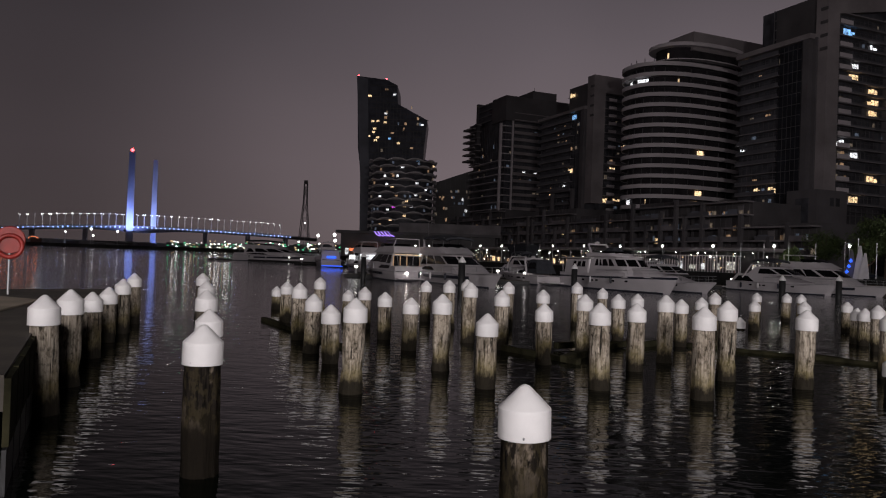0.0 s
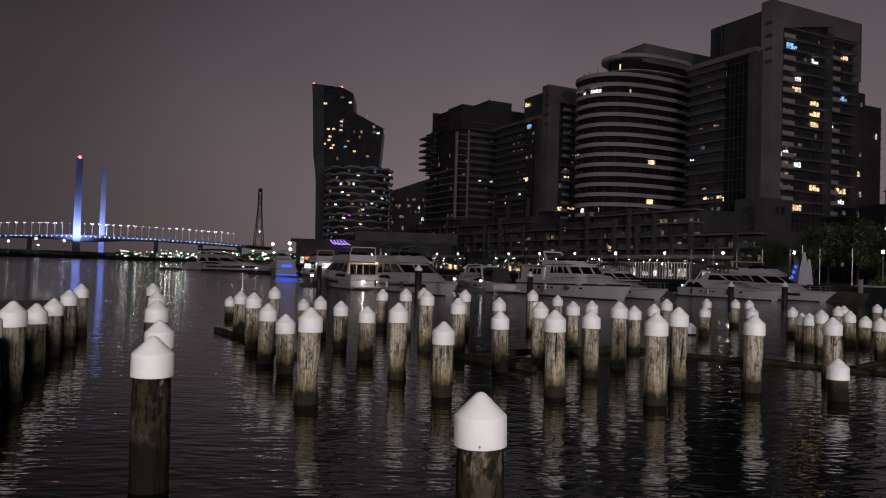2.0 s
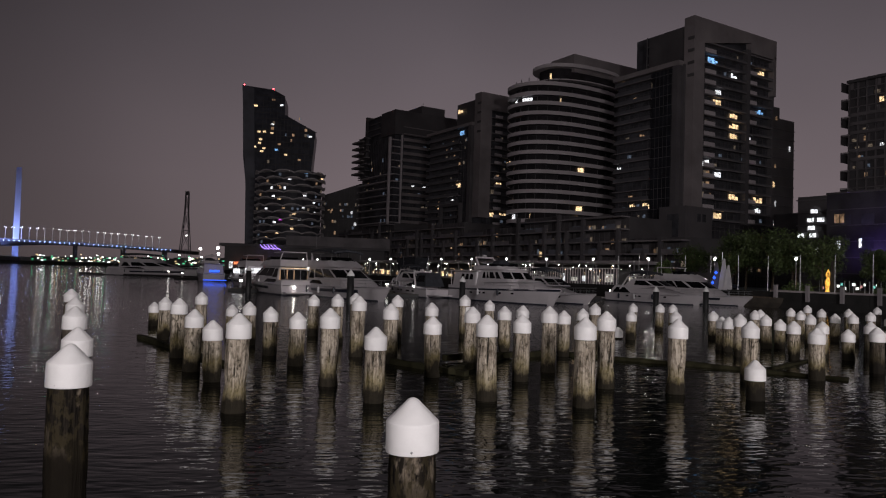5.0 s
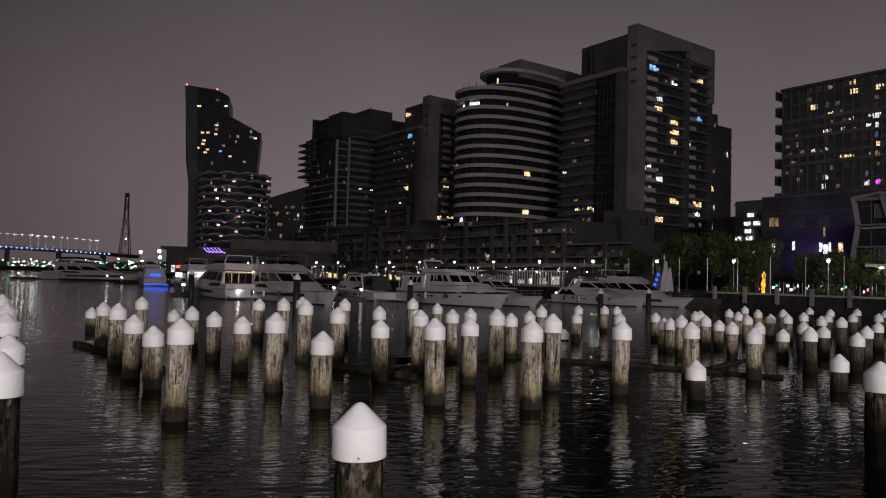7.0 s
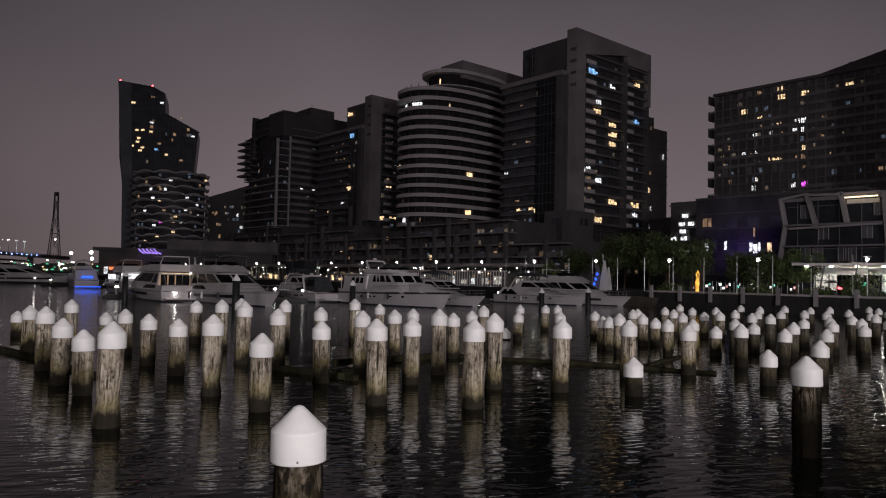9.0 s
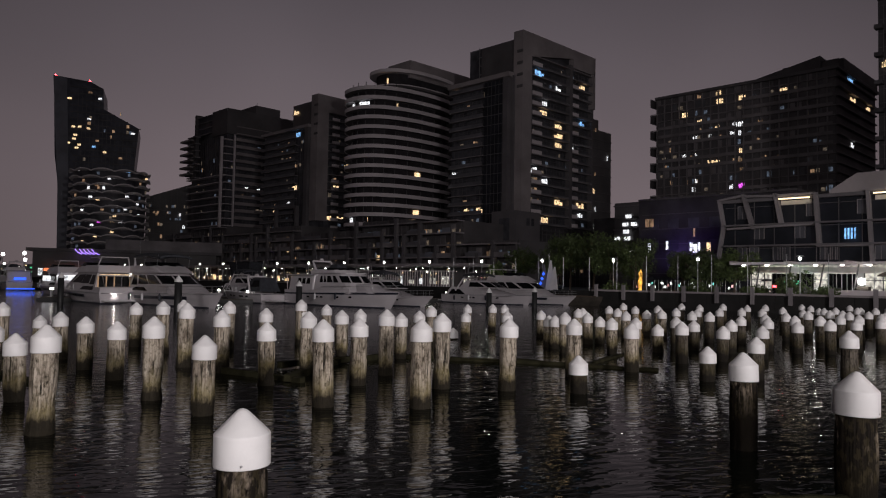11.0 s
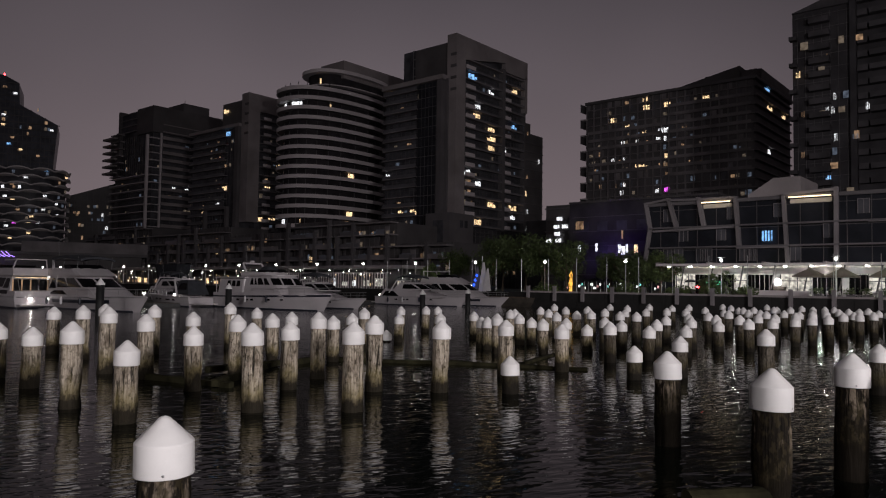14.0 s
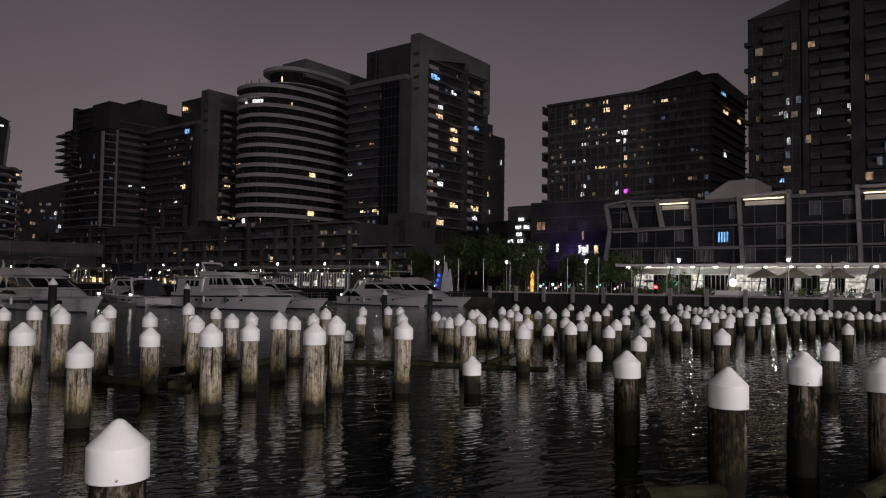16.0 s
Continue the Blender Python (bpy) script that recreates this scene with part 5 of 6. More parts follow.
# ---- the bridge ----
def bridge():
    ax = math.atan2(143, 351)
    base = pose(-448, 1004, 0) @ Matrix.Rotation(ax, 4, "Z")
    t = thing("road_bridge", "long road bridge with two blue-lit pylons and rows of lamps", "bridge", base)

    def deck_z(x):
        return 29.6 - 0.000125 * (x - 30) ** 2 if x > 30 else (29.6 - 0.00025 * (x - 30) ** 2 if x > -150 else 21.5 + 0.045 * (x + 150))

    g = Geo()
    xs = list(range(-420, 261, 20))
    rings = [[(x, -9, deck_z(x) - 3.4 - 4.5 * math.exp(-((x - 14) / 40) ** 2)), (x, 15, deck_z(x) - 3.4 - 4.5 * math.exp(-((x - 14) / 40) ** 2)), (x, 17, deck_z(x)), (x, -11, deck_z(x))] for x in xs]
    g.loft(rings)
    part("deck", g, M["greywall"], t, "concrete box girder deck")
    part("parapet", Geo().loft([[(x, -11.2, deck_z(x)), (x, -10.9, deck_z(x)), (x, -10.9, deck_z(x) + 1.3), (x, -11.2, deck_z(x) + 1.3)] for x in xs]), M["slab"], t)
    for i, (x, y, top, bot) in enumerate(((0, -14, 132, -2), (30, 19, 127, -2))):
        k = 0.9 if i == 0 else 0.72
        prof = [(-4.6 * k, -3.0), (4.6 * k, -3.0), (4.6 * k, 3.0), (-4.6 * k, 3.0)]
        py = part("pylon", Geo().loft([[(x + a * s, y + c * s, z) for a, c in prof] for z, s in ((bot, 1.15), (60, 1.05), (top, 0.95))]), M["pylon"], t, "tall concrete pylon")
    part("beacon", Geo().lathe([(0.3, 132), (2.6, 134.5), (0.3, 137)], 10, 0, -14), M["redlamp"], t, "red beacon on the pylon")
    for x in (-400, -330, -260, -190, -120, -56, 100, 160, 215):
        part("pier", box(x - 2.5, x + 2.5, -5, 11, -2, deck_z(x) - 3), M["slab"], t)
    bead = Geo().lathe([(0.1, -0.55), (0.6, 0), (0.1, 0.55)], 6).mesh("edge_light")
    bead.materials.append(M["bluelamp"])
    for k in range(82):
        x = -250 + 5.8 * k
        part("edge_light", bead, M["bluelamp"], t, m=pose(x, -11.9, deck_z(x) - 0.9))
    post = Geo().tube((0, 0, 0), (0, 0, 17), 0.32, 5, 0.26).box(-1.1, 1.1, -0.15, 0.15, 16.8, 17.1).mesh("lamp_post")
    post.materials.append(M["sail"])
    head = Geo().lathe([(0.1, -0.28), (0.36, 0), (0.1, 0.26)], 8).mesh("lamp_head")
    head.materials.append(M["bridgelamp"])
    for k in range(39):
        x = -135 + 9.0 * k
        p = part("lamp_post", post, M["metal"], t, m=pose(x, 3, deck_z(x)))
        for s in (-1, 1):
            part("lamp_head", head, M["lamp"], p, m=pose(s * 1.3, 0, 16.9))
    # the light that the lamp rows throw on the deck and its posts
    for x in (-110, -30, 60, 140, 205):
        lamp("bridge_row_light", "POINT", base @ Vector((x, -12, deck_z(x) + 17)), base @ Vector((x, -12, 0)), (0.95, 0.96, 1.0), 12000, 0.4)
    # blue floodlights at the pylons' feet
    for x, y, pz in ((0, -14, 30), (30, 19, 30)):
        for dy, e in ((-26, 210000),):
            a = base @ Vector((x + 2, y + dy, 30))
            c = base @ Vector((x, y, 50))
            lamp("pylon_floodlight", "SPOT", a, c, (0.26, 0.36, 1.0), e * (0.9 if x == 0 else 0.5), 1.5, 125)
            a = base @ Vector((x + 2, y - 24, 7))
            c = base @ Vector((x, y, 14))
            lamp("pylon_floodlight", "SPOT", a, c, (0.26, 0.36, 1.0), 70000, 1.5, 75)


bridge()

structure("far_shore", Geo().prism([(-1500, 690), (-300, 690), (-180, 760), (-120, 640), (-70, 420), (60, 420), (60, 1500), (-1500, 1500)], -2, 3.2), M["shore"], "dark far bank under the bridge", "ground")
srng = random.Random(3)


def shore_lights():
    lampm = Geo().lathe([(0.1, -0.75), (0.5, -0.6), (0.75, 0), (0.5, 0.6), (0.1, 0.75)], 14).mesh("lamp_head")
    lampm.materials.append(M["farlamp"])
    pole = Geo().tube((0, 0, -12), (0, 0, -0.6), 0.15, 5).mesh("pole")
    pole.materials.append(M["metal"])
    spots = [(-411, 767, 15.6, 1.9), (-389, 778, 19.5, 2.2), (-387, 779, 12.7, 1.9), (-365.6, 789.4, 18.1, 2.2), (-101.7, 550.6, 15.9, 2.2), (-87.2, 537.9, 16.5, 2.4), (-86.6, 538, 12.3, 2.2), (-122, 600, 27, 1.2), (-95, 480, 8, 1.0), (-250, 800, 7, 1.2), (-262, 800, 8, 1.3), (-230, 800, 7, 1.4)]
    for x, y, z, s in spots:
        t = thing("shore_lamp", "bright white lamp on a tall pole on the far shore", "lamp", pose(x, y, z) @ Matrix.Scale(s * 0.7, 4), "far shore lamps")
        part("lamp_head", lampm, M["farlamp"], t)
        part("pole", Geo().tube((0, 0, -(z - 3) / (s * 0.7)), (0, 0, -0.6), 0.12, 5), M["metal"], t)
    sh = Geo()
    for k in range(70):
        x = srng.uniform(-200, -60)
        y = 640 - (x + 200) * 1.2
        h, w = srng.uniform(2, 6), srng.uniform(4, 12)
        sh.box(x, x + w, y, y + 8, 3, 3 + h)
    for k in range(40):
        x = srng.uniform(-900, -250)
        h, w = srng.uniform(1.5, 6), srng.uniform(12, 40)
        sh.box(x, x + w, 760 + srng.uniform(0, 300), 1100, 3, 3 + h)
    far = new("far_sheds", sh.mesh("far_sheds"))
    far.data.materials.append(M["darkwall"])
    tagged(far, "dark low sheds and trees along the far shore", "sheds", kind="stuff")
    g, w, c = Geo(), Geo(), Geo()
    for k in range(190):
        x = srng.uniform(-260, -40)
        y = 636 - (x + 200) * 1.25 if x > -200 else 660
        z, s = srng.uniform(3.4, 8) + (2 if k % 5 == 0 else 0), srng.uniform(0.25, 0.85)
        (g if k % 3 == 0 else w if k % 3 == 1 else c).box(x, x + s * 1.6, y - 1, y, z, z + s)
    for shape, mat, col in ((g, LIT[0], "warm"), (w, M["farlamp"], "white"), (c, M["green"], "green and teal")):
        ob = new("distant_lights", shape.mesh("distant_lights"))
        ob.data.materials.append(mat)
        tagged(ob, f"many tiny {col} lights along the far shore", "lights", kind="stuff")
    g = Geo()
    for k in range(3):
        for i in range(8):
            a = math.pi * i / 8
            x0, x1 = -507 + 12 * k - 5.5 * math.cos(a), -507 + 12 * k - 5.5 * math.cos(a + math.pi / 8)
            g.tube((x0, 820 + 6 * k, 7.5 + 2.2 * math.sin(a)), (x1, 820 + 6 * k, 7.5 + 2.2 * math.sin(a + math.pi / 8)), 0.4, 4)
    ob = tagged(new("arched_roof_lights", g.mesh("arched_roof_lights")), "red neon arches on a far roof", "lights")
    ob.data.materials.append(M["orange"])


shore_lights()

# ---- boats ----
def boat_hull(L, beam, stern, bow, rake=1.4):
    """Rings of the hull from transom to stem; local x runs to the bow, flared and with a hard chine."""
    rings = []
    for i in range(21):
        f = i / 20
        w = beam / 2 * (0.92 + 0.08 * math.sin(math.pi * min(1, f * 1.3))) * (1 - max(0, (f - 0.42) / 0.58) ** 2.4) + 0.03
        top = stern + (bow - stern) * f ** 1.7
        x = f * L
        ov = rake * max(0, (f - 0.45) / 0.55) ** 1.7
        wl = w * (0.95 - 0.30 * f - 0.30 * max(0, f - 0.7))
        half = [(x, 0.0, -0.6), (x + ov * 0.05, wl * 0.92, -0.12), (x + ov * 0.2, wl, 0.22), (x + ov * 0.55, w * (0.985 - 0.10 * f), top * 0.62), (x + ov * 0.9, w, top * 0.93), (x + ov, w, top), (x + ov, w * 0.93, top + 0.02), (x + ov, w * 0.9, top - 0.12)]
        rings.append([(p[0], -p[1], p[2]) for p in half] + [(x + ov, 0, top - 0.06)] + [half[k] for k in range(7, 0, -1)])
    return rings


class House:
    """A superstructure with raked ends, leaning sides and a rounded nose; panes follow its skin."""

    def __init__(self, back, front, z0, z1, w0, w1, nose=1.2, roof=0.12):
        self.back, self.front, self.z0, self.z1, self.w0, self.w1, self.nose, self.roof = back, front, z0, z1, w0, w1, nose, roof

    def at(self, u, v, out=0.0):
        xb = self.back[0] + (self.back[1] - self.back[0]) * v
        xf = self.front[0] + (self.front[1] - self.front[0]) * v
        w = self.w0 + (self.w1 - self.w0) * v + out
        z = self.z0 + (self.z1 - self.z0) * v
        s = -1 if u < 0 else 1
        if abs(u) > 0.4:
            return (xb + (xf - self.nose - xb) * (1 - abs(u)) / 0.6, s * w, z)
        a = u / 0.4 * math.pi / 2
        return (xf - self.nose + (self.nose + out) * max(0.0, math.cos(a)) ** 0.75, w * math.copysign(abs(math.sin(a)) ** 0.85, a), z)

    def body(self, t, name, material, label=""):
        us = [-1, -0.85, -0.7, -0.55] + [-0.4 + 0.08 * k for k in range(11)] + [0.55, 0.7, 0.85, 1]
        rings = [[self.at(u, v) for u in us] for v in (0, 0.25, 0.5, 0.75, 0.96)]
        cx = (self.back[1] + self.front[1]) / 2
        rings.append([(cx + (x - cx) * 0.97, y * 0.94, z + self.roof * 0.5) for x, y, z in [self.at(u, 1.0) for u in us]])
        rings.append([(cx + (x - cx) * 0.75, y * 0.6, z + self.roof) for x, y, z in [self.at(u, 1.0) for u in us]])
        return part(name, Geo().loft(rings), material, t, label)

    def pane(self, t, u0, u1, v0, v1, slant=0.0, name="window", mat=None, label=""):
        n = 6
        rows = []
        for out in (0.0, 0.035):
            for v, sh in ((v0, 0.0), (v1, slant)):
                rows.append([self.at(u0 + sh + (u1 - u0 - (2 * sh if u0 * u1 < 0 else sh * 1.4)) * k / n, v, out) for k in range(n + 1)])
        g = Geo()
        m = n + 1
        f = []
        for k in range(n):
            f += [(2 * m + k, 2 * m + k + 1, 3 * m + k + 1, 3 * m + k), (k, k + 1, 2 * m + k + 1, 2 * m + k), (m + k, m + k + 1, 3 * m + k + 1, 3 * m + k)]
        f += [(0, m, 3 * m, 2 * m), (n, m + n, 3 * m + n, 2 * m + n)]
        g.add([p for r in rows for p in r], f)
        part(name, g, mat or M["tint"], t, label)

    def sides(self, t, f0, f1, v0, v1, slant=0.0, name="window", mat=None):
        """One pane on either side, from f0 to f1 of the straight side, counted from the back."""
        self.pane(t, -1 + 0.6 * f0, -1 + 0.6 * f1, v0, v1, slant, name, mat)
        self.pane(t, 1 - 0.6 * f1, 1 - 0.6 * f0, v0, v1, slant * 0.4, name, mat)


def rails(t, hull, height, start=9):
    g = Geo()
    for s in (5, 11):
        pts = [Vector(r[s]) + Vector((0, 0.05 if s == 5 else -0.05, height)) for r in hull[start:]]
        for a, b in zip(pts, pts[1:]):
            g.tube(a, b, 0.024, 5)
            g.tube(a - Vector((0, 0, height * 0.5)), b - Vector((0, 0, height * 0.5)), 0.014, 4)
        for p in pts[::2]:
            g.tube(p - Vector((0, 0, height)), p, 0.02, 5)
    part("bow_rail", g, M["metal"], t, "chrome bow rail")


def hull_band(t, hull, name, f0, f1, low, high, material, label="", out=0.03):
    """A band along each side of the hull, given as shares of its height."""
    for s, k in ((-1, 5), (1, 11)):
        rings = []
        for i, r in enumerate(hull):
            if f0 <= i / 20 <= f1:
                top, mid, wl = Vector(r[k]), Vector(r[3 if k == 5 else 13]), Vector(r[2 if k == 5 else 14])
                pts = []
                for share in (low, high):
                    z = top.z * share
                    q = mid.lerp(top, (z - mid.z) / (top.z - mid.z)) if z >= mid.z else wl.lerp(mid, (z - wl.z) / (mid.z - wl.z))
                    pts += [q + Vector((0, s * out, 0)), q - Vector((0, s * 0.02, 0))]
                rings.append([pts[0], pts[1], pts[3], pts[2]])
        part(name, Geo().loft(rings), material, t, label)


def bimini(t, x0, x1, half, z, low, front_low=0.0):
    """A bowed canvas top on thin posts."""
    rings = []
    for k in range(11):
        f = k / 10
        zz = z + 0.26 * math.sin(math.pi * (0.15 + 0.8 * f)) - front_low * f * f
        row = [(-1, -0.20), (-0.7, -0.04), (0, 0.05), (0.7, -0.04), (1, -0.20)]
        rings.append([(x0 + (x1 - x0) * f, half * a, zz + b) for a, b in row] + [(x0 + (x1 - x0) * f, half * a, zz + b - 0.2) for a, b in reversed(row)])
    part("bimini", Geo().loft(rings), M["canvas"], t, "black canvas bimini top")
    for f in (0.06, 0.45, 0.92):
        for s in (-1, 1):
            part("bimini_post", Geo().tube((x0 + (x1 - x0) * f - 0.2, s * half, low), (x0 + (x1 - x0) * f, s * half * 0.98, z - 0.05), 0.028, 5), M["metal"], t)


def arch(t, x, half, z0, z1, lean=-0.6, r=0.1):
    g = Geo()
    for s in (-1, 1):
        g.tube((x, s * half, z0), (x + lean, s * half * 0.86, z1), r * 1.5, 6, r)
    g.tube((x + lean, -half * 0.86, z1), (x + lean, half * 0.86, z1), r, 6)
    g.lathe([(0.05, z1 + 0.05), (0.26, z1 + 0.1), (0.26, z1 + 0.26), (0.1, z1 + 0.34)], 12, x + lean, 0)
    part("radar_arch", g, M["hull"], t, "white radar arch with dome")
    part("aerial", Geo().tube((x + lean, -half * 0.5, z1), (x + lean - 0.3, -half * 0.5, z1 + 1.9), 0.018, 5), M["metal"], t)


def boat(label, x, y, turn, L, beam, style, stern=1.2, bow=1.5):
    t = thing("motor_yacht", label, "boat", pose(x, y, 0, 0, 0, turn), "boats in the marina")
    hull = boat_hull(L, beam, stern, bow)
    part("hull", Geo().loft(hull), M["hull"], t, "white hull")
    b = beam / 2
    part("boot_stripe", Geo().loft([[(r[2][0], r[2][1] - 0.02, -0.05), (r[2][0], -r[2][1] + 0.02, -0.05), (r[2][0], -r[2][1] + 0.03, 0.13), (r[2][0], r[2][1] - 0.03, 0.13)] for r in hull[:-1]]), M["trim"], t, "dark boot stripe")
    rails(t, hull, 0.62)
    part("swim_platform", box(-1.0, 0.05, -b * 0.85, b * 0.85, 0.25, 0.38), M["hull"], t)
    hull_band(t, hull, "rub_rail", 0, 1, 0.9, 0.96, M["metal"] if style != "classic" else M["trim"], "rub rail")
    port = Geo().box(-0.22, 0.22, -0.03, 0.03, -0.09, 0.09).mesh("porthole")
    port.materials.append(M["tint"])
    for k, f in enumerate((0.3, 0.40, 0.46, 0.62, 0.68) if style != "flybridge" else (0.55, 0.6)):
        r = hull[round(f * 20)]
        for s in (-1, 1):
            part("porthole", port, M["tint"], t, m=pose(r[4][0], s * abs(r[3][1]) * 1.006, r[5][2] * 0.66, 0, 0, 0))
    for k in range(3):
        fx = hull[4 + 4 * k]
        part("fender", Geo().lathe([(0.02, -0.36), (0.12, -0.27), (0.13, 0.2), (0.05, 0.30), (0.02, 0.42)], 8), M["trim"] if k != 1 else M["sail"], t, "hanging fender", m=pose(fx[5][0], fx[5][1] - 0.13, fx[5][2] - 0.45))
    zc = stern
    if style == "classic":
        hull_band(t, hull, "side_stripe", 0, 1, 0.84, 0.93, M["trim"], "navy stripe under the gunwale", 0.045)
        for s in (5, 11):
            part("bulwark", Geo().loft([[(r[s][0], r[s][1] * 0.985 - 0.03, r[s][2]), (r[s][0], r[s][1] * 0.985 + 0.03, r[s][2]), (r[s][0], r[s][1] * 0.985 + 0.03, r[s][2] + 0.28), (r[s][0], r[s][1] * 0.985 - 0.03, r[s][2] + 0.28)] for r in hull[:15]]), M["hull"], t)
        aft = House((0.6, 0.8), (L * 0.34, L * 0.34), zc, zc + 1.85, b * 0.86, b * 0.78, 0.4)
        aft.body(t, "aft_cabin", M["hull"])
        for k in range(3):
            aft.sides(t, 0.34 + 0.2 * k, 0.50 + 0.2 * k, 0.52, 0.86, 0.02)
        part("aft_roof", Geo().loft([[(0.1, -b * 0.9, zc + 1.87), (L * 0.36, -b * 0.9, zc + 1.87), (L * 0.36, b * 0.9, zc + 1.87), (0.1, b * 0.9, zc + 1.87)], [(0.0, -b * 0.92, zc + 1.95), (L * 0.36, -b * 0.92, zc + 1.95), (L * 0.36, b * 0.92, zc + 1.95), (0.0, b * 0.92, zc + 1.95)], [(0.4, -b * 0.7, zc + 2.03), (L * 0.36, -b * 0.7, zc + 2.03), (L * 0.36, b * 0.7, zc + 2.03), (0.4, b * 0.7, zc + 2.03)]]), M["hull"], t)
        for s in (-1, 1):
            part("roof_post", Geo().tube((0.3, s * b * 0.84, zc + 0.1), (0.25, s * b * 0.86, zc + 1.87), 0.04, 6), M["hull"], t)
        pilot = House((L * 0.33, L * 0.34), (L * 0.80, L * 0.67), zc, zc + 2.12, b * 0.84, b * 0.70, 1.9)
        pilot.body(t, "pilothouse", M["hull"])
        for k, (a, c) in enumerate(((0.20, 0.34), (0.38, 0.48), (0.51, 0.74), (0.78, 0.97))):
            pilot.sides(t, a, c, 0.55, 0.88, 0.035)
        for k in range(4):
            pilot.pane(t, -0.36 + 0.185 * k, -0.20 + 0.185 * k, 0.55, 0.88, 0.0, "windscreen")
        part("brow", Geo().loft([[(x2, y2 * 1.04, z2) for x2, y2, z2 in [pilot.at(u / 10, 1.0, 0.16) for u in range(-10, 11)]], [(x2, y2 * 1.04, z2 + 0.1) for x2, y2, z2 in [pilot.at(u / 10, 1.0, 0.16) for u in range(-10, 11)]]]), M["hull"], t)
        trunk = House((L * 0.66, L * 0.66), (L * 0.95, L * 0.86), zc + 0.1, zc + 0.95, b * 0.58, b * 0.46, 1.8)
        trunk.body(t, "trunk_cabin", M["hull"])
        fly = House((L * 0.27, L * 0.25), (L * 0.60, L * 0.56), zc + 2.0, zc + 2.55, b * 0.66, b * 0.64, 1.2, 0.03)
        fly.body(t, "flybridge", M["hull"])
        fly.pane(t, -0.5, 0.5, 0.9, 1.3, 0.0, "fly_screen")
        arch(t, L * 0.31, b * 0.6, zc + 2.5, zc + 3.5, -0.9)
        House((L * 0.40, L * 0.42), (L * 0.52, L * 0.5), zc + 2.5, zc + 3.05, 0.9, 0.6, 0.5).body(t, "helm_cover", M["canvas"], "dark canvas helm cover")
        part("anchor", Geo().tube((L + 1.2, 0, bow + 0.02), (L + 1.65, 0, bow - 0.22), 0.06, 6), M["metal"], t)
    elif style in ("flybridge", "sedan"):
        hull_band(t, hull, "side_stripe", 0.25, 0.8, 0.52, 0.76, M["trim"], "black stripe along the hull", 0.04)
        house = House((L * 0.12, L * 0.13), (L * 0.84, L * 0.56), zc - 0.05, zc + 2.05, b * 0.86, b * 0.70, 2.4)
        house.body(t, "deckhouse", M["hull"])
        house.sides(t, 0.05, 0.24, 0.40, 0.86, 0.04)
        house.sides(t, 0.28, 0.60, 0.44, 0.88, 0.03)
        house.sides(t, 0.62, 0.98, 0.46, 0.88, 0.03)
        for k in range(3):
            house.pane(t, -0.38 + 0.262 * k, -0.145 + 0.262 * k, 0.48, 0.86, 0.0, "windscreen")
        house.sides(t, 0.04, 0.50, 0.12, 0.30, 0.10, "lower_window")
        fly = House((L * 0.08, L * 0.10), (L * 0.60, L * 0.48), zc + 2.0, zc + 2.75, b * 0.80, b * 0.74, 1.6, 0.04)
        fly.body(t, "flybridge", M["hull"])
        fly.pane(t, -0.52, 0.52, 0.92, 1.45, 0.05, "fly_screen")
        House((0.1, 0.2), (L * 0.16, L * 0.14), zc - 0.05, zc + 0.45, b * 0.9, b * 0.88, 0.2).body(t, "cockpit_coaming", M["hull"])
        for s in (-1, 1):
            part("ladder_rail", Geo().tube((L * 0.04, s * b * 0.6, zc + 0.4), (L * 0.11, s * b * 0.6, zc + 2.6), 0.03, 5), M["metal"], t)
        if style == "flybridge":
            bimini(t, L * 0.14, L * 0.52, b * 0.72, zc + 3.85, zc + 2.6, 0.1)
            arch(t, L * 0.17, b * 0.72, zc + 2.6, zc + 3.6, -0.8)
        else:
            g = Geo()
            for s in (-1, 1):
                g.tube((L * 0.12, s * b * 0.72, zc + 2.7), (L * 0.10, s * b * 0.62, zc + 3.6), 0.06, 6).tube((L * 0.10, s * b * 0.62, zc + 3.6), (L * 0.3, s * b * 0.6, zc + 3.55), 0.05, 6)
            g.tube((L * 0.10, -b * 0.62, zc + 3.6), (L * 0.10, b * 0.62, zc + 3.6), 0.06, 6).tube((L * 0.3, -b * 0.6, zc + 3.55), (L * 0.3, b * 0.6, zc + 3.55), 0.05, 6)
            part("fly_frame", g, M["hull"], t, "white tubular flybridge frame")
            part("fly_canvas", box(L * 0.11, L * 0.29, -b * 0.56, b * 0.56, zc + 3.57, zc + 3.62), M["canvas"], t)
    elif style == "express":
        house = House((L * 0.05, L * 0.10), (L * 0.90, L * 0.52), zc - 0.05, zc + 1.0, b * 0.90, b * 0.72, 2.2, 0.06)
        house.body(t, "deckhouse", M["hull"])
        house.sides(t, 0.06, 0.42, 0.10, 0.75, 0.03, "cockpit_window")
        top = House((L * 0.22, L * 0.30), (L * 0.72, L * 0.55), zc + 0.92, zc + 1.9, b * 0.74, b * 0.60, 1.6, 0.08)
        top.body(t, "hardtop", M["hull"])
        top.sides(t, 0.34, 0.98, 0.16, 0.80, 0.03)
        for k in range(3):
            top.pane(t, -0.37 + 0.255 * k, -0.14 + 0.255 * k, 0.14, 0.82, 0.0, "windscreen")
        bimini(t, L * 0.26, L * 0.52, b * 0.62, zc + 2.75, zc + 1.8)
        arch(t, L * 0.18, b * 0.8, zc + 0.5, zc + 2.2, 1.2, 0.08)
    else:
        house = House((L * 0.2, L * 0.22), (L * 0.86, L * 0.6), zc - 0.05, zc + 0.75, b * 0.8, b * 0.62, 1.8)
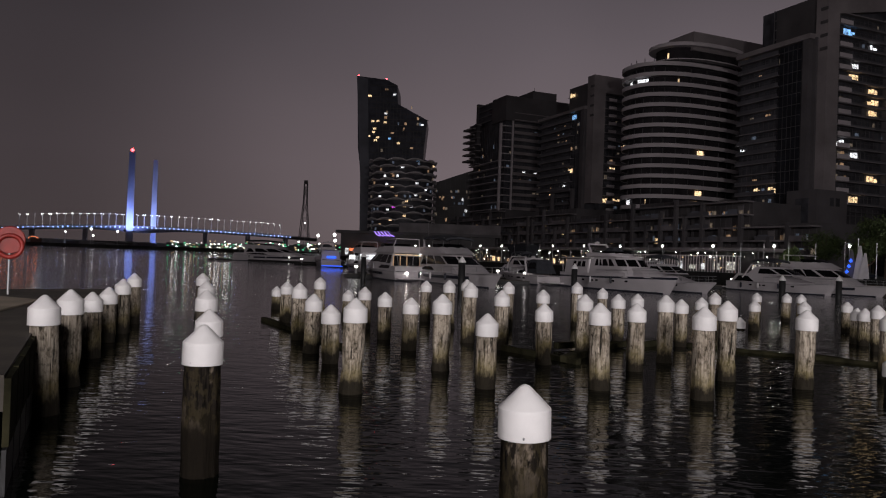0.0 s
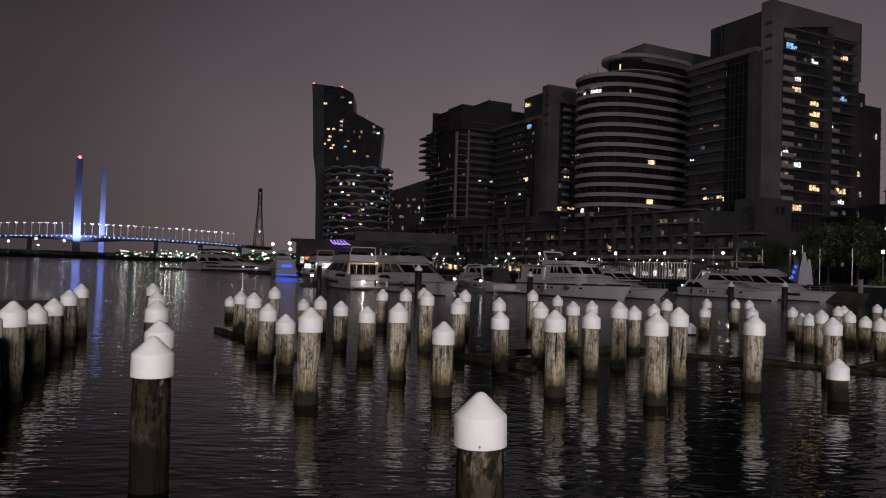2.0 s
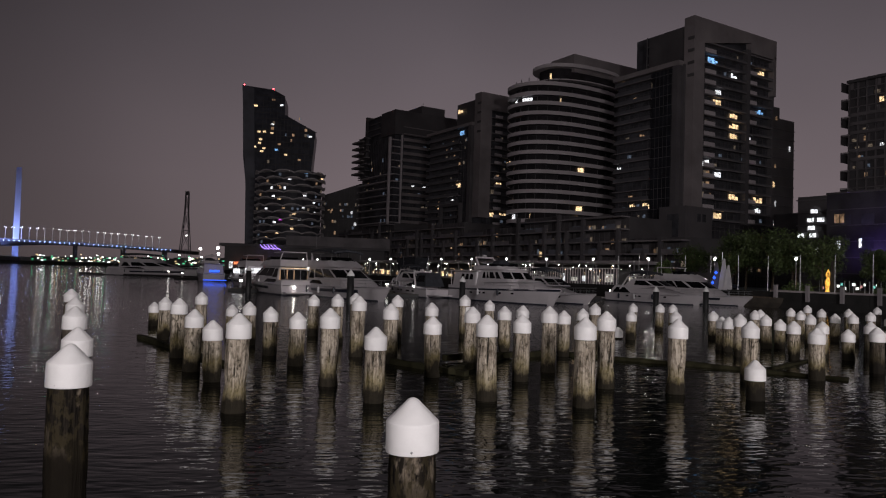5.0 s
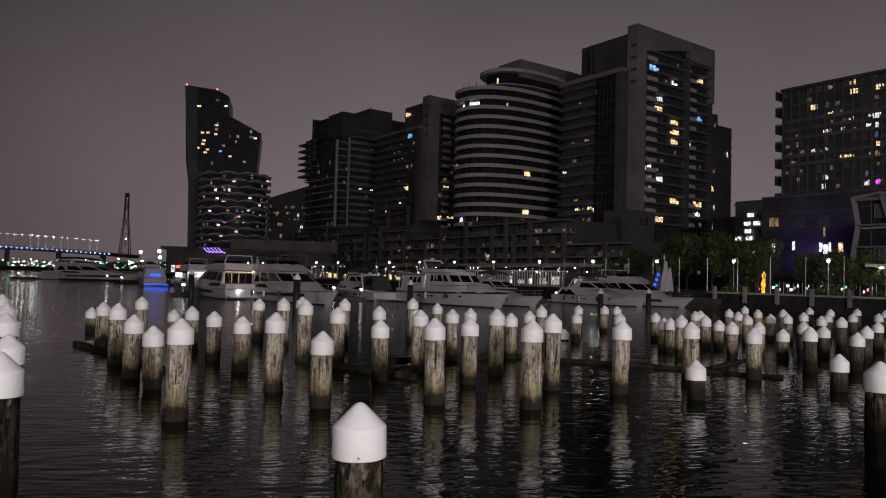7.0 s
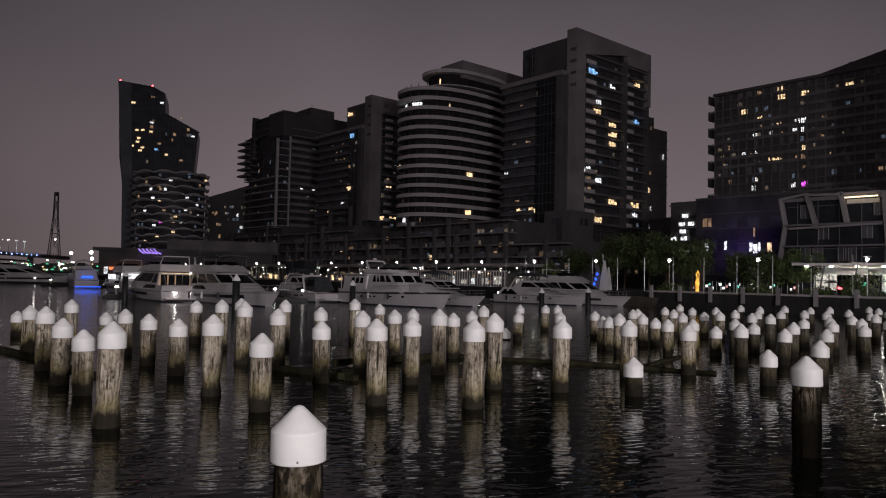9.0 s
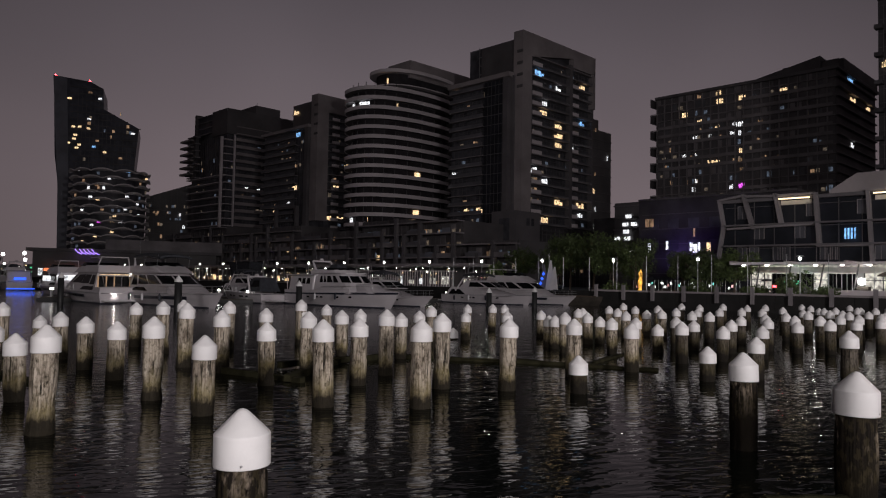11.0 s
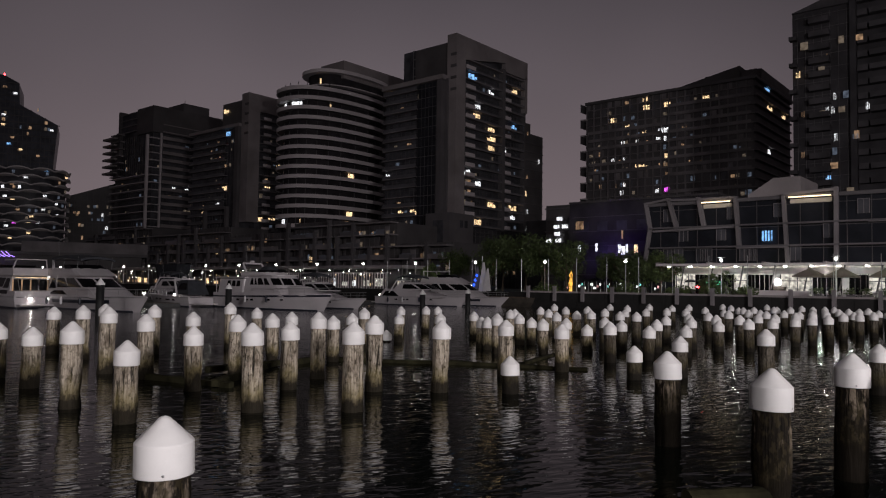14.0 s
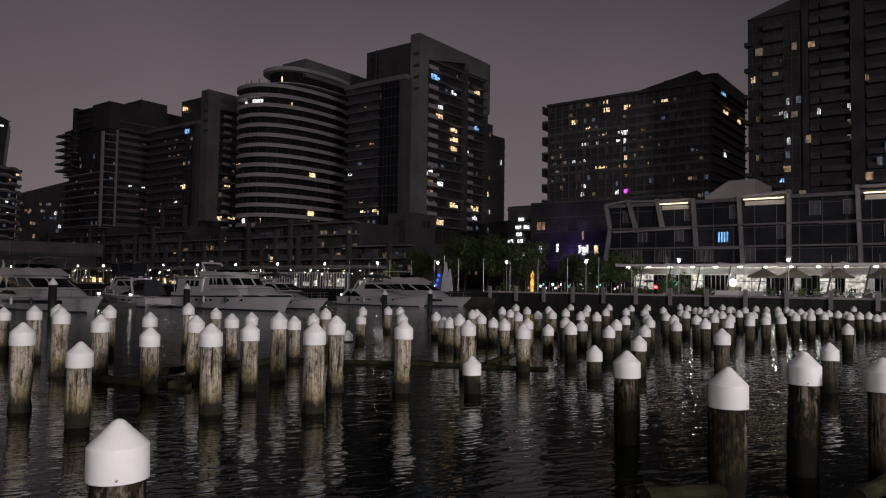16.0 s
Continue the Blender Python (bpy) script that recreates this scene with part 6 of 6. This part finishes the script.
        house.body(t, "deckhouse", M["hull"])
        house.sides(t, 0.5, 0.95, 0.3, 0.75, 0.04)
        cover = House((L * 0.06, L * 0.12), (L * 0.50, L * 0.36), zc + 0.25, zc + 1.75, b * 0.78, b * 0.58, 1.2)
        cover.body(t, "cockpit_cover", M["canvas"], "black canvas cockpit cover")
        cover.sides(t, 0.1, 0.9, 0.35, 0.85, 0.03)
        arch(t, L * 0.28, b * 0.8, zc + 0.1, zc + 1.95, 0.9, 0.1)
    return t, zc


boat("white classic motor yacht with navy stripe and pilothouse, moored", 14.69, 85.74, -66, 16.2, 4.6, "classic", 1.4, 1.75)
boat("white flybridge yacht with black bimini top, moored", -2.76, 85.29, -66, 17.0, 4.6, "flybridge", 1.2, 1.45)
t1, z1 = boat("white yacht with lit saloon doors facing the water, moored", -4.4, 81.0, 114, 16.0, 4.4, "sedan", 1.15, 1.5)
for k in range(4):
    part("saloon_door", box(1.72, 1.8, -1.55 + 0.8 * k, -0.85 + 0.8 * k, z1 + 0.15, z1 + 1.65), M["tint"], t1, "dark glass saloon door")
for y in (-1.6, -0.02, 0.78, 1.6):
    part("saloon_glow", box(1.68, 1.74, y - 0.05, y + 0.05, z1 + 0.15, z1 + 1.65), LIT[3], t1, "warm strip of saloon light")
part("saloon_lamp", box(0.9, 1.0, -1.7, 1.7, z1 + 1.78, z1 + 1.84), LIT[0], t1, "warm cockpit lamp strip")
for y in (-1.1, 0.6):
    part("stern_light", Geo().lathe([(0.03, z1 - 0.36), (0.14, z1 - 0.26), (0.03, z1 - 0.14)], 8, -0.15, y), M["lamp"], t1, "bright stern light")
boat("small white cruiser with black canvas cover, moored", 11.4, 84.5, 114, 10.0, 3.4, "cruiser", 1.1, 1.3)
boat("grey-white cruiser half hidden behind a larger yacht", 22.0, 86.6, -66, 11.5, 3.5, "express", 1.0, 1.25)
boat("white express cruiser with tinted windows, moored", 37.95, 96.53, -66, 13.8, 4.2, "express", 1.15, 1.4)
boat("white flybridge cruiser moored beside the quay", 44.3, 97.6, -66, 14.0, 4.4, "sedan", 1.15, 1.3)
t2, z2 = boat("dim white yacht lying at a far pontoon", -58.0, 196.0, -10, 24.0, 5.5, "flybridge", 1.6, 2.1)
t3, z3 = boat("white cruiser with blue lights at its stern", -24.2, 146.0, 110, 13.0, 4.4, "classic", 1.5, 1.8)
part("blue_panel", box(-0.3, -0.2, -0.95, 0.95, 1.8, 2.25), M["bluesign"], t3, "blue light panel")
part("blue_panel", box(-1.1, -1.02, -2.2, 2.2, 0.2, 0.36), M["bluesign"], t3, "blue light strip")
t4, z4 = boat("white cruiser with brightly lit cabin at a far pontoon", -12.3, 112.0, 114, 12.0, 3.8, "sedan", 1.2, 1.5)
part("saloon_lamp", box(1.3, 1.4, -1.4, 1.5, z4 + 0.9, z4 + 1.6), LIT[1], t4, "bright white saloon window")
part("cabin_lamp", box(3.2, 6.4, 1.72, 1.80, z4 + 0.8, z4 + 1.5), LIT[1], t4, "bright white cabin window")
boat("small dim cruiser behind the marina yachts", 8.5, 108.0, -66, 11.0, 3.6, "express", 1.1, 1.4)
boat("small dim cruiser behind the marina yachts", 26.0, 97.0, 114, 10.0, 3.4, "cruiser", 1.1, 1.4)
barge = thing("work_barge", "low brown timber work barge beside the quay", "boat", pose(50.6, 91.5, 0, 0, 0, -66), "boats in the marina")
part("hull", Geo().loft([[(0, -1.2, -0.3), (8.2, -1.2, -0.3), (8.2, 1.2, -0.3), (0, 1.2, -0.3)], [(0, -1.4, 0.6), (8.9, -1.4, 0.6), (8.9, 1.4, 0.6), (0, 1.4, 0.6)], [(0, -1.45, 1.15), (9.1, -1.45, 1.25), (9.1, 1.45, 1.25), (0, 1.45, 1.15)]]), M["deck"], barge)
part("gunwale", Geo().box(0, 9.15, -1.5, -1.38, 1.15, 1.3).box(0, 9.15, 1.38, 1.5, 1.15, 1.3), M["bark"], barge)


# ---- pontoons and their piles ----
def pontoon(x0, y0, x1, y1, w=2.2):
    d = Vector((x1 - x0, y1 - y0, 0))
    L = d.length
    t = thing("floating_pontoon", "dark floating pontoon with low pedestal lamps", "pontoon", pose(x0, y0, 0, 0, 0, math.degrees(math.atan2(d.y, d.x))), "marina pontoons")
    part("float", box(0, L, -w / 2, w / 2, -0.4, 0.35), M["black"], t)
    k = 0
    while 0.4 + 1.5 * k < L - 1.2:
        part("deck_board", box(0.4 + 1.5 * k, 1.86 + 1.5 * k, -w / 2 - 0.05, w / 2 + 0.05, 0.35, 0.43), M["deck"], t)
        k += 1
    n = max(2, int(L / 9))
    for i in range(n):
        xx = 1.2 + i * (L - 2.4) / max(1, n - 1)
        p = part("pedestal", box(xx - 0.12, xx + 0.12, -0.12, 0.12, 0.43, 1.2), M["metal"], t)
        part("pedestal_lamp", box(xx - 0.16, xx + 0.16, -0.16, 0.16, 1.2, 1.42), M["pedlamp"], p, "small white lamp")


pontoon(-13, 90.5, 10, 86.5)
pontoon(5, 96, 60, 99)
pontoon(-66, 199, -30, 184)
pontoon(-34, 160, -14, 150)


def black_pile(x, y, top):
    t = thing("pontoon_pile", "black steel pontoon pile with white conical cap", "pile", pose(x, y, 0), "pontoon piles")
    part("tube", Geo().lathe([(0.3, -3), (0.3, top - 0.5)], 14), M["black"], t, "", True)
    part("cap", Geo().lathe([(0.33, top - 0.55), (0.33, top - 0.45), (0.02, top)], 16), M["cap"], t, "white conical cap")


for x, y, top in ((0.9, 62.5, 3.0), (12.3, 72.5, 2.7), (32.5, 71.5, 2.3), (40.2, 75.6, 2.4), (-10.3, 85.0, 3.1), (19.5, 80, 2.6), (27.0, 88, 2.4)):
    black_pile(x, y, top)


# ---- old timbers between the piles ----
def timber(x0, y0, x1, y1, z, w=0.19, sag=0.05):
    a, b = Vector((x0, y0, z)), Vector((x1, y1, z - sag))
    d = (b - a).normalized()
    s = Vector((-d.y, d.x, 0)) * w / 2
    g = Geo()
    rings = []
    for k in range(7):
        c = a.lerp(b, k / 6)
        j = 0.025 * math.sin(k * 2.3)
        if w > 0.2:
            rw = w / 2 + 0.5 * j
            rings.append([tuple(c + 2 / w * s * rw * math.cos(q) + Vector((0, 0, w / 2 + rw * math.sin(q)))) for q in [math.pi * i / 5 for i in range(10)]])
        else:
            rings.append([tuple(c - s + Vector((0, 0, j))), tuple(c + s), tuple(c + s + Vector((0, 0, w + j))), tuple(c - s + Vector((0, 0, w)))])
    g.loft(rings)
    ob = tagged(new("timber_beam", g.mesh("timber_beam")), "dark wet timber beam between old piles", "beam", "old wharf beams")
    ob.data.materials.append(M["wet"])


for beam_ends in ((1.2, 23.4, 3.6, 20.2, 0.0), (3.2, 20.4, 5.7, 24.8, 0.02), (3.4, 23.3, 7.4, 25.6, 0.05), (8.2, 25.9, 12.9, 22.6, -0.05), (11.4, 23.9, 15.4, 20.2, -0.05), (-7.6, 29.4, -3.0, 21.4, -0.03), (6.35, 6.45, 7.5, 6.33, 0.30, 0.22), (8.6, 5.3, 10.4, 5.75, 0.30, 0.22), (12.5, 21.0, 19.0, 26.5, -0.08)):
    timber(*beam_ends)


# ---- the old wharf with its lifebuoy ----
def wharf():
    edge = [(-5.0, 8.0), (-7.6, 13.2), (-10.1, 20.2), (-11.5, 24.9)]
    pts = edge + [(-14.2, 22.3), (-40, 6), (-40, 3)]
    w = structure("old_wharf", Geo().prism(pts, 0.95, 1.36), M["deck"], "low dark wharf with timber sides and paved top", "wharf")
    part("paving", Geo().prism([(-9.3, 14.2), (-10.5, 18.4), (-13.0, 19.6), (-17, 17.6), (-17, 12)], 1.364, 1.40), surface("sandy_paving", (0.30, 0.25, 0.19), 0.85, 0, 0.8, 0.25, 0.3, 14), w, "sandy paving strip")
    for (xa, ya), (xb, yb) in zip(edge, edge[1:]):
        n = 6
        for k in range(n):
            a, c = Vector((xa, ya, 0)).lerp(Vector((xb, yb, 0)), k / n), Vector((xa, ya, 0)).lerp(Vector((xb, yb, 0)), (k + 1) / n - 0.02)
            d = (c - a).normalized()
            o = Vector((d.y, -d.x, 0)) * 0.07
            part("plank", Geo().prism([(a.x, a.y), (a.x + o.x, a.y + o.y), (c.x + o.x, c.y + o.y), (c.x, c.y)], 0.55 + 0.02 * (k % 3), 1.32), M["wet"], w)
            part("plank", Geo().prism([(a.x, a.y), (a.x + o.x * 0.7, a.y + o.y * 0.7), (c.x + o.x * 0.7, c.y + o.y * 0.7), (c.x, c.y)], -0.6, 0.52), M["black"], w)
    # near-black fill and black lower planks paint the shade under the deck
    structure("wharf_shade_fill", Geo().prism([(p[0] - 0.5, p[1] - 0.2) for p in edge] + [(-14.2, 21.9), (-40, 5.6), (-40, 4)], -2, 0.95), M["black"], "black fill painting the shade under the old wharf", "wharf")
    t = thing("lifebuoy_stand", "red lifebuoy on a thin post with red round back board", "lifebuoy", pose(-12.2, 19.75, 1.4))
    part("post", Geo().tube((0, 0, 0), (0, 0, 1.5), 0.03, 8), M["metal"], t)
    face = math.degrees(math.atan2(12.2, 19.75))
    part("board", Geo().lathe([(0.02, -0.03), (0.36, -0.03), (0.38, 0.0), (0.36, 0.03), (0.02, 0.03)], 28), M["red"], t, "red round board", m=pose(0, 0, 1.5, 0, 0, face) @ pose(0, 0, 0, 90, 0, 0))
    ring = Geo()
    rr = []
    for i in range(25):
        a = 2 * math.pi * i / 24
        rr.append([((0.3 + 0.06 * math.cos(b)) * math.cos(a), (0.3 + 0.06 * math.cos(b)) * math.sin(a), 0.06 * math.sin(b)) for b in [2 * math.pi * k / 8 for k in range(8)]])
    part("ring", ring.loft(rr, False), M["red"], t, "orange-red lifebuoy ring", True, m=pose(0, 0, 1.33, 0, 0, face) @ pose(0, 0, 0, 90, 0, 0) @ pose(0, 0, 0.08))


wharf()


# ---- promenade lamps, poles, trees ----
def street_lamp():
    t = thing("street_lamp", "lit white promenade lamp on a slim pole", "street lamp", CITY @ pose(0, 12, GROUND), "promenade lamps")
    part("pole", Geo().tube((0, 0, 0), (0, 0, 4.7), 0.075, 8, 0.05), M["metal"], t)
    part("base", Geo().lathe([(0.2, 0), (0.2, 0.12), (0.08, 0.2)], 10), M["metal"], t)
    h = part("head", Geo().lathe([(0.06, 4.52), (0.15, 4.6), (0.19, 4.72), (0.17, 4.84), (0.05, 4.88)], 14), M["lamp"], t, "glowing lamp head")
    part("shade", Geo().lathe([(0.46, 5.0), (0.47, 5.04), (0.05, 5.1)], 14), M["sail"], t, "white disc reflector")
    return t


first = street_lamp()
first.matrix_basis = CITY @ pose(-132.2, 12, GROUND)
for k in range(-7, 15):
    if k:
        copy_thing(first, CITY @ pose(-132.2 + 13.42 * k, 12, GROUND))
for x in (-36.1, -22.9, -9.4, 3.7, 17.0, -49.7):
    p = CITY @ Vector((x, 11.4, GROUND + 4.3))
    lamp("promenade_light", "POINT", p, CITY @ Vector((x, 11.4, 0)), (1.0, 0.93, 0.8), 60, 0.14)

pole_mesh = Geo().tube((0, 0, 0), (0, 0, 5.2), 0.05, 6, 0.035).mesh("flag_pole")
pole_mesh.materials.append(M["metal"])
for k in range(22):
    ob = new("flag_pole", pole_mesh)
    ob.matrix_basis = CITY @ pose(-57.3 + 4.85 * k, 10.6, GROUND)
    tagged(ob, "thin grey bare pole on the promenade", "pole", "promenade poles")


def tree(x, y, h, r, seed, stem=True, leaves=1500):
    rg = random.Random(seed)
    t = thing("street_tree" if stem else "shrub", "leafy dark green promenade tree" if stem else "rounded dark green shrub on the promenade", "tree" if stem else "shrub", CITY @ pose(x, y, GROUND), "promenade trees")
    if stem:
        part("trunk", Geo().tube((0, 0, 0), (0.15, 0.1, h * 0.42), 0.2, 8, 0.13), M["bark"], t)
        for i in range(7):
            a = i * 0.9 + rg.random()
            part("limb", Geo().tube((0.12, 0.08, h * (0.28 + 0.02 * i)), (r * 0.7 * math.cos(a), r * 0.7 * math.sin(a), h * (0.5 + 0.05 * i)), 0.085, 6, 0.02), M["bark"], t)
    g = Geo()
    clumps = []
    for _ in range(16):
        a, q = rg.uniform(0, 6.28), rg.uniform(0.1, 0.9)
        clumps.append((r * q * math.cos(a), r * q * math.sin(a), (h * rg.uniform(0.38, 0.88)) if stem else h * rg.uniform(0.15, 0.75), r * rg.uniform(0.25, 0.48)))
    for _ in range(leaves):
        cx, cy, cz, cr = rg.choice(clumps)
        d = Vector((rg.gauss(0, 1), rg.gauss(0, 1), rg.gauss(0, 0.8))).normalized() * cr * rg.uniform(0.55, 1.1)
        p = Vector((cx, cy, cz)) + d
        a, c = Vector((rg.gauss(0, 1), rg.gauss(0, 1), rg.gauss(0, 1))).normalized(), Vector((rg.gauss(0, 1), rg.gauss(0, 1), rg.gauss(0, 1))).normalized()
        s = rg.uniform(0.14, 0.3)
        g.add([p - a * s, p + c * s * 0.5, p + a * s, p - c * s * 0.5], [(0, 1, 2, 3)])
    part("crown", g, M["leaf"], t)


for i, (x, y, h, r) in enumerate(((-30.5, 20, 9.4, 4.2), (-25.0, 18.5, 8.8, 3.8), (-37, 25, 10.5, 4.6), (-45.5, 30, 10.0, 4.4), (-52, 36, 11.0, 4.6), (-60, 34, 9.5, 3.8), (-15.5, 21, 6.6, 3.2), (-9.8, 20, 6.6, 3.0), (-43, 22, 6.5, 2.8), (-20.5, 25, 6.4, 2.8), (-49.5, 14.2, 4.6, 1.7))):
    tree(x, y, h, r, i + 20, True, 3600)
tree(0.2, 14.6, 3.4, 2.2, 41, False, 1200)
tree(4.2, 14.4, 1.2, 1.8, 42, False, 700)
tree(-4.6, 14.4, 1.1, 1.7, 43, False, 700)
tree(-13.0, 15.4, 1.3, 2.6, 44, False, 800)
tree(-25.5, 13.8, 1.2, 2.4, 45, False, 800)


# ---- sculptures and stalls on the promenade ----
t = thing("sail_sculpture", "tall white sail-shaped sculpture with blue lights", "sculpture", CITY @ pose(-33.4, 7.4, GROUND))
for dx, w, h, mat in ((-1.0, 1.7, 4.0, M["greywall"]), (0.25, 1.5, 4.6, M["sail"]), (1.0, 1.3, 3.6, M["sail"])):
    part("sail", Geo().loft([[(dx - w / 2, -0.3, 0), (dx + w / 2, -0.1, 0), (dx + w / 2, 0.1, 0), (dx - w / 2, 0.1, 0)], [(dx - w / 3, -0.2, h * 0.5), (dx + w / 3, 0, h * 0.5), (dx + w / 3, 0.1, h * 0.5), (dx - w / 3, 0.1, h * 0.5)], [(dx - 0.12, 0, h), (dx + 0.12, 0, h), (dx + 0.12, 0.1, h), (dx - 0.12, 0.1, h)]]), mat, t)
for k in range(3):
    part("blue_light", Geo().lathe([(0.03, -0.25), (0.24, 0), (0.03, 0.3)], 8), M["bluesign"], t, "blue light", m=pose(-1.2 + 0.28 * k, -0.6, 1.0 + 0.75 * k))
part("mast", Geo().tube((-0.2, 0.2, 0), (-0.2, 0.2, 5.6), 0.05, 6), M["metal"], t)
t = thing("lit_sculpture", "slender amber-lit sculpture under a grey canopy", "sculpture", CITY @ pose(-20.8, 13.0, GROUND))
part("figure_column", Geo().lathe([(0.4, 0), (0.3, 0.8), (0.42, 1.4), (0.2, 2.2), (0.3, 2.7), (0.05, 3.3)], 10), glow("amber_glow", (1.0, 0.5, 0.08), 1.2, 3.0), t)
part("backing", Geo().loft([[(0.2, -0.2, 0), (1.0, -0.2, 0), (1.0, 0.4, 0), (0.2, 0.4, 0)], [(0.4, 0, 4.4), (0.6, 0, 4.4), (0.6, 0.2, 4.4), (0.4, 0.2, 4.4)]]), M["deck"], t)
stall_lights = [glow("stall_pink", (1.0, 0.5, 0.5), 1.3, 2.5), glow("stall_white", (0.95, 1.0, 0.95), 1.6, 2.5), glow("stall_teal", (0.3, 1.0, 0.9), 1.1, 2.5)]
for k in range(15):
    x = -28 + 1.75 * k
    t = thing("market_stall", "small lit market stall behind the promenade trees", "stall", CITY @ pose(x, 25 + (k % 3), GROUND), "market stalls")
    for i in range(2 + k % 2):
        part("stall_lamp", box(-0.6 + 0.5 * i, -0.35 + 0.5 * i + 0.1 * (k % 3), -0.1, 0, 0.6 + 0.3 * ((k + i) % 3), 1.0 + 0.3 * ((k + i) % 3)), stall_lights[1 if (k + i) % 2 else (k * 5) % 3], t, "small stall light")
    part("counter", box(-0.8, 0.8, -0.3, 0.3, 0, 0.5), M["deck"], t)
    part("roof", Geo().loft([[(-0.9, -0.6, 1.9), (0.9, -0.6, 1.9), (0.9, 0.8, 1.9), (-0.9, 0.8, 1.9)], [(-0.05, 0.05, 2.5), (0.05, 0.05, 2.5), (0.05, 0.15, 2.5), (-0.05, 0.15, 2.5)]]), M["canvas"], t)
    for s in (-0.8, 0.8):
        part("post", Geo().tube((s, -0.5, 0), (s, -0.5, 1.9), 0.04, 5), M["metal"], t)
t = thing("parked_car", "dark parked car with red tail lamps", "car", CITY @ pose(-37.6, 13.4, GROUND))
part("body", Geo().loft([[(-2.1, -0.85, 0.3), (2.1, -0.85, 0.3), (2.1, 0.85, 0.3), (-2.1, 0.85, 0.3)], [(-2.2, -0.88, 0.75), (2.2, -0.88, 0.7), (2.2, 0.88, 0.7), (-2.2, 0.88, 0.75)], [(-1.7, -0.8, 0.95), (1.2, -0.8, 0.92), (1.2, 0.8, 0.92), (-1.7, 0.8, 0.95)], [(-1.3, -0.65, 1.42), (0.4, -0.65, 1.42), (0.4, 0.65, 1.42), (-1.3, 0.65, 1.42)]]), M["trim"], t)
for x in (-1.35, 1.35):
    for y in (-0.8, 0.8):
        part("wheel", Geo().lathe([(0.05, -0.1), (0.32, -0.1), (0.32, 0.1), (0.05, 0.1)], 14), M["black"], t, m=pose(x, y, 0.32) @ pose(0, 0, 0, 90, 0, 0))
for y in (-0.6, 0.6):
    part("tail_lamp", box(-2.26, -2.18, y - 0.2, y + 0.2, 0.6, 0.85), M["redlamp"], t, "red tail lamp")


# ---- marina pavilion along the promenade ----
def pavilion():
    b = Block("marina_pavilion", "long low marina pavilion with flat roof and lit front", -135, 22)
    b.put("roof", box(-215, -60, 17.5, 27, 5.9, 6.5), "slab", "long flat grey roof")
    b.put("back_wall", box(-215, -60, 26, 26.6, GROUND, 5.9), "darkwall")
    for k in range(32):
        xx = -214 + 4.95 * k
        b.put("post", box(xx - 0.12, xx + 0.12, 17.8, 18.05, GROUND, 5.9), "greywall", "grey post")
    for k in range(44):
        xx = -212 + 3.4 * k
        if crng.random() < 0.62:
            b.put("shop_window", box(xx, xx + crng.uniform(0.7, 2.4), 25.8, 25.95, 2.3, 2.3 + crng.uniform(0.6, 1.9)), crng.choice((LIT[0], LIT[1], LIT[3], M["shop"])), "lit shop window")
    for k in range(26):
        b.put("ceiling_lamp", Geo().lathe([(0.03, 5.52), (0.09, 5.6), (0.03, 5.68)], 8, -190 + 5.0 * k + crng.uniform(-2.4, 2.4), crng.uniform(18.5, 24.5)), "lamp", "small ceiling lamp")
    for name, mat, n in (("string_lights", M["pedlamp"], 80), ("warm_lights", LIT[0], 110)):
        tiny = Geo()
        for _ in range(n):
            x, z, w = crng.uniform(-210, -45), crng.uniform(2.4, 5.2), crng.uniform(0.05, 0.2)
            y = crng.uniform(13.5, 17.2)
            tiny.box(x, x + w, y, y + 0.1, z, z + w * crng.uniform(0.6, 1.5))
        tagged(b.put(name, tiny, mat, "many small lights under the roof"), kind="stuff")
    g = thing("picket_screen", "white slatted screen lit from behind on the promenade", "screen", CITY @ pose(-78, 15.6, GROUND))
    part("top_bar", box(-17, 16, -0.06, 0.06, 3.0, 3.15), M["band"], g)
    sl = box(-0.07, 0.07, -0.04, 0.04, 0, 3.0).mesh("slat")
    sl.materials.append(M["band"])
    for k in range(44):
        part("slat", sl, M["band"], g, m=pose(-16.8 + 0.75 * k, 0, 0))
    for xx in (-90, -70, -115):
        lamp("pavilion_lamp", "POINT", CITY @ Vector((xx, 17.6, 5.4)), CITY @ Vector((xx, 17.6, 1.0)), (1.0, 0.95, 0.85), 90, 0.1)


pavilion()

t = thing("wrapped_kiosk", "dark tapered kiosk wrapped in fabric on the promenade", "kiosk", CITY @ pose(-131, 10.5, GROUND))
part("body", Geo().loft([[(-3.4, -1.5, 0), (3.4, -1.5, 0), (3.4, 1.5, 0), (-3.4, 1.5, 0)], [(-4.4, -1.7, 2.4), (4.4, -1.7, 2.4), (4.4, 1.7, 2.4), (-4.4, 1.7, 2.4)], [(-5.2, -1.9, 4.9), (5.2, -1.9, 4.9), (5.2, 1.9, 4.9), (-5.2, 1.9, 4.9)]]), M["canvas"], t)
part("rim", box(-5.3, 5.3, -2.0, 2.0, 4.9, 5.05), M["canvas"], t)

# ---- floodlight masts behind the camera ----
t = thing("floodlight_mast", "tall steel floodlight mast on the shore", "mast", pose(33.0, -85.5, 1.2))
part("pole", Geo().tube((0, 0, 0), (0, 0, 31), 0.5, 12, 0.3), M["metal"], t)
part("lamp_frame", box(-5, 5, -0.6, -0.2, 20, 31), M["metal"], t)
copy_thing(t, pose(-35.5, -77.5, 1.2))
